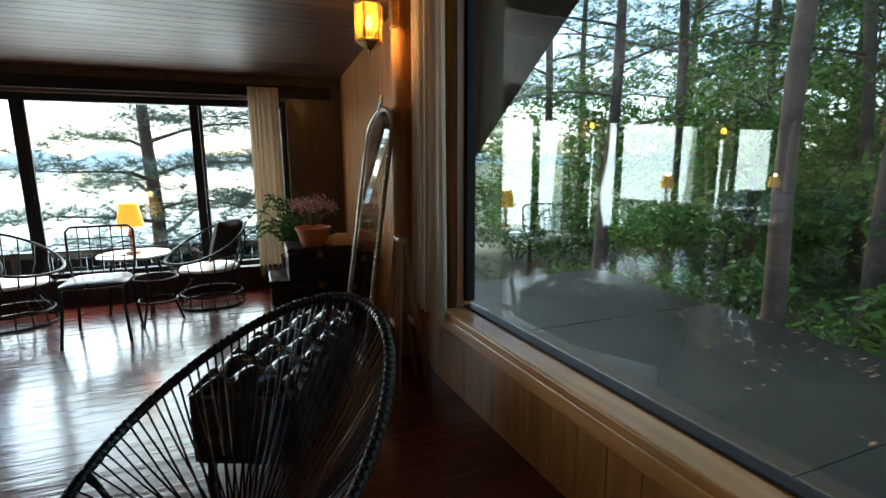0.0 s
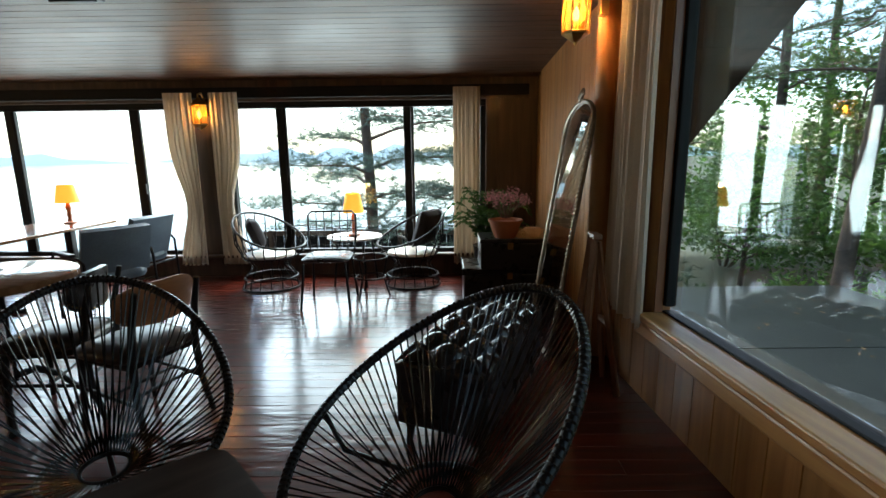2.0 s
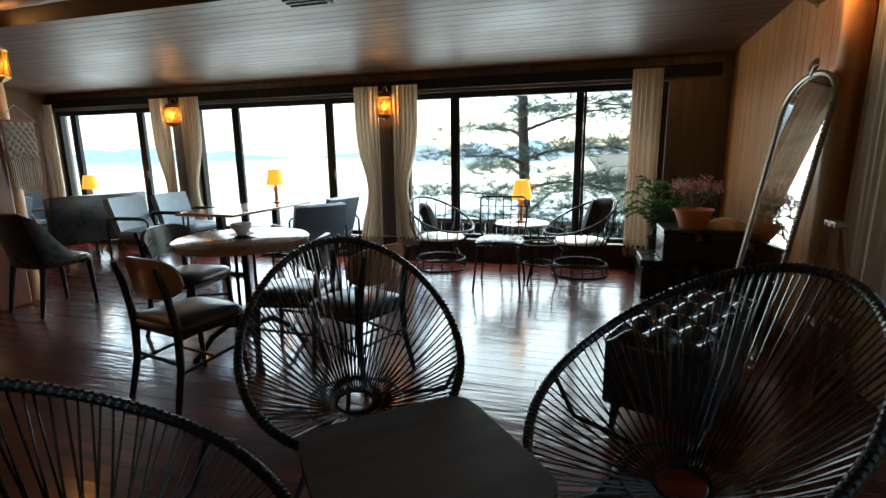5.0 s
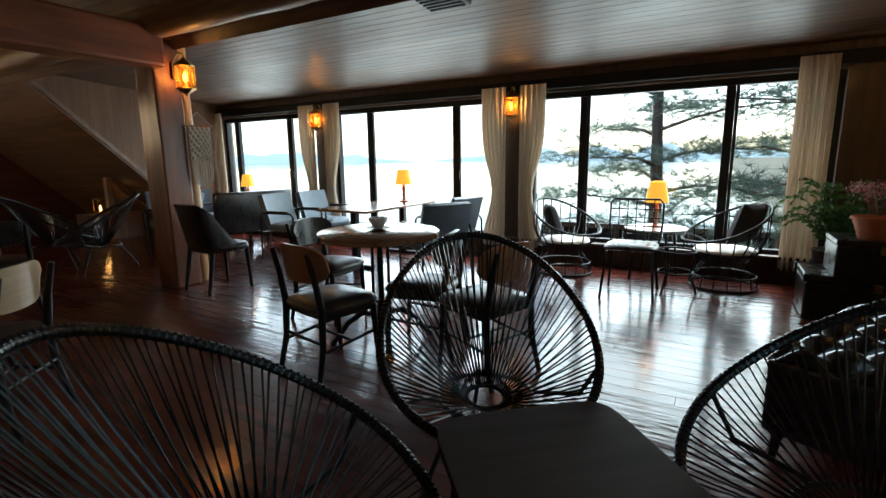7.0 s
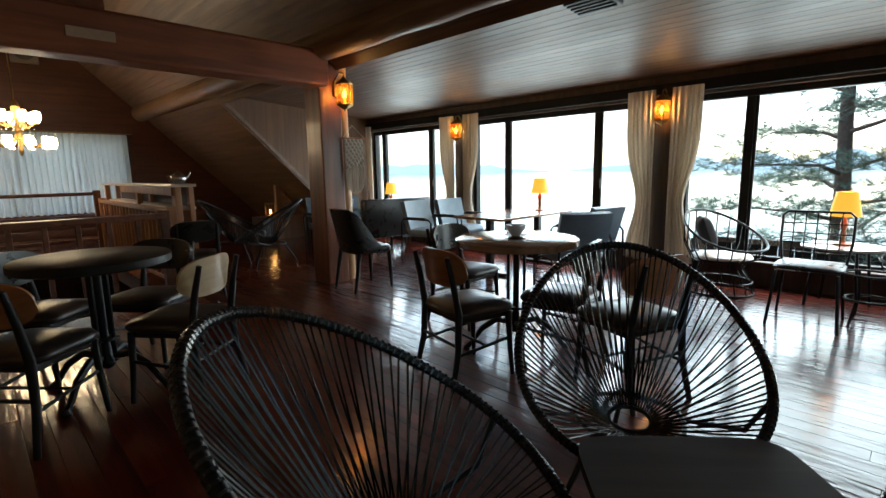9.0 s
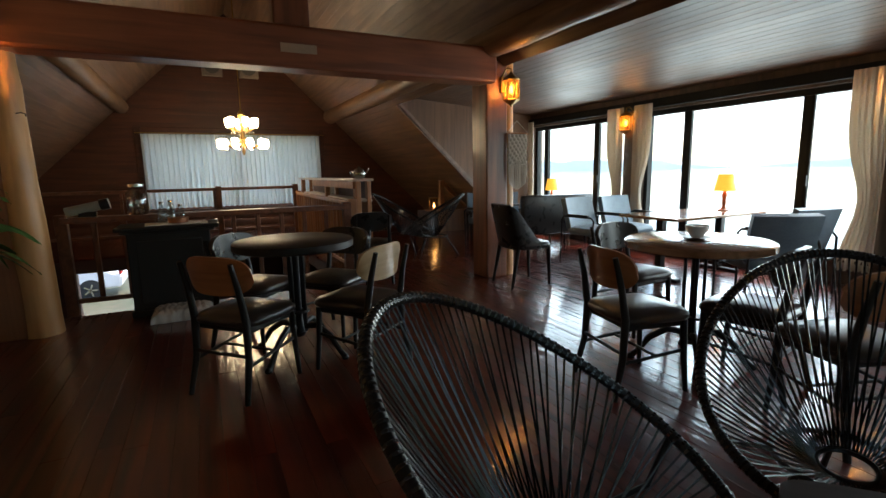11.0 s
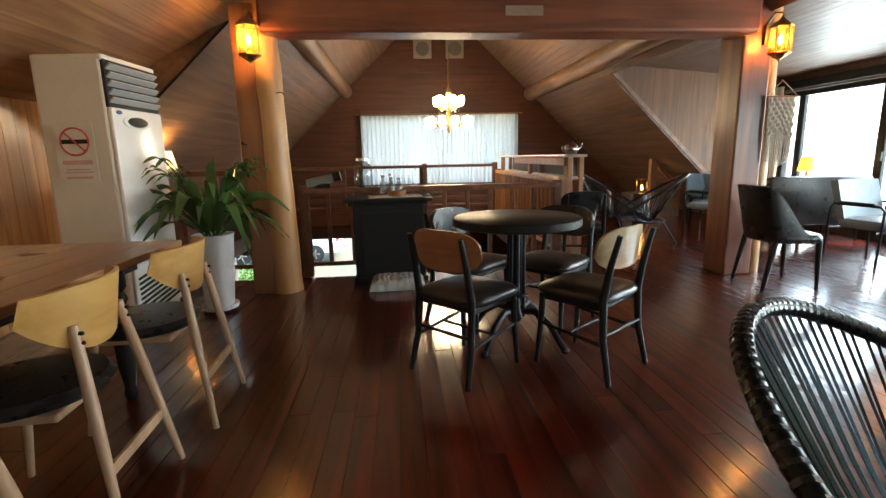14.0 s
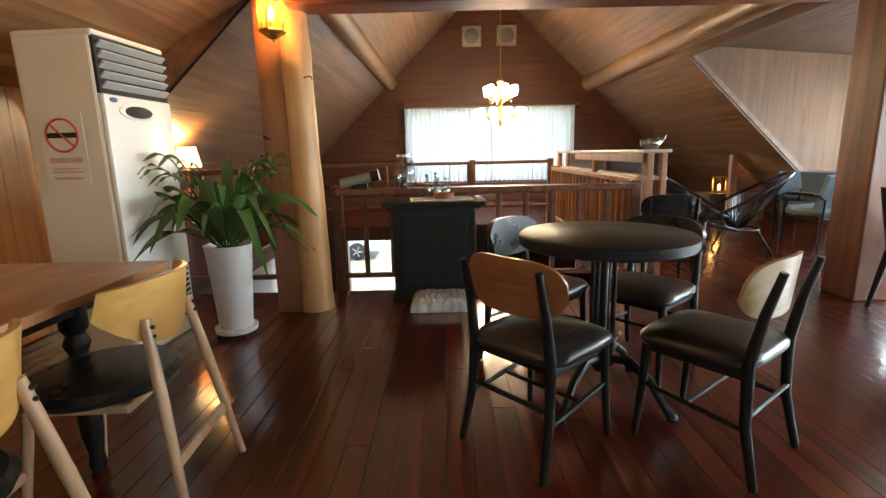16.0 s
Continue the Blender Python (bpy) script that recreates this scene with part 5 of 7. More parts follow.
# wire grid chair with its back to the lake window
gc = empty("wire_grid_chair", "black wire chair with a grid back and buttoned seat", "chair", "wire chairs by the lake window", "", pose(-1.48, 4.585, 0, 0, 0, 182))
part("seat", pad(0.45, 0.44, 0.44, 0.035, 0.015, 0.03), LEATHER, gc, "", True)
for sx in (-1, 1):
    for sy in (-1, 1):
        part("leg", tube(B(), [(0.19 * sx, 0.19 * sy, 0.43), (0.225 * sx, 0.25 * sy, 0.0)], 0.012, 8), BLACKIRON, gc, "", True)
fr = [(-0.21, -0.2, 0.44), (-0.235, -0.235, 0.62), (-0.235, -0.25, 0.83), (-0.20, -0.255, 0.865), (0.20, -0.255, 0.865), (0.235, -0.25, 0.83), (0.235, -0.235, 0.62), (0.21, -0.2, 0.44)]
part("back_frame", tube(B(), fr, 0.010, 8), BLACKIRON, gc, "", True)
for k in range(5):
    x = -0.155 + 0.0775 * k
    part("back_wire", tube(B(), [(x, -0.21, 0.44), (x, -0.24, 0.62), (x, -0.254, 0.865)], 0.005, 6), BLACKIRON, gc)
for z in (0.53, 0.61, 0.69, 0.77):
    part("back_wire", tube(B(), [(-0.232, -0.225 - (z - 0.5) * 0.08, z), (0.232, -0.225 - (z - 0.5) * 0.08, z)], 0.005, 6), BLACKIRON, gc)

# round marble lamp table and the wire stand in front of it
lt2 = empty("lamp_table", "round pale-topped side table on thin dark legs", "table", "", "", pose(-1.36, 5.32, 0))
part("tabletop", lathe(B(), [(0.29, 0.52), (0.30, 0.525), (0.30, 0.54), (0.0, 0.542)], 40), WHITEGLOSS, lt2, "pale stone top", True)
for k in range(4):
    a = math.pi / 2 * k + 0.6
    part("leg", tube(B(), [(0.2 * math.cos(a), 0.2 * math.sin(a), 0.52), (0.26 * math.cos(a), 0.26 * math.sin(a), 0)], 0.013, 8), BLACKIRON, lt2)
ws = empty("wire_stool", "small round black wire stool", "stool", "", "", pose(-1.12, 4.82, 0))
for z, r in ((0.40, 0.17), (0.20, 0.15)):
    part("ring", tube(B(), [(r * math.cos(a), r * math.sin(a), z) for a in [2 * math.pi * k / 28 for k in range(28)]], 0.010, 8, True), BLACKIRON, ws, "", True)
for k in range(3):
    a = 2 * math.pi * k / 3
    part("leg", tube(B(), [(0.17 * math.cos(a), 0.17 * math.sin(a), 0.40), (0.13 * math.cos(a), 0.13 * math.sin(a), 0.2), (0.19 * math.cos(a), 0.19 * math.sin(a), 0)], 0.010, 8), BLACKIRON, ws, "", True)

# black dining chair by the dark post
def curved_chair(label, m):
    t = empty("leather_dining_chair", label, "chair", "leather dining chairs")
    part("seat", pad(0.48, 0.46, 0.40, 0.07, 0.02, 0.04), LEATHER, t, "", True)
    def fn(u, v):
        s = 2 * u - 1
        a = abs(s)
        wing = max(0, (a - 0.5) / 0.5)
        top = 0.46 - 0.42 * (3 * wing ** 2 - 2 * wing ** 3)
        bend = min(1, a / 0.62)
        return (math.copysign(0.235 * math.sin(bend * 1.5708), s) * (1 - 0.06 * v), -0.23 + 0.07 * (1 - math.cos(bend * 1.5708)) + 0.30 * max(0, a - 0.55) / 0.45 - 0.11 * v * (1 - wing), 0.41 + top * v)
    part("backrest", sheet(B(), fn, 40, 10, 0.035), LEATHER, t, "", True)
    leg_set(t, [((0.2 * sx, 0.18 * sy, 0.42), (0.21 * sx, 0.2 * sy + (-0.06 if sy < 0 else 0), 0.0)) for sx in (-1, 1) for sy in (-1, 1)], BLACKWOOD, 0.024, 0.014)
    t.matrix_world = m
    return t


cc = curved_chair("black leather dining chair with a curved wing back", facing(-5.18, 2.97, 0.08, 1.0))


def armchair(label, m):
    t = empty("metal_armchair", label, "chair", "blue-grey armchairs")
    part("seat", pad(0.54, 0.52, 0.36, 0.09, 0.02, 0.02), BLUELEATHER, t, "", True)
    part("backrest", sheet(B(), lambda u, v: (0.27 * (2 * u - 1), -0.24 - 0.12 * v + 0.03 * (2 * u - 1) ** 2, 0.42 + 0.40 * v), 12, 6, 0.07), BLUELEATHER, t, "", True)
    for sx in (-1, 1):
        part("arm_frame", tube(B(), [(0.29 * sx, 0.24, 0.0), (0.29 * sx, 0.26, 0.56), (0.29 * sx, 0.22, 0.60), (0.29 * sx, -0.24, 0.60), (0.27 * sx, -0.30, 0.55), (0.29 * sx, -0.30, 0.0)], 0.012, 8), BLACKIRON, t, "", True)
        part("armrest", box(B(), (0.29 * sx, 0.0, 0.618), (0.05, 0.34, 0.025), None, 0.008), BLACKWOOD, t)
    part("crossbar", tube(B(), [(-0.29, 0.2, 0.34), (0.29, 0.2, 0.34)], 0.012, 8), BLACKIRON, t)
    part("crossbar", tube(B(), [(-0.29, -0.28, 0.34), (0.29, -0.28, 0.34)], 0.012, 8), BLACKIRON, t)
    t.matrix_world = m
    return t


ar = armchair("blue-grey leather armchair with black metal arms by the lake window", facing(-5.8, 4.55, 1, 0.1))
copy_thing(ar, facing(-5.75, 5.15, 1, 0.0))
copy_thing(ar, facing(-3.62, 4.95, -0.9, 0.15))
copy_thing(ar, facing(-3.4, 4.25, -0.8, 0.5))
copy_thing(ar, facing(-8.3, 4.75, -0.2, 1.0))
copy_thing(ar, facing(-7.75, 4.1, -1.0, -0.2))
lt3 = empty("long_table", "long polished table beside the lake windows", "table", "", "", pose(-4.55, 4.85, 0))
part("tabletop", box(B(), (0, 0, 0.695), (0.75, 1.5, 0.03), None, 0.008), TABLEWOOD, lt3)
for sy in (-1, 1):
    part("pedestal", box(B(), (0, 0.5 * sy, 0.36), (0.08, 0.08, 0.66), None, 0.01), BLACKIRON, lt3)
    part("foot", box(B(), (0, 0.5 * sy, 0.02), (0.5, 0.08, 0.04), None, 0.01), BLACKIRON, lt3)
sf = empty("dark_sofa", "dark leather settee with a straight high back", "sofa", "", "", pose(-7.25, 4.95, 0, 0, 0, 88))
part("seat", box(B(), (0, 0.08, 0.32), (1.3, 0.55, 0.2), None, 0.04), LEATHER, sf, "", True)
part("backrest", box(B(), (0, -0.24, 0.52), (1.35, 0.14, 0.62), None, 0.04), LEATHER, sf, "", True)
for sx in (-1, 1):
    part("leg", tube(B(), [(0.55 * sx, 0.25, 0.24), (0.56 * sx, 0.27, 0)], 0.02, 8), BLACKWOOD, sf)
    part("leg", tube(B(), [(0.55 * sx, -0.25, 0.24), (0.56 * sx, -0.27, 0)], 0.02, 8), BLACKWOOD, sf)
st = empty("side_table", "small dark table with a lit lamp by the far lake window", "table", "", "", pose(-7.80, 5.35, 0))
part("tabletop", box(B(), (0, 0, 0.605), (0.8, 0.5, 0.03), None, 0.006), DARKWALL, st)
for sx in (-1, 1):
    for sy in (-1, 1):
        part("leg", box(B(), (0.36 * sx, 0.21 * sy, 0.295), (0.04, 0.04, 0.59)), DARKWALL, st)

# ---- curtains, wall things ----


def drape(name, a, b, z0, z1, folds, depth, mat, label, gather=1.0, parent=None, tie=None):
    """A pleated hanging from a to b (x, y); tie narrows it at a height towards its first edge."""
    a, b = Vector((*a, 0)), Vector((*b, 0))
    d = b - a
    nrm = Vector((-d.y, d.x, 0)).normalized()
    rnd = random.Random(folds * 7 + len(label))
    ph = [rnd.uniform(0, 6.28) for _ in range(4)]
    def fn(u, v):
        z = z0 + (z1 - z0) * v
        k = 1.0
        if tie:
            k = 1 - tie[1] * math.exp(-((z - tie[0]) / 0.42) ** 2)
        drift = 0.9 * math.sin(u * 7 + ph[0]) + 0.5 * math.sin(v * 2.6 + u * 9 + ph[1])
        w = math.sin(u * folds * 2 * math.pi + drift) * depth * (0.68 + 0.32 * math.sin(u * 11 + ph[2]))
        w += math.sin(u * folds * 4.3 * math.pi + ph[3] + v) * depth * 0.22
        return a + d * u * k + nrm * w * (0.55 + 0.45 * (1 - v)) + Vector((0, 0, z - 0.01 * math.sin(u * folds * 6.28) * (1 - v)))
    bm = sheet(B(), fn, folds * 10, 14, 0.003)
    return tagged(part(name, bm, mat, parent, "", True), label, "curtain")


cy = WALL_N - 0.085
drape("curtain", (0.04, cy), (-0.26, cy), 0.14, 2.15, 6, 0.032, CURTAIN, "cream curtain drawn open beside the lake window")
for px in (PILLARS[1], PILLARS[2]):
    drape("curtain", (px + 0.08, cy - 0.01), (px + 0.40, cy - 0.01), 0.16, 2.12, 6, 0.03, CURTAIN, "cream curtain tied back at a dark pillar", tie=(0.85, 0.45))
    drape("curtain", (px - 0.10, cy - 0.01), (px - 0.42, cy - 0.01), 0.16, 2.12, 6, 0.03, CURTAIN, "cream curtain tied back at a dark pillar", tie=(0.85, 0.45))
drape("curtain", (-8.62, cy), (-8.78, cy), 0.16, 2.12, 4, 0.03, CURTAIN, "cream curtain at the end of the lake windows")
drape("curtain", (WALL_E - 0.09, 2.56), (WALL_E - 0.09, 3.14), 0.46, 2.45, 7, 0.035, CURTAIN, "long cream pleated curtain beside the wide window")
drape("sheer_curtain", (WALL_W + 0.12, GW[0] + 0.0), (WALL_W + 0.12, 0.685), 0.56, 2.09, 17, 0.05, SHEER, "white sheer pleated curtain over the gable window")
drape("sheer_curtain", (WALL_W + 0.125, 0.675), (WALL_W + 0.12, GW[1]), 0.56, 2.09, 17, 0.05, SHEER, "white sheer pleated curtain over the gable window")
rod = tube(B(), [(WALL_W + 0.12, GW[0] - 0.1, 2.11), (WALL_W + 0.12, GW[1] + 0.1, 2.11)], 0.012, 8)
tagged(part("curtain_rod", rod, BRASS), "slim brass curtain rod over the gable window", "rod")

# arched mirror leaning against the pine wall
MH, MW = 1.737, 0.716
mir = empty("arched_mirror", "tall arched mirror in a beaded silver frame, leaning", "mirror", "", "", Matrix.Translation((0.338, 3.502, 0.02)) @ pose(0, 0, 0, 0, 0, -0.5) @ pose(0, 0, 0, 0, 9, 0) @ pose(0, 0, 0, -1.7, 0, 0))
def arch(k, w, h):
    n = 60
    s = k / n
    if s < 0.36:
        return Vector((0, -w, h * 0.89 * s / 0.36))
    if s > 0.64:
        return Vector((0, w, h * 0.89 * (1 - s) / 0.36))
    a = math.pi * (s - 0.36) / 0.28
    return Vector((0, -w * math.cos(a), h * 0.89 + h * 0.11 * math.sin(a)))
bm = B()
vs = [bm.verts.new(arch(k, MW / 2, MH)) for k in range(61)]
f = bm.faces.new(vs)
bmesh.ops.solidify(bm, geom=[f], thickness=0.012)
part("glass", bm, MIRROR, mir)
part("frame", tube(B(), [arch(k, MW / 2 + 0.01, MH + 0.01) for k in range(61)] + [Vector((0, -MW / 2 - 0.01, 0))], 0.016, 8), SILVER, mir, "", True)
bm = B()
for k in range(0, 150):
    p = arch(k * 60 / 150, MW / 2 + 0.018, MH + 0.018) + Vector((-0.014, 0, 0))
    lathe(bm, [(0, -0.009), (0.008, -0.004), (0.008, 0.004), (0, 0.009)], 6, Matrix.Translation(p))
tagged(part("beading", bm, SILVER, mir, "row of silver beads", True), kind="stuff")
bm = B()
for k in range(-3, 4):
    a = k * 0.42
    tube(bm, [(-0.012, 0.0, MH + 0.01), (-0.02, 0.045 * math.sin(a), MH + 0.04 + 0.025 * math.cos(a)), (-0.015, 0.085 * math.sin(a), MH + 0.03 + 0.075 * math.cos(a))], [0.014, 0.012, 0.004], 8)
part("crest", bm, SILVER, mir, "carved leaf crest", True)

# folding wooden easel stand
EASELWOOD = wood("easel_brown_wood", (0.14, 0.058, 0.024), (0.24, 0.105, 0.045), 2, 0.45, 7, 0.1, 0.1, 0.2)
es = empty("easel_stand", "small folding brown wooden easel by the curtain", "easel", "", "", pose(0.52, 2.80, 0))
for sy in (-1, 1):
    part("leg", tube(B(), [(-0.02, 0.03 * sy, 0.93), (-0.09, 0.15 * sy, 0.0)], 0.022, 4), EASELWOOD, es)
    part("rear_leg", tube(B(), [(0.0, 0.03 * sy, 0.90), (0.12, 0.13 * sy, 0.0)], 0.019, 4), EASELWOOD, es)
part("crossbar", box(B(), (-0.055, 0, 0.42), (0.02, 0.21, 0.035)), EASELWOOD, es)
part("rear_crossbar", box(B(), (0.063, 0, 0.42), (0.02, 0.17, 0.03)), EASELWOOD, es)
part("top_block", box(B(), (-0.012, 0, 0.93), (0.05, 0.12, 0.03), None, 0.004), EASELWOOD, es)

# trunks with pots in the corner
tr = empty("travel_chest", "black travelling trunk with dark metal corners", "trunk", "black trunks", "", pose(0.24, 4.68, 0))
part("body", box(B(), (-0.03, 0, 0.15), (0.80, 0.5, 0.3), None, 0.015), LEATHER, tr)
part("lid", box(B(), (-0.03, 0, 0.33), (0.81, 0.51, 0.055), None, 0.012), LEATHER, tr)
for sx in (-1, 1):
    for sy in (-1, 1):
        part("corner", box(B(), (-0.03 + 0.395 * sx, 0.245 * sy, 0.33), (0.04, 0.04, 0.062), None, 0.006), BLACKIRON, tr)
part("clasp", box(B(), (0, -0.262, 0.29), (0.05, 0.012, 0.06), None, 0.004), BRASS, tr)
tr2 = empty("travel_chest", "smaller black trunk stacked on another one", "trunk", "black trunks", "", pose(0.335, 4.60, 0.36))
part("body", box(B(), (-0.04, 0, 0.12), (0.66, 0.44, 0.24), None, 0.012), LEATHER, tr2)
part("lid", box(B(), (-0.04, 0, 0.262), (0.67, 0.45, 0.04), None, 0.01), LEATHER, tr2)
part("clasp", box(B(), (-0.1, -0.23, 0.22), (0.05, 0.012, 0.06), None, 0.004), BRASS, tr2)


def blossom_pot(x, y, z, r, label, seed):
    t = empty("flower_pot", label, "pot plant", "flower pots", "", pose(x, y, z))
    part("pot", lathe(B(), [(r * 0.62, 0), (r * 0.7, 0.01), (r * 0.9, r * 0.72), (r * 0.98, r * 0.98), (r * 1.06, r * 0.99), (r * 1.07, r * 1.12), (r * 0.97, r * 1.12), (r * 0.88, r * 0.95), (0, r * 0.93)], 28), TERRACOTTA, t, "", True)
    rnd = random.Random(seed)
    bm, bf = B(), B()
    for k in range(34):
        a, rr = rnd.uniform(0, 6.28), rnd.uniform(0.2, 1)
        tip = Vector((math.cos(a) * rr * r * 1.5, math.sin(a) * rr * r * 1.5, r * 1.3 + r * (1.9 - 0.8 * rr) * rnd.uniform(0.7, 1.05)))
        tube(bm, [(tip.x * 0.2, tip.y * 0.2, r * 1.2), (tip.x * 0.6, tip.y * 0.6, r * 1.2 + (tip.z - r * 1.2) * 0.6), tip], 0.0025, 4)
        leaves(bf, rnd, lambda q: tip + Vector((q.gauss(0, 0.02), q.gauss(0, 0.02), q.gauss(0, 0.02))), 22, 0.013)
    part("branching_stem", bm, BARK, t)
    part("blossom", bf, PINKFLOWER, t, "dusty pink dried blossom")
    return t


blossom_pot(0.2, 4.5, 0.642, 0.15, "terracotta pot with dusty pink dried flowers", 5)
bm = B()
rnd = random.Random(8)
for k in range(900):
    a, r = rnd.uniform(0, 6.28), 0.145 * math.sqrt(rnd.random())
    h = 0.085 * (1 - (r / 0.15) ** 2)
    c = Vector((r * math.cos(a) * 1.25, r * math.sin(a), h * rnd.uniform(0.2, 1.0)))
    d = Vector((math.cos(a) * 0.03, math.sin(a) * 0.03, rnd.uniform(-0.01, 0.025)))
    tube(bm, [c, c + d], [0.004, 0.001], 3)
lathe(bm, [(0.15, 0.0), (0.13, 0.04), (0.07, 0.08), (0.0, 0.085)], 20)
hat = tagged(part("straw_hat", bm, FUR), "shaggy beige straw hat lying on the trunk", "hat")
hat.location = (0.46, 4.53, 0.645)
hat.scale = (1, 1, 1)
fern = empty("potted_fern", "green arching fern in a dark pot by the curtain", "pot plant", "", "", pose(0.12, 5.32, 0))
part("pot", lathe(B(), [(0.12, 0), (0.13, 0.02), (0.17, 0.4), (0.18, 0.42), (0.16, 0.42), (0.0, 0.38)], 24), LEATHER, fern, "", True)
rnd = random.Random(12)
for k in range(26):
    a = k * 2.4
    ln, up = rnd.uniform(0.45, 0.7), rnd.uniform(0.3, 0.75)
    c, s = math.cos(a), math.sin(a)
    pts = [Vector((c * ln * q * 0.75, s * ln * q * 0.75, 0.38 + up * math.sin(q * 2.1) * 0.9)) for q in [i / 9 for i in range(10)]]
    bm = tube(B(), pts, [0.005] * 5 + [0.003] * 5, 4)
    for i in range(2, 10):
        d = (pts[i] - pts[i - 1]).normalized()
        sd = d.cross(Vector((0, 0, 1))).normalized()
        for sg in (-1, 1):
            w = 0.12 * (1.1 - i / 10)
            tip = pts[i] + sd * sg * w + d * 0.05 + Vector((0, 0, -0.03))
            q = [bm.verts.new(p) for p in (pts[i], pts[i] + sd * sg * w * 0.5 + d * 0.045, tip, pts[i] + sd * sg * w * 0.5 - d * 0.005)]
            bm.faces.new(q)
    part("frond", bm, FERN, fern)

# ---- long table, pale chairs, air conditioner, plant ----
bt = empty("long_dining_table", "long red-brown timber table on turned black legs", "table", "", "", pose(-2.55, -2.05, 0))
for k in range(7):
    part("plank", box(B(), (0, -0.5 + 0.157 * k + 0.03, 0.735), (2.95, 0.155, 0.035), None, 0.004), BARWOOD, bt)
part("apron", box(B(), (0, 0.38, 0.675), (2.6, 0.03, 0.08)), BLACKWOOD, bt)
part("apron", box(B(), (0, -0.38, 0.675), (2.6, 0.03, 0.08)), BLACKWOOD, bt)
for sx in (-1.15, 1.15):
    part("apron", box(B(), (sx, 0, 0.675), (0.03, 0.74, 0.08)), BLACKWOOD, bt)
    for sy in (-0.36, 0.36):
        part("leg", lathe(B(), [(0.022, 0.0), (0.032, 0.03), (0.024, 0.07), (0.038, 0.16), (0.044, 0.30), (0.03, 0.42), (0.044, 0.45), (0.03, 0.48), (0.046, 0.52), (0.03, 0.555), (0.046, 0.58), (0.046, 0.70)], 18, Matrix.Translation((sx, sy, 0))), BLACKWOOD, bt, "", True)


def pale_chair(label, m):
    t = empty("pale_dining_chair", label, "chair", "pale wooden chairs at the long table")
    part("seat", lathe(B(), [(0.17, 0.425), (0.225, 0.435), (0.235, 0.455), (0.215, 0.475), (0.1, 0.48), (0, 0.48)], 36), LEATHER, t, "round black leather seat", True)
    part("seat_frame", box(B(), (0, 0, 0.41), (0.34, 0.34, 0.03), None, 0.008), OAKLEG, t)
    def fn(u, v):
        s = 2 * u - 1
        a = s * 1.05
        low = 0.592 + 0.125 * abs(s) ** 2.2
        top = 0.812 - 0.012 * s * s
        return (0.265 * math.sin(a), -0.25 + 0.22 * (1 - math.cos(a)) - 0.03 * v, low + (top - low) * v)
    part("backrest", sheet(B(), fn, 28, 8, 0.014), OAK, t, "bent pale oak crescent back", True)
    for sx in (-1, 1):
        lg = part("rear_leg", tube(B(), [(0.22 * sx, -0.335, 0.0), (0.164 * sx, -0.272, 0.42), (0.128 * sx, -0.232, 0.69)], [0.012, 0.019, 0.016], 12), OAKLEG, t, "", True)
        for z in (0.635, 0.665):
            part("bolt", tube(B(), [(0.134 * sx, -0.245, z), (0.134 * sx, -0.262, z)], 0.0065, 8), BLACKIRON, lg)
        part("front_leg", tube(B(), [(0.19 * sx, 0.2, 0.0), (0.165 * sx, 0.14, 0.42)], [0.012, 0.018], 12), OAKLEG, t, "", True)
    part("rear_stretcher", box(B(), (0, -0.295, 0.22), (0.37, 0.018, 0.04), None, 0.004), OAKLEG, t)
    t.matrix_world = m
    return t


pc = pale_chair("pale oak chair with a black seat at the long table", facing(-3.57, -1.50, 0.04, -1))
copy_thing(pc, facing(-2.92, -1.54, 0.04, -1))
copy_thing(pc, facing(-2.25, -1.52, 0.0, -1))

ac = empty("air_conditioner", "tall cream floor-standing air conditioner with grey louvres", "air conditioner", "", "", pose(-5.0, -2.34, 0, 0, 0, -4))
part("body", box(B(), (0, -0.02, 0.925), (0.58, 0.44, 1.85), None, 0.018), WHITEPLASTIC, ac)
part("front_panel", box(B(), (0, 0.215, 1.0), (0.57, 0.035, 1.05), None, 0.015), WHITEGLOSS, ac, "glossy white front panel", True)
part("outlet_recess", box(B(), (0, 0.205, 1.675), (0.565, 0.02, 0.30)), DARKGAP, ac)
for k in range(5):
    part("louvre", box(B(), (0, 0, 0), (0.535, 0.045, 0.012), Matrix.Translation((0, 0.228, 1.57 + 0.052 * k)) @ pose(0, 0, 0, 42, 0, 0), 0.004), GREYSLAT, ac)
part("top_cap", box(B(), (0, -0.01, 1.83), (0.585, 0.455, 0.04), None, 0.015), WHITEPLASTIC, ac)
part("control_surround", lathe(B(), [(0.145, 0), (0.15, 0.008), (0.115, 0.012)], 28, Matrix.Translation((0.04, 0.232, 1.44)) @ pose(0, 0, 0, -90, 0, 0) @ Matrix.Diagonal((1, 0.30, 1, 1))), WHITEGLOSS, ac, "", True)
part("control_panel", lathe(B(), [(0.115, 0.01), (0.11, 0.016), (0, 0.018)], 28, Matrix.Translation((0.04, 0.232, 1.44)) @ pose(0, 0, 0, -90, 0, 0) @ Matrix.Diagonal((1, 0.30, 1, 1))), BLACKWOOD, ac, "dark oval control panel", True)
part("badge", lathe(B(), [(0.03, 0.0), (0.03, 0.004), (0, 0.004)], 18, Matrix.Translation((0.22, 0.233, 1.495)) @ pose(0, 0, 0, -90, 0, 0) @ Matrix.Diagonal((1, 0.45, 1, 1))), plain("blue_badge", (0.05, 0.09, 0.25), relief=0), ac)
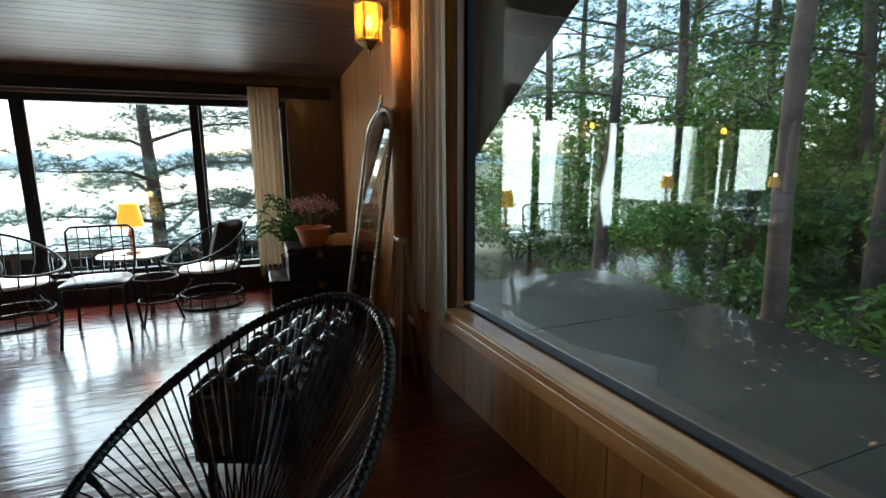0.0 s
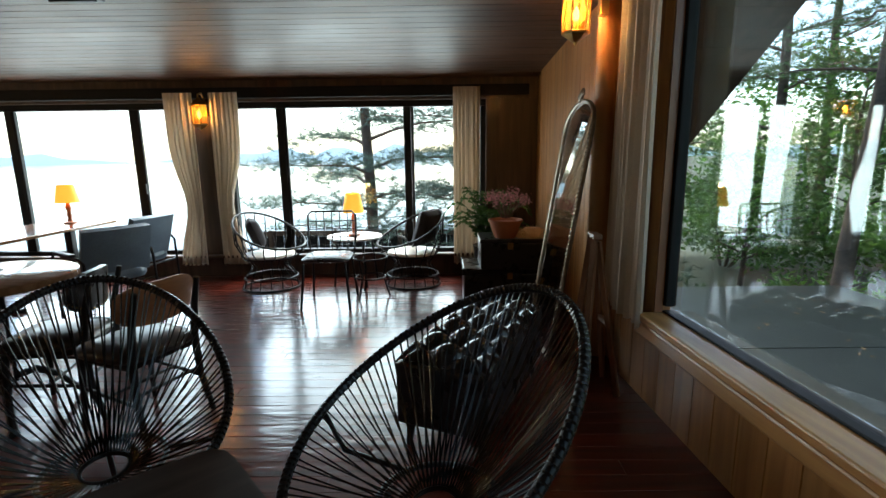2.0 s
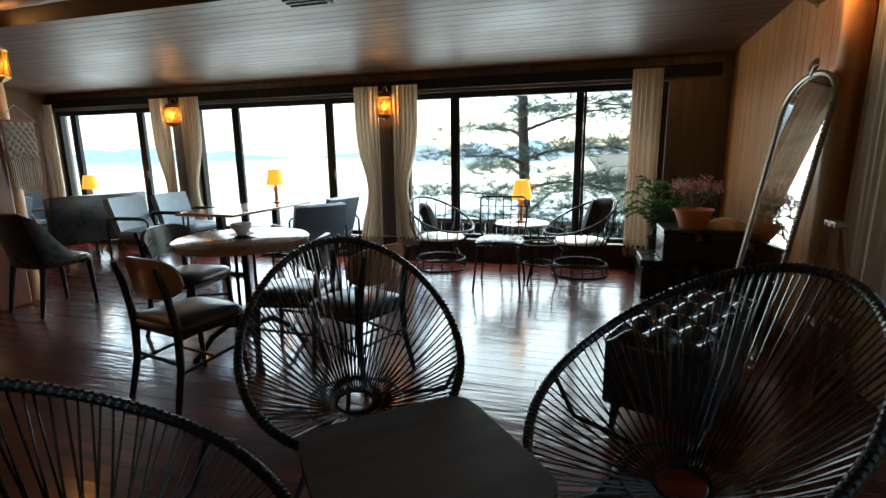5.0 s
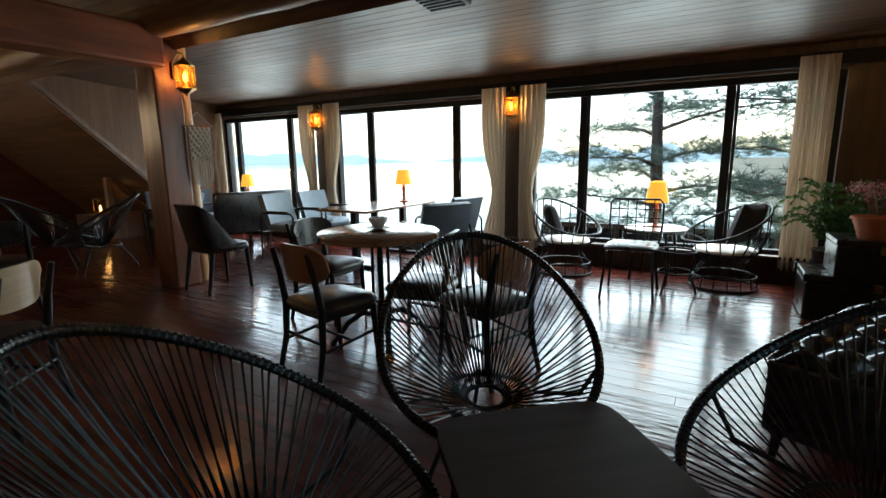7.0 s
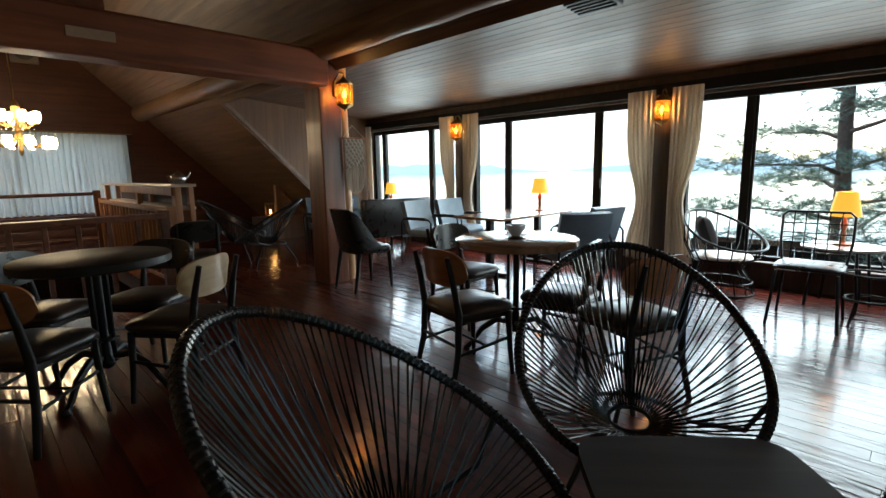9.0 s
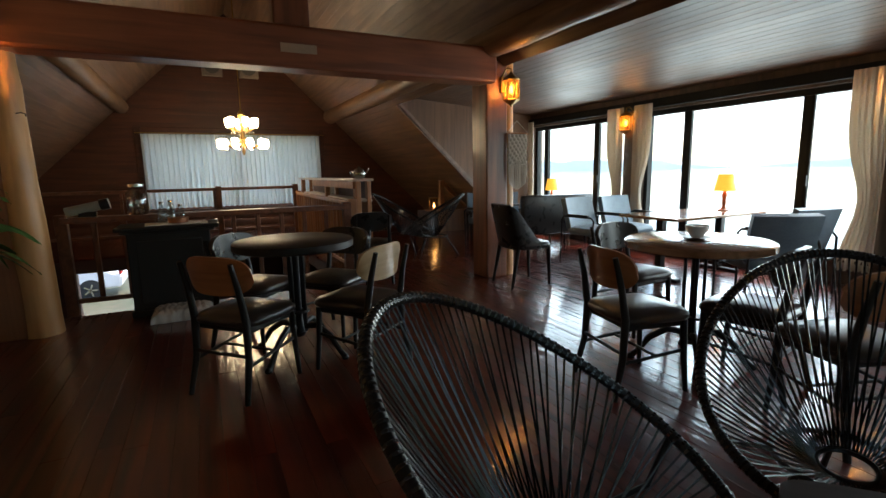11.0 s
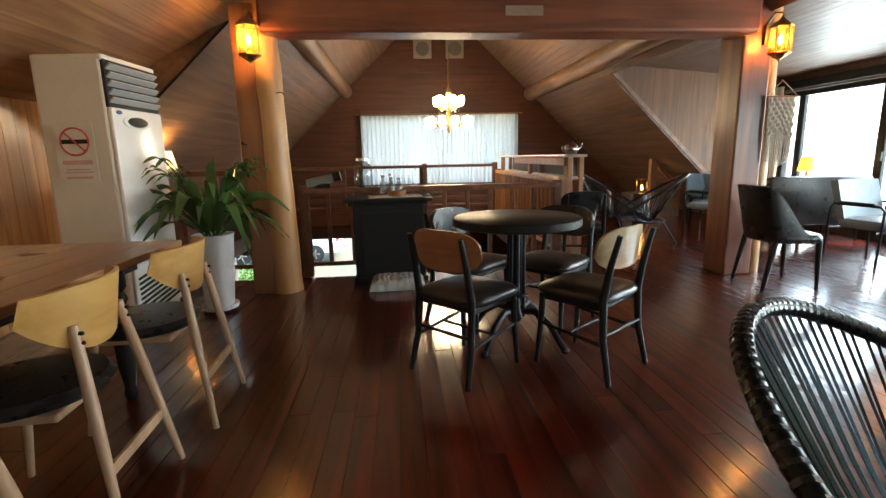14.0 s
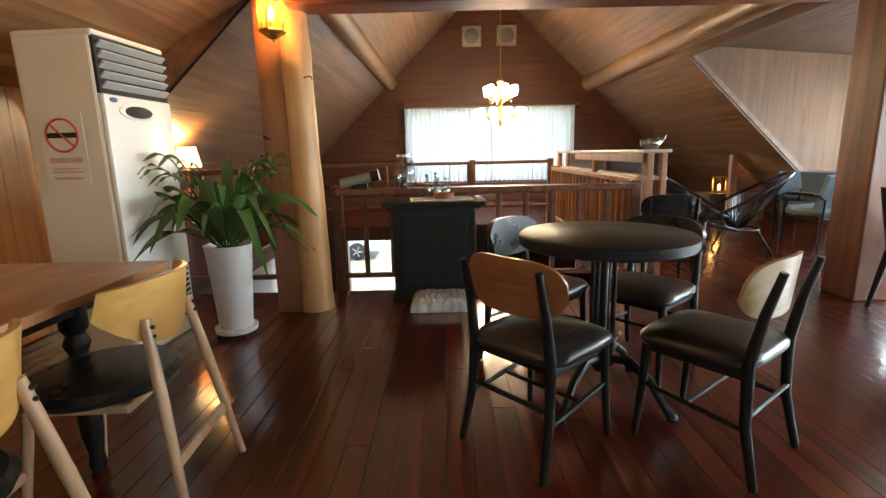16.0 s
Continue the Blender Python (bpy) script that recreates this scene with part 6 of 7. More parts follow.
for k in range(9):
    part("intake_slot", box(B(), (0, 0, 0), (0.5, 0.012, 0.016), Matrix.Translation((0, 0.226, 0.12 + 0.036 * k)) @ pose(0, 0, 0, 0, 8, 0)), DARKGAP, ac)
part("intake_panel", box(B(), (0, 0.213, 0.28), (0.56, 0.02, 0.38), None, 0.01), WHITEGLOSS, ac)

sg = empty("no_smoking_sign", "white paper sign with a red no-smoking ring", "sign", "", "", Matrix.Translation((-4.7, -2.385, 1.235)) @ pose(0, 0, 0, 0, 0, -4) @ Matrix.Diagonal((1, 1.2, 1.15, 1)))
part("sheet", box(B(), (0, 0, 0), (0.003, 0.21, 0.33)), PAPER, sg)
part("ring", tube(B(), [(0.0025, 0.075 * math.cos(a), 0.065 + 0.075 * math.sin(a)) for a in [2 * math.pi * k / 40 for k in range(40)]], 0.0055, 6, True, 1.0), REDINK, sg, "red ring")
part("slash", tube(B(), [(0.0025, -0.052, 0.118), (0.0025, 0.052, 0.012)], 0.005, 6), REDINK, sg)
part("cigarette", box(B(), (0.003, 0.0, 0.065), (0.004, 0.14, 0.024)), BLACKWOOD, sg)
for z, w, h in ((-0.05, 0.16, 0.024), (-0.09, 0.13, 0.008), (-0.105, 0.15, 0.008), (-0.135, 0.14, 0.012)):
    part("line_of_print", box(B(), (0.002, 0, z), (0.002, w, h)), PINKINK, sg)

pl = empty("potted_plant", "strap-leaved green plant in a tall white pot", "pot plant", "", "", pose(-5.12, -1.75, 0))
part("saucer", lathe(B(), [(0.12, 0.03), (0.132, 0.036), (0.138, 0.065), (0.12, 0.06), (0, 0.06)], 28), POTWHITE, pl, "", True)
for k in range(4):
    a = math.pi / 4 + math.pi / 2 * k
    part("caster", lathe(B(), [(0.014, 0), (0.018, 0.015), (0.01, 0.03)], 8, Matrix.Translation((0.12 * math.cos(a), 0.12 * math.sin(a), 0))), BLACKIRON, pl)
part("pot", lathe(B(), [(0.10, 0.06), (0.105, 0.07), (0.145, 0.60), (0.152, 0.62), (0.14, 0.62), (0.13, 0.58), (0, 0.58)], 32), POTWHITE, pl, "", True)
part("soil", lathe(B(), [(0.128, 0.585), (0.08, 0.60), (0, 0.595)], 16), SOIL, pl)
rnd = random.Random(31)
def lance_leaf(base, az, reach, rise, droop, width, twist=0.0):
    """A long pointed leaf on a narrow stalk: it rises, arches over and hangs at its tip."""
    bm = B()
    c, s = math.cos(az), math.sin(az)
    n = 14
    rows = []
    for i in range(n + 1):
        q = i / n
        p = Vector(base) + Vector((c * reach * q, s * reach * q, rise * math.sin(min(q * 1.9, 1.57)) - droop * max(0, q - 0.35) ** 1.7))
        w = width * (0.12 + 0.88 * math.sin(math.pi * min(1, max(0, q - 0.1) / 0.9) ** 0.8)) if q < 0.995 else 0.001
        sd = Vector((-s, c, 0)) * math.cos(twist * q) + Vector((0, 0, 1)) * math.sin(twist * q)
        wave = 0.006 * math.sin(q * 14 + az * 5)
        fold = Vector((0, 0, w * 0.35))
        rows.append([bm.verts.new(p - sd * w + fold + Vector((0, 0, wave))), bm.verts.new(p), bm.verts.new(p + sd * w + fold - Vector((0, 0, wave)))])
    for a, b in zip(rows, rows[1:]):
        for k in range(2):
            bm.faces.new((a[k], a[k + 1], b[k + 1], b[k]))
    return bm
for k in range(40):
    az = k * 2.399 + rnd.uniform(-0.35, 0.35)
    tall = rnd.choice((0.15, 0.3, 0.45, 0.6, 0.8, 1.0))
    reach = rnd.uniform(0.38, 0.58) * (1.25 - 0.6 * tall)
    part("leaf", lance_leaf((0.06 * math.cos(az), 0.06 * math.sin(az), 0.60 + rnd.uniform(0, 0.05)), az, reach, 0.13 + 0.46 * tall, (0.75 - 0.5 * tall) * rnd.uniform(0.5, 1.5), rnd.uniform(0.036, 0.056), rnd.uniform(-1.1, 1.1)), PLANTLEAF, pl, "", True)
for k, (az, reach, rise) in enumerate(((0.9, 0.62, 0.56), (1.25, 0.52, 0.50), (-0.4, 0.52, 0.52), (2.6, 0.60, 0.58), (-2.2, 0.55, 0.54))):
    c, s = math.cos(az), math.sin(az)
    st = part("stalk", tube(B(), [(0.03 * c, 0.03 * s, 0.6), (reach * 0.4 * c, reach * 0.4 * s, 0.6 + rise * 0.75), (reach * 0.75 * c, reach * 0.75 * s, 0.6 + rise)], [0.006, 0.004, 0.003], 6), PLANTLEAF, pl, "thin arching stalk", True)
    for q in range(4):
        f = 0.5 + 0.085 * q
        part("leaf", lance_leaf((reach * f * c, reach * f * s, 0.6 + rise * min(1, 0.62 + 0.5 * f)), az + (0.8 if q % 2 else -0.8) * (q < 3), 0.15, 0.03, 0.12, 0.016, 0.6), PLANTLEAF, st, "", True)

# ---- stair opening: cabinet, rails, desk ----
cb = empty("black_cabinet", "black serving cabinet with a projecting top", "cabinet", "", "", pose(-6.0, -0.42, 0) @ Matrix.Diagonal((1, 1, 0.895, 1)))
part("body", box(B(), (0, 0, 0.42), (0.36, 0.66, 0.84), None, 0.01), BLACKWOOD, cb)
part("plinth", box(B(), (0, 0, 0.03), (0.40, 0.70, 0.06), None, 0.008), BLACKWOOD, cb)
part("cornice", box(B(), (0, 0, 0.84), (0.42, 0.74, 0.03), None, 0.008), BLACKWOOD, cb)
part("top", box(B(), (0, 0, 0.875), (0.48, 0.82, 0.04), None, 0.01), BLACKWOOD, cb)
part("panel", box(B(), (0.182, 0, 0.44), (0.012, 0.52, 0.62), None, 0.004), BLACKWOOD, cb)
pp = tagged(part("menu_paper", box(B(), (0, 0, 0), (0.26, 0.5, 0.008), pose(0, 0, 0, 0, 0, 5)), PAPER), "loose menu papers on the black cabinet", "paper")
pp.location = (-5.96, -0.36, 0.806)
jar = empty("glass_jar", "large clear glass drink jar with a tap", "jar", "", "", pose(-6.19, -0.67, 0.886))
part("glass", lathe(B(), [(0.075, 0), (0.09, 0.02), (0.09, 0.2), (0.06, 0.24), (0.06, 0.26)], 24), CLEARGLASS, jar, "", True)
part("lid", lathe(B(), [(0.066, 0.258), (0.066, 0.28), (0.02, 0.285), (0, 0.285)], 20), STEEL, jar, "", True)
part("tap", tube(B(), [(0.085, 0, 0.04), (0.12, 0, 0.04), (0.125, 0, 0.015)], 0.009, 8), STEEL, jar)
for k, (dx, dy, h) in enumerate(((0.02, -0.05, 0.19), (0.05, 0.03, 0.17), (-0.05, 0.02, 0.2), (-0.02, 0.1, 0.16))):
    b = empty("glass_bottle", "clear glass water bottle on the cabinet", "bottle", "bottles on the cabinet", "", pose(-6.02 + dx, -0.42 + dy, 0.802))
    part("glass", lathe(B(), [(0.03, 0), (0.036, 0.01), (0.036, h * 0.6), (0.016, h * 0.8), (0.016, h)], 16), CLEARGLASS, b, "", True)
    part("cap", lathe(B(), [(0.019, h - 0.01), (0.019, h + 0.012), (0, h + 0.012)], 12), STEEL, b)
br = tagged(part("wicker_tray", lathe(B(), [(0.06, 0), (0.08, 0.005), (0.085, 0.05), (0.075, 0.05), (0.07, 0.012), (0, 0.012)], 20), PLY, None, "", True), "small brown wicker tray on the cabinet", "tray")
br.location = (-5.9, -0.34, 0.811)
bm = B()
def heap(u, v):
    x, y = (u - 0.5) * 0.34, (v - 0.5) * 0.50
    e = max(0, (1 - abs(2 * u - 1) ** 6) * (1 - abs(2 * v - 1) ** 6))
    fold = 0.010 * abs(math.sin(y * 62 + 3 * noise.noise(Vector((x * 9, y * 9, 5))))) + 0.010 * abs(noise.noise(Vector((x * 45, y * 70, 1))))
    return (x + 0.012 * noise.noise(Vector((x * 20, y * 20, 8))), y, 0.004 + 0.095 * e ** 0.35 + (0.010 * noise.noise(Vector((x * 12, y * 14, 3))) + fold) * e)
sheet(bm, heap, 50, 70)
pk = tagged(part("plastic_package", bm, plain("clear_wrap", (0.56, 0.58, 0.57), (0.36, 0.38, 0.38), rough=0.12, relief=0.3, scale=25), None, "", True), "white bundle wrapped in clear plastic on the floor", "package")
pk.location = (-5.64, -0.36, 0.0)


def rail_run(a, b, height, label, gap=0.24, low=0.12, posts=True, mat=None, wide=0.07, newels=()):
    a, b = Vector(a), Vector(b)
    mat = mat or RAILWOOD
    t = empty("stair_railing", label, "railing", "stair railings", "", Matrix.Translation(a))
    d = b - a
    m = Matrix.Rotation(math.atan2(d.y, d.x), 4, "Z")
    ln = d.length
    part("top_rail", box(B(), (ln / 2, 0, height), (ln, wide, 0.05), m, 0.008), mat, t)
    part("bottom_rail", box(B(), (ln / 2, 0, low), (ln, 0.045, 0.04), m, 0.006), mat, t)
    n = max(2, round(ln / gap))
    for k in range(1, n):
        part("baluster", box(B(), (ln * k / n, 0, (height + low) / 2), (0.04, 0.04, height - low - 0.05), m, 0.004), mat, t)
    if posts:
        for x in (0, ln, *newels):
            part("newel", box(B(), (x, 0, height / 2 + 0.02), (0.09, 0.09, height + 0.06), m, 0.008), mat, t)
    return t


rail_run((-6.2, -1.26, 0), (-6.2, 1.3, 0), 0.86, "red-brown timber railing along the stair opening", wide=0.17)
rail_run((-6.2, -2.75, 0), (-6.2, -1.75, 0), 1.05, "red-brown timber railing under the steep roof", 0.3)
rail_run((-9.95, -2.6, 0), (-9.95, 1.38, 0), 1.0, "red-brown timber railing on the far side of the stair", 1.2, 0.3, newels=(2.72,))
rail_run((-6.42, 1.43, 0), (-9.9, 1.43, 0), 0.88, "pine slatted railing beside the stair opening", 0.17, mat=FRETWOOD)
sh = tagged(part("lamp_shelf", box(B(), (0, 0, 0.42), (0.36, 0.36, 0.84), None, 0.01), REDPOST), "red-brown box stand with a lamp on it", "stand")
sh.location = (-6.6, -2.72, 0.0)
wd = empty("counter_desk", "pine service counter with a pale top behind the stair railing", "counter", "", "", pose(-8.15, 1.57, 0))
part("top", box(B(), (0, 0, 1.145), (3.5, 0.25, 0.03), None, 0.008), plain("pale_counter_top", (0.55, 0.47, 0.38), rough=0.3), wd)
part("fascia", box(B(), (0.55, -0.10, 1.085), (2.3, 0.025, 0.085), None, 0.005), FRETWOOD, wd)
part("shelf", box(B(), (0, 0.03, 0.90), (3.4, 0.18, 0.028), None, 0.006), plain("pale_shelf", (0.6, 0.52, 0.43), rough=0.3), wd)
for x in (-1.7, 0.15, 1.68):
    part("post", box(B(), (x, -0.06, 0.565), (0.09 if x < 1 else 0.13, 0.06, 1.128), None, 0.006), FRETWOOD, wd)
    part("rear_post", box(B(), (x, 0.075, 0.565), (0.08, 0.05, 1.128), None, 0.006), FRETWOOD, wd)
for k in range(21):
    part("board", box(B(), (-1.6 + 0.16 * k, 0.062, 0.44), (0.152, 0.02, 0.88), None, 0.003), FRETWOOD, wd)
part("back_panel", box(B(), (0, 0.112, 1.02), (3.3, 0.015, 0.2)), DARKWALL, wd)
tp = empty("metal_teapot", "shiny metal teapot on the service counter", "teapot", "", "", pose(-6.52, 1.56, 1.161))
part("body", lathe(B(), [(0.045, 0), (0.07, 0.03), (0.075, 0.07), (0.05, 0.11), (0.02, 0.125), (0.012, 0.14), (0, 0.15)], 20), STEEL, tp, "", True)
part("spout", tube(B(), [(0, 0.06, 0.05), (0, 0.1, 0.08), (0, 0.12, 0.12)], [0.016, 0.011, 0.008], 8), STEEL, tp, "", True)
part("handle", tube(B(), [(0, -0.06, 0.1), (0, -0.11, 0.08), (0, -0.1, 0.03), (0, -0.065, 0.03)], 0.007, 8), STEEL, tp, "", True)
tl = empty("brass_telescope", "grey-green telescope tube resting on the stair rail", "telescope", "", "", pose(-6.2, -1.02, 0.885))
part("tube", tube(B(), [(0, -0.20, 0.045), (0, 0.06, 0.10)], 0.042, 16), plain("green_grey_tube", (0.24, 0.26, 0.22), rough=0.4), tl, "", True)
part("cap", tube(B(), [(0, 0.06, 0.10), (0, 0.13, 0.115)], 0.05, 16), BLACKIRON, tl, "black end cap", True)
part("cradle", box(B(), (0, -0.04, 0.02), (0.05, 0.14, 0.05), None, 0.006), BLACKIRON, tl)

# dark post: macrame hanging
mc = empty("macrame_hanging", "cream macrame hanging on a stick with long fringe", "wall hanging", "", "", pose(POST_X + 0.20, POST_N + 0.24, 1.05))
part("stick", tube(B(), [(0, -0.13, 0.58), (0, 0.17, 0.58)], 0.009, 8), PLY, mc)
part("woven_panel", sheet(B(), lambda u, v: (0.012 * math.sin(u * 30) * math.sin(v * 26), -0.11 + 0.25 * u, 0.57 - (0.36 + 0.07 * abs(2 * u - 1) - 0.07) * v), 40, 30, 0.008), MACRAME, mc, "knotted cord panel", True)
for k in range(16):
    y = -0.105 + 0.0157 * k
    part("fringe", tube(B(), [(0.0, y, 0.28), (0.008 * math.sin(k), y + 0.003 * math.cos(k * 2), 0.12), (0.004, y * 0.9, 0.02 - 0.06 * math.sin(math.pi * k / 15))], [0.007, 0.006, 0.004], 5), MACRAME, mc)
part("cord", tube(B(), [(0, -0.12, 0.585), (-0.02, 0.02, 0.72), (0, 0.16, 0.585)], 0.003, 5), MACRAME, mc)

# far corner: fire lantern, gable frame, blue sofa
fl = empty("floor_lantern", "lit amber lantern standing in the far corner", "lantern", "", "", pose(-10.1, 4.22, 0.42))
part("base", box(B(), (0, 0, 0.015), (0.16, 0.16, 0.03), None, 0.004), BRASS, fl)
part("cap", box(B(), (0, 0, 0.25), (0.17, 0.17, 0.03), None, 0.004), BRASS, fl)
for sx in (-1, 1):
    for sy in (-1, 1):
        part("bar", box(B(), (0.07 * sx, 0.07 * sy, 0.13), (0.012, 0.012, 0.22)), BRASS, fl)
part("bulb", lathe(B(), [(0.012, 0.05), (0.022, 0.08), (0.014, 0.12), (0, 0.15)], 12), glow("dim_flame_bulb", (1.0, 0.45, 0.10), 3.0), fl, "glowing bulb", True)
bulb("floor_lantern_light", (-10.1, 4.22, 0.58), 0.15)
cbx = tagged(part("corner_chest", box(B(), (0, 0, 0.21), (0.5, 0.5, 0.42), None, 0.01), DARKWALL), "dark wooden chest in the far corner", "chest")
cbx.location = (-10.12, 4.2, 0)
gf = empty("gable_frame", "brown timber triangular frame against the steep roof", "frame", "", "", pose(-9.75, 4.22, 0))
part("upright", box(B(), (0, 0, 0.52), (0.1, 0.1, 1.04), None, 0.008), FRETWOOD, gf)
part("brace", tube(B(), [(0, 0.0, 1.02), (0, 0.55, 0.5)], 0.04, 6), FRETWOOD, gf)
part("board", box(B(), (0.0, 0.30, 0.22), (0.03, 0.5, 0.44)), FRETWOOD, gf)
bs = empty("blue_sofa", "blue-grey buttoned leather sofa on dark legs", "sofa", "", "", facing(-8.35, 4.62, 0.9, -0.35))
part("seat", box(B(), (0, 0.05, 0.36), (0.95, 0.5, 0.14), None, 0.04), BLUELEATHER, bs, "", True)
part("backrest", sheet(B(), lambda u, v: (0.48 * (2 * u - 1), -0.22 - 0.08 * v - 0.02 * abs(math.sin(u * 9.42)) * math.sin(v * 3.14), 0.43 + 0.38 * v), 40, 12, 0.09), BLUELEATHER, bs, "buttoned back", True)
for sx in (-1, 1):
    part("arm", box(B(), (0.5 * sx, 0.02, 0.5), (0.05, 0.5, 0.05), None, 0.012), BLACKWOOD, bs)
    part("leg", box(B(), (0.48 * sx, 0.24, 0.25), (0.04, 0.04, 0.5)), BLACKWOOD, bs)
    part("leg", box(B(), (0.48 * sx, -0.2, 0.25), (0.04, 0.04, 0.5)), BLACKWOOD, bs)

# gable vents, beam label, ceiling device, cable
for y in (0.28, 1.0):
    v = empty("wall_speaker", "square grey wall speaker high on the gable", "speaker", "gable speakers", "", pose(WALL_W + 0.06, y, 3.5))
    part("case", box(B(), (0, 0, 0), (0.1, 0.40, 0.40), None, 0.015), plain("grey_case", (0.25, 0.2, 0.17), rough=0.5), v)
    part("grille", lathe(B(), [(0.15, 0.0), (0.15, 0.01), (0.05, 0.02), (0, 0.02)], 24, Matrix.Translation((0.05, 0, 0)) @ pose(0, 0, 0, 0, 90, 0)), plain("grille_grey", (0.12, 0.11, 0.10), rough=0.6, scale=120, relief=0.8), v)
tg = tagged(part("beam_label", box(B(), (0, 0, 0), (0.006, 0.31, 0.075)), plain("tan_card", (0.34, 0.23, 0.15), rough=0.6, relief=0.05)), "small tan card label on the tie beam", "label")
tg.location = (POST_X + 0.274, 0.745, 2.31)
cd = empty("ceiling_unit", "dark square air unit set in the board ceiling", "ceiling unit", "", "", pose(-2.72, 3.25, 2.435, -5.2, 0, 0))
part("panel", box(B(), (0, 0, 0), (0.36, 0.36, 0.05), None, 0.01), plain("dark_grille", (0.07, 0.06, 0.055), rough=0.5), cd)
for k in range(6):
    part("slat", box(B(), (0, -0.13 + 0.052 * k, -0.03), (0.3, 0.02, 0.012)), BLACKFRAME, cd)
part("sprinkler", tube(B(), [(0.1, -0.42, 0.03), (0.1, -0.42, -0.05)], 0.012, 8), STEEL, cd)
hk = tagged(part("post_hook", tube(B(), [(-5.58, -1.30, 1.71), (-5.545, -1.26, 1.712), (-5.535, -1.235, 1.705), (-5.537, -1.232, 1.685)], 0.004, 6), BLACKIRON), "small bent iron hook in the log post", "hook")
pg = tagged(part("coat_peg", tube(B(), [(-5.57, -1.575, 1.297), (-5.52, -1.577, 1.30), (-5.49, -1.58, 1.305)], [0.012, 0.010, 0.014], 10), BLACKIRON), "stubby black peg on the squared post", "peg")
cbl = tube(B(), [(CHEEK_S + 0.02, SOUTH_IN - 0.02, roof_z(SOUTH_IN) - 0.03), (CHEEK_S + 0.02, -2.2, roof_z(-2.2) - 0.0), (CHEEK_S + 0.02, -2.95, roof_z(-2.95) + 0.01)], 0.009, 6)
tagged(part("roof_cable", cbl, BLACKIRON), "black cable running down the roof slope", "cable")

# ---- boards of the walls and the floor ----


def plank(parent, c, s, mat, name="plank", m=None):
    """One board; boards of one size share their mesh."""
    key = (tuple(round(v, 4) for v in s), mat.name)
    if key not in PLANKS:
        bm = B()
        x, y, z = (v / 2 for v in s)
        e = min(0.0012, min(s) * 0.2)
        box(bm, (0, 0, 0), s)
        top = [ed for ed in bm.edges if ed.calc_length() > min(s) * 1.01]
        bmesh.ops.bevel(bm, geom=top, offset=e, segments=1, affect="EDGES")
        me = bpy.data.meshes.new(name)
        bm.to_mesh(me)
        bm.free()
        me.materials.append(mat)
        PLANKS[key] = me
    ob = new(name, PLANKS[key])
    ob.parent = parent
    ob.matrix_basis = Matrix.Translation(c) @ (m or Matrix())
    return ob


PLANKS = {}
# panelling below the wide window and on the pine wall
n = 27
for k in range(n):
    w = (WIN_Y1 + 0.35 - WIN_Y0) / n
    plank(wall_e, (WALL_E - 0.009, WIN_Y0 + w * (k + 0.5), 0.205), (0.018, w - 0.004, 0.41), PINE, "panel_board")
for k in range(22):
    w = 0.12
    plank(wall_ne, (WALL_E - 0.009, 2.9 + w * (k + 0.5), 1.22), (0.018, w - 0.004, 2.42), PINE, "wall_board")
for k in range(50):
    w = 0.13
    plank(wall_s, (CHEEK_S + 0.1 + w * (k + 0.5), WALL_S + 0.009, 0.86), (w - 0.004, 0.018, 1.70), PINE, "wall_board")
# gable logs
h = 0.17
for k in range(29):
    z = -0.25 + h * (k + 0.5)
    half = (RIDGE_Z - z - 0.09) / PITCH
    ya, yb = max(-4.2, RIDGE_Y - half), min(5.6, RIDGE_Y + half)
    spans = [(ya, GW[0] - 0.13), (GW[1] + 0.13, yb)] if GW[2] - 0.12 < z < GW[3] + 0.16 else [(ya, yb)]
    for a, b in spans:
        if b - a > 0.2:
            bm = tube(B(), [(0, 0, 0), (0, (b - a) / 2, 0), (0, b - a, 0)], [h * 0.53] * 3, 14)
            bmesh.ops.scale(bm, vec=(0.16 if z < GW[2] else 0.06, 1, 1), verts=bm.verts)
            lg = part("log", bm, REDLOG, wall_w, "", True)
            lg.location = (WALL_W - 0.004, a, z)
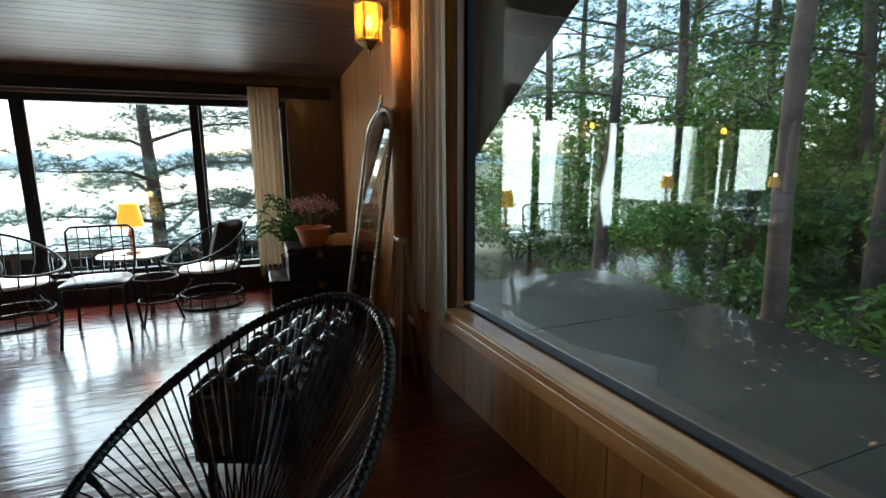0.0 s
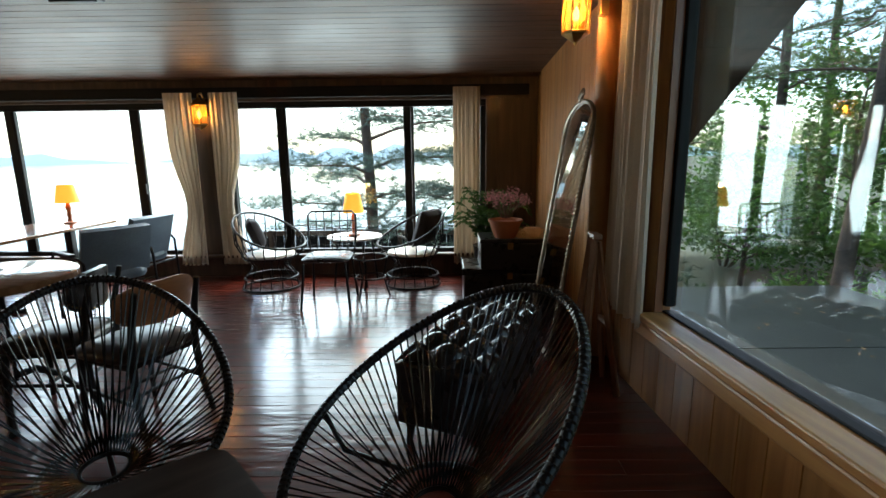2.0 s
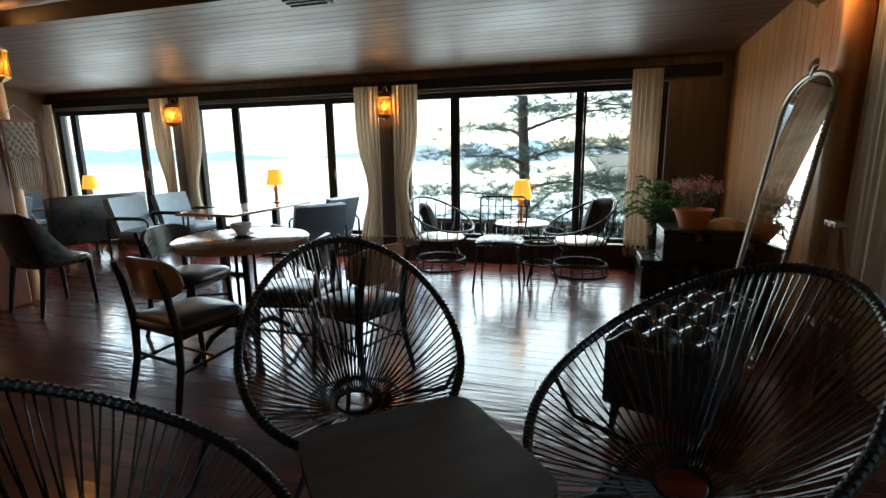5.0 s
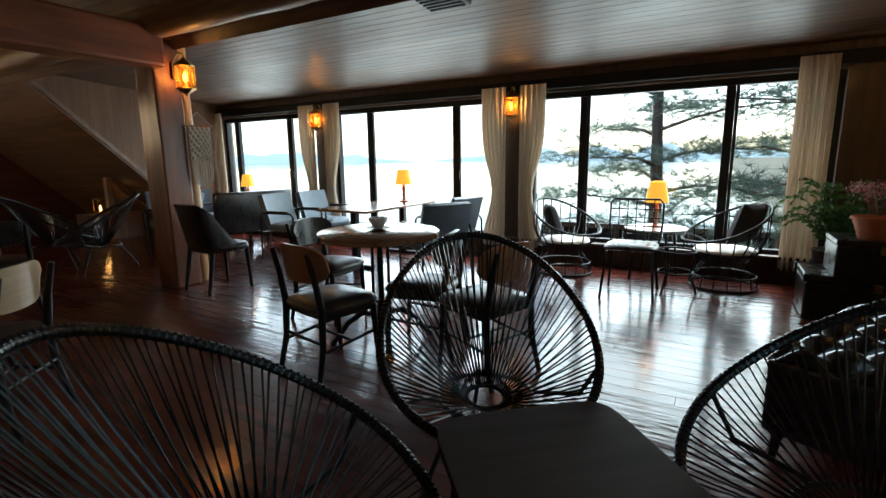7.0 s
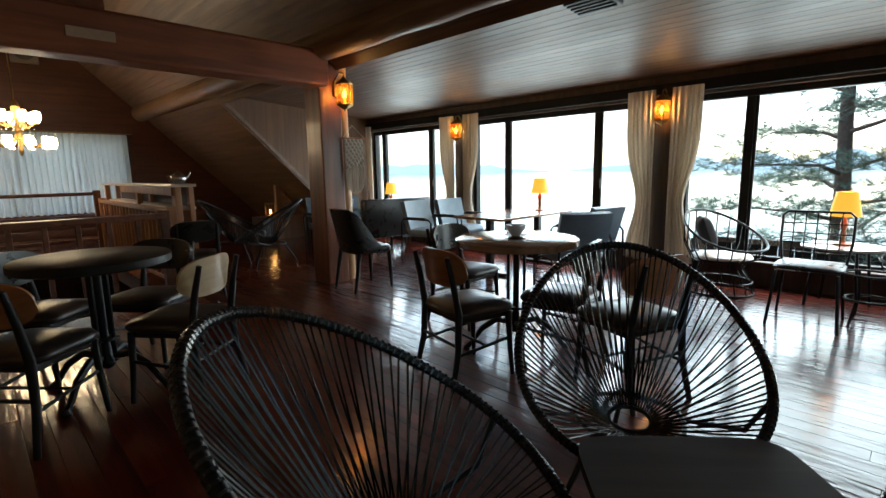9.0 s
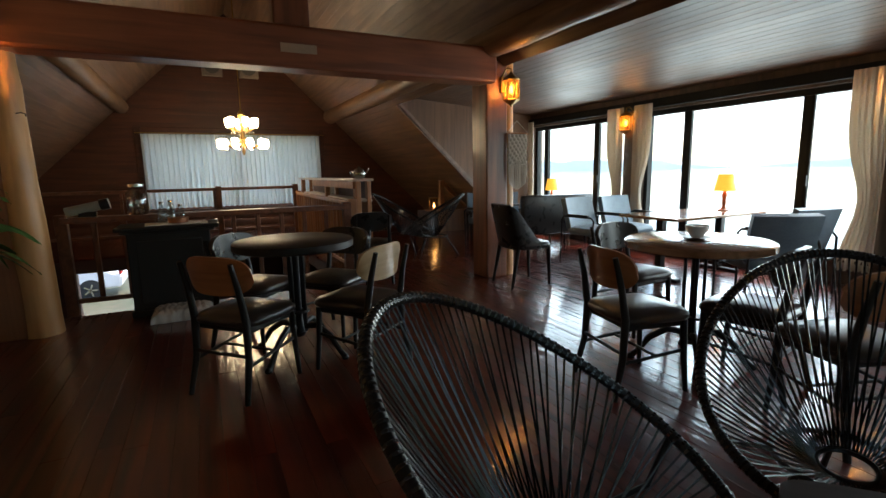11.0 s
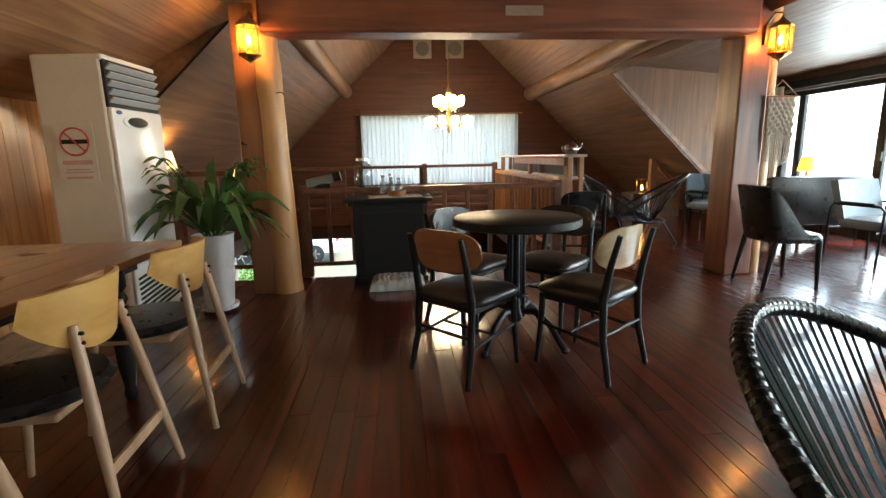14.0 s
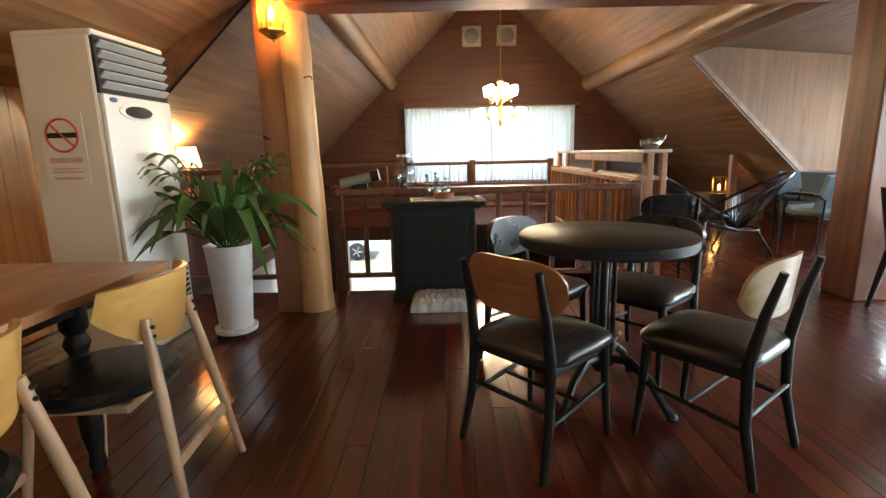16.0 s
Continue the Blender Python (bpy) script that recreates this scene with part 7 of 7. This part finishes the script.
# floor boards along the room
W = 0.105
rows = int((WALL_N + 4.2) / W)
near, rest, seen = [], [], 0
rnd = random.Random(77)
for r in range(rows):
    y = WALL_N - W * (r + 0.5)
    end = round(gable_x(y) + 0.01, 2)
    x = round(end - rnd.uniform(0.2, 1.8), 2)
    a = end
    while a > WALL_W:
        b = max(WALL_W, a - rnd.choice((1.4, 1.8, 2.2, 2.6)) if a < end else x)
        segs = [(b, a)]
        if HOLE[2] < y < HOLE[3]:
            segs = [(max(b, HOLE[1]), a), (b, min(a, HOLE[0]))]
        for p, q in segs:
            if q - p > 0.05:
                (near if (-5.6 < (p + q) / 2 < 0.3 and -1.3 < y < 5.2) else rest).append((p, q, y))
        a = b
near.sort(key=lambda s: abs((s[0] + s[1]) / 2 + 2.6) * 0.6 + abs(s[2] - 1.4))
for p, q, y in near[:300]:
    plank(floor, ((p + q) / 2, y, -0.013), (round(q - p, 2) - 0.001, W - 0.0008, 0.026), FLOORWOOD, "floor_board", pose(0, 0, 0, rnd.uniform(-0.4, 0.4), rnd.uniform(-0.03, 0.03), 0))
vs, fs = [], []
for p, q, y in near[300:] + rest:
    i = len(vs)
    x0, x1, y0, y1, e = p + 0.0005, q - 0.0005, y - W / 2 + 0.0004, y + W / 2 - 0.0004, 0.0012
    k1, k2 = rnd.uniform(-0.0003, 0.0003), rnd.uniform(-0.0003, 0.0003)
    vs += [(x0, y0, -0.03), (x1, y0, -0.03), (x1, y1, -0.03), (x0, y1, -0.03), (x0 + e, y0 + e, k1), (x1 - e, y0 + e, k1), (x1 - e, y1 - e, k2), (x0 + e, y1 - e, k2)]
    fs += [(i + 4, i + 5, i + 6, i + 7), (i, i + 1, i + 5, i + 4), (i + 1, i + 2, i + 6, i + 5), (i + 2, i + 3, i + 7, i + 6), (i + 3, i, i + 4, i + 7)]
me = bpy.data.meshes.new("floor_boards_rest")
me.from_pydata(vs, [], fs)
me.materials.append(FLOORWOOD)
ob = new("floor_boards_rest", me)
ob.parent = floor
tagged(ob, kind="stuff")
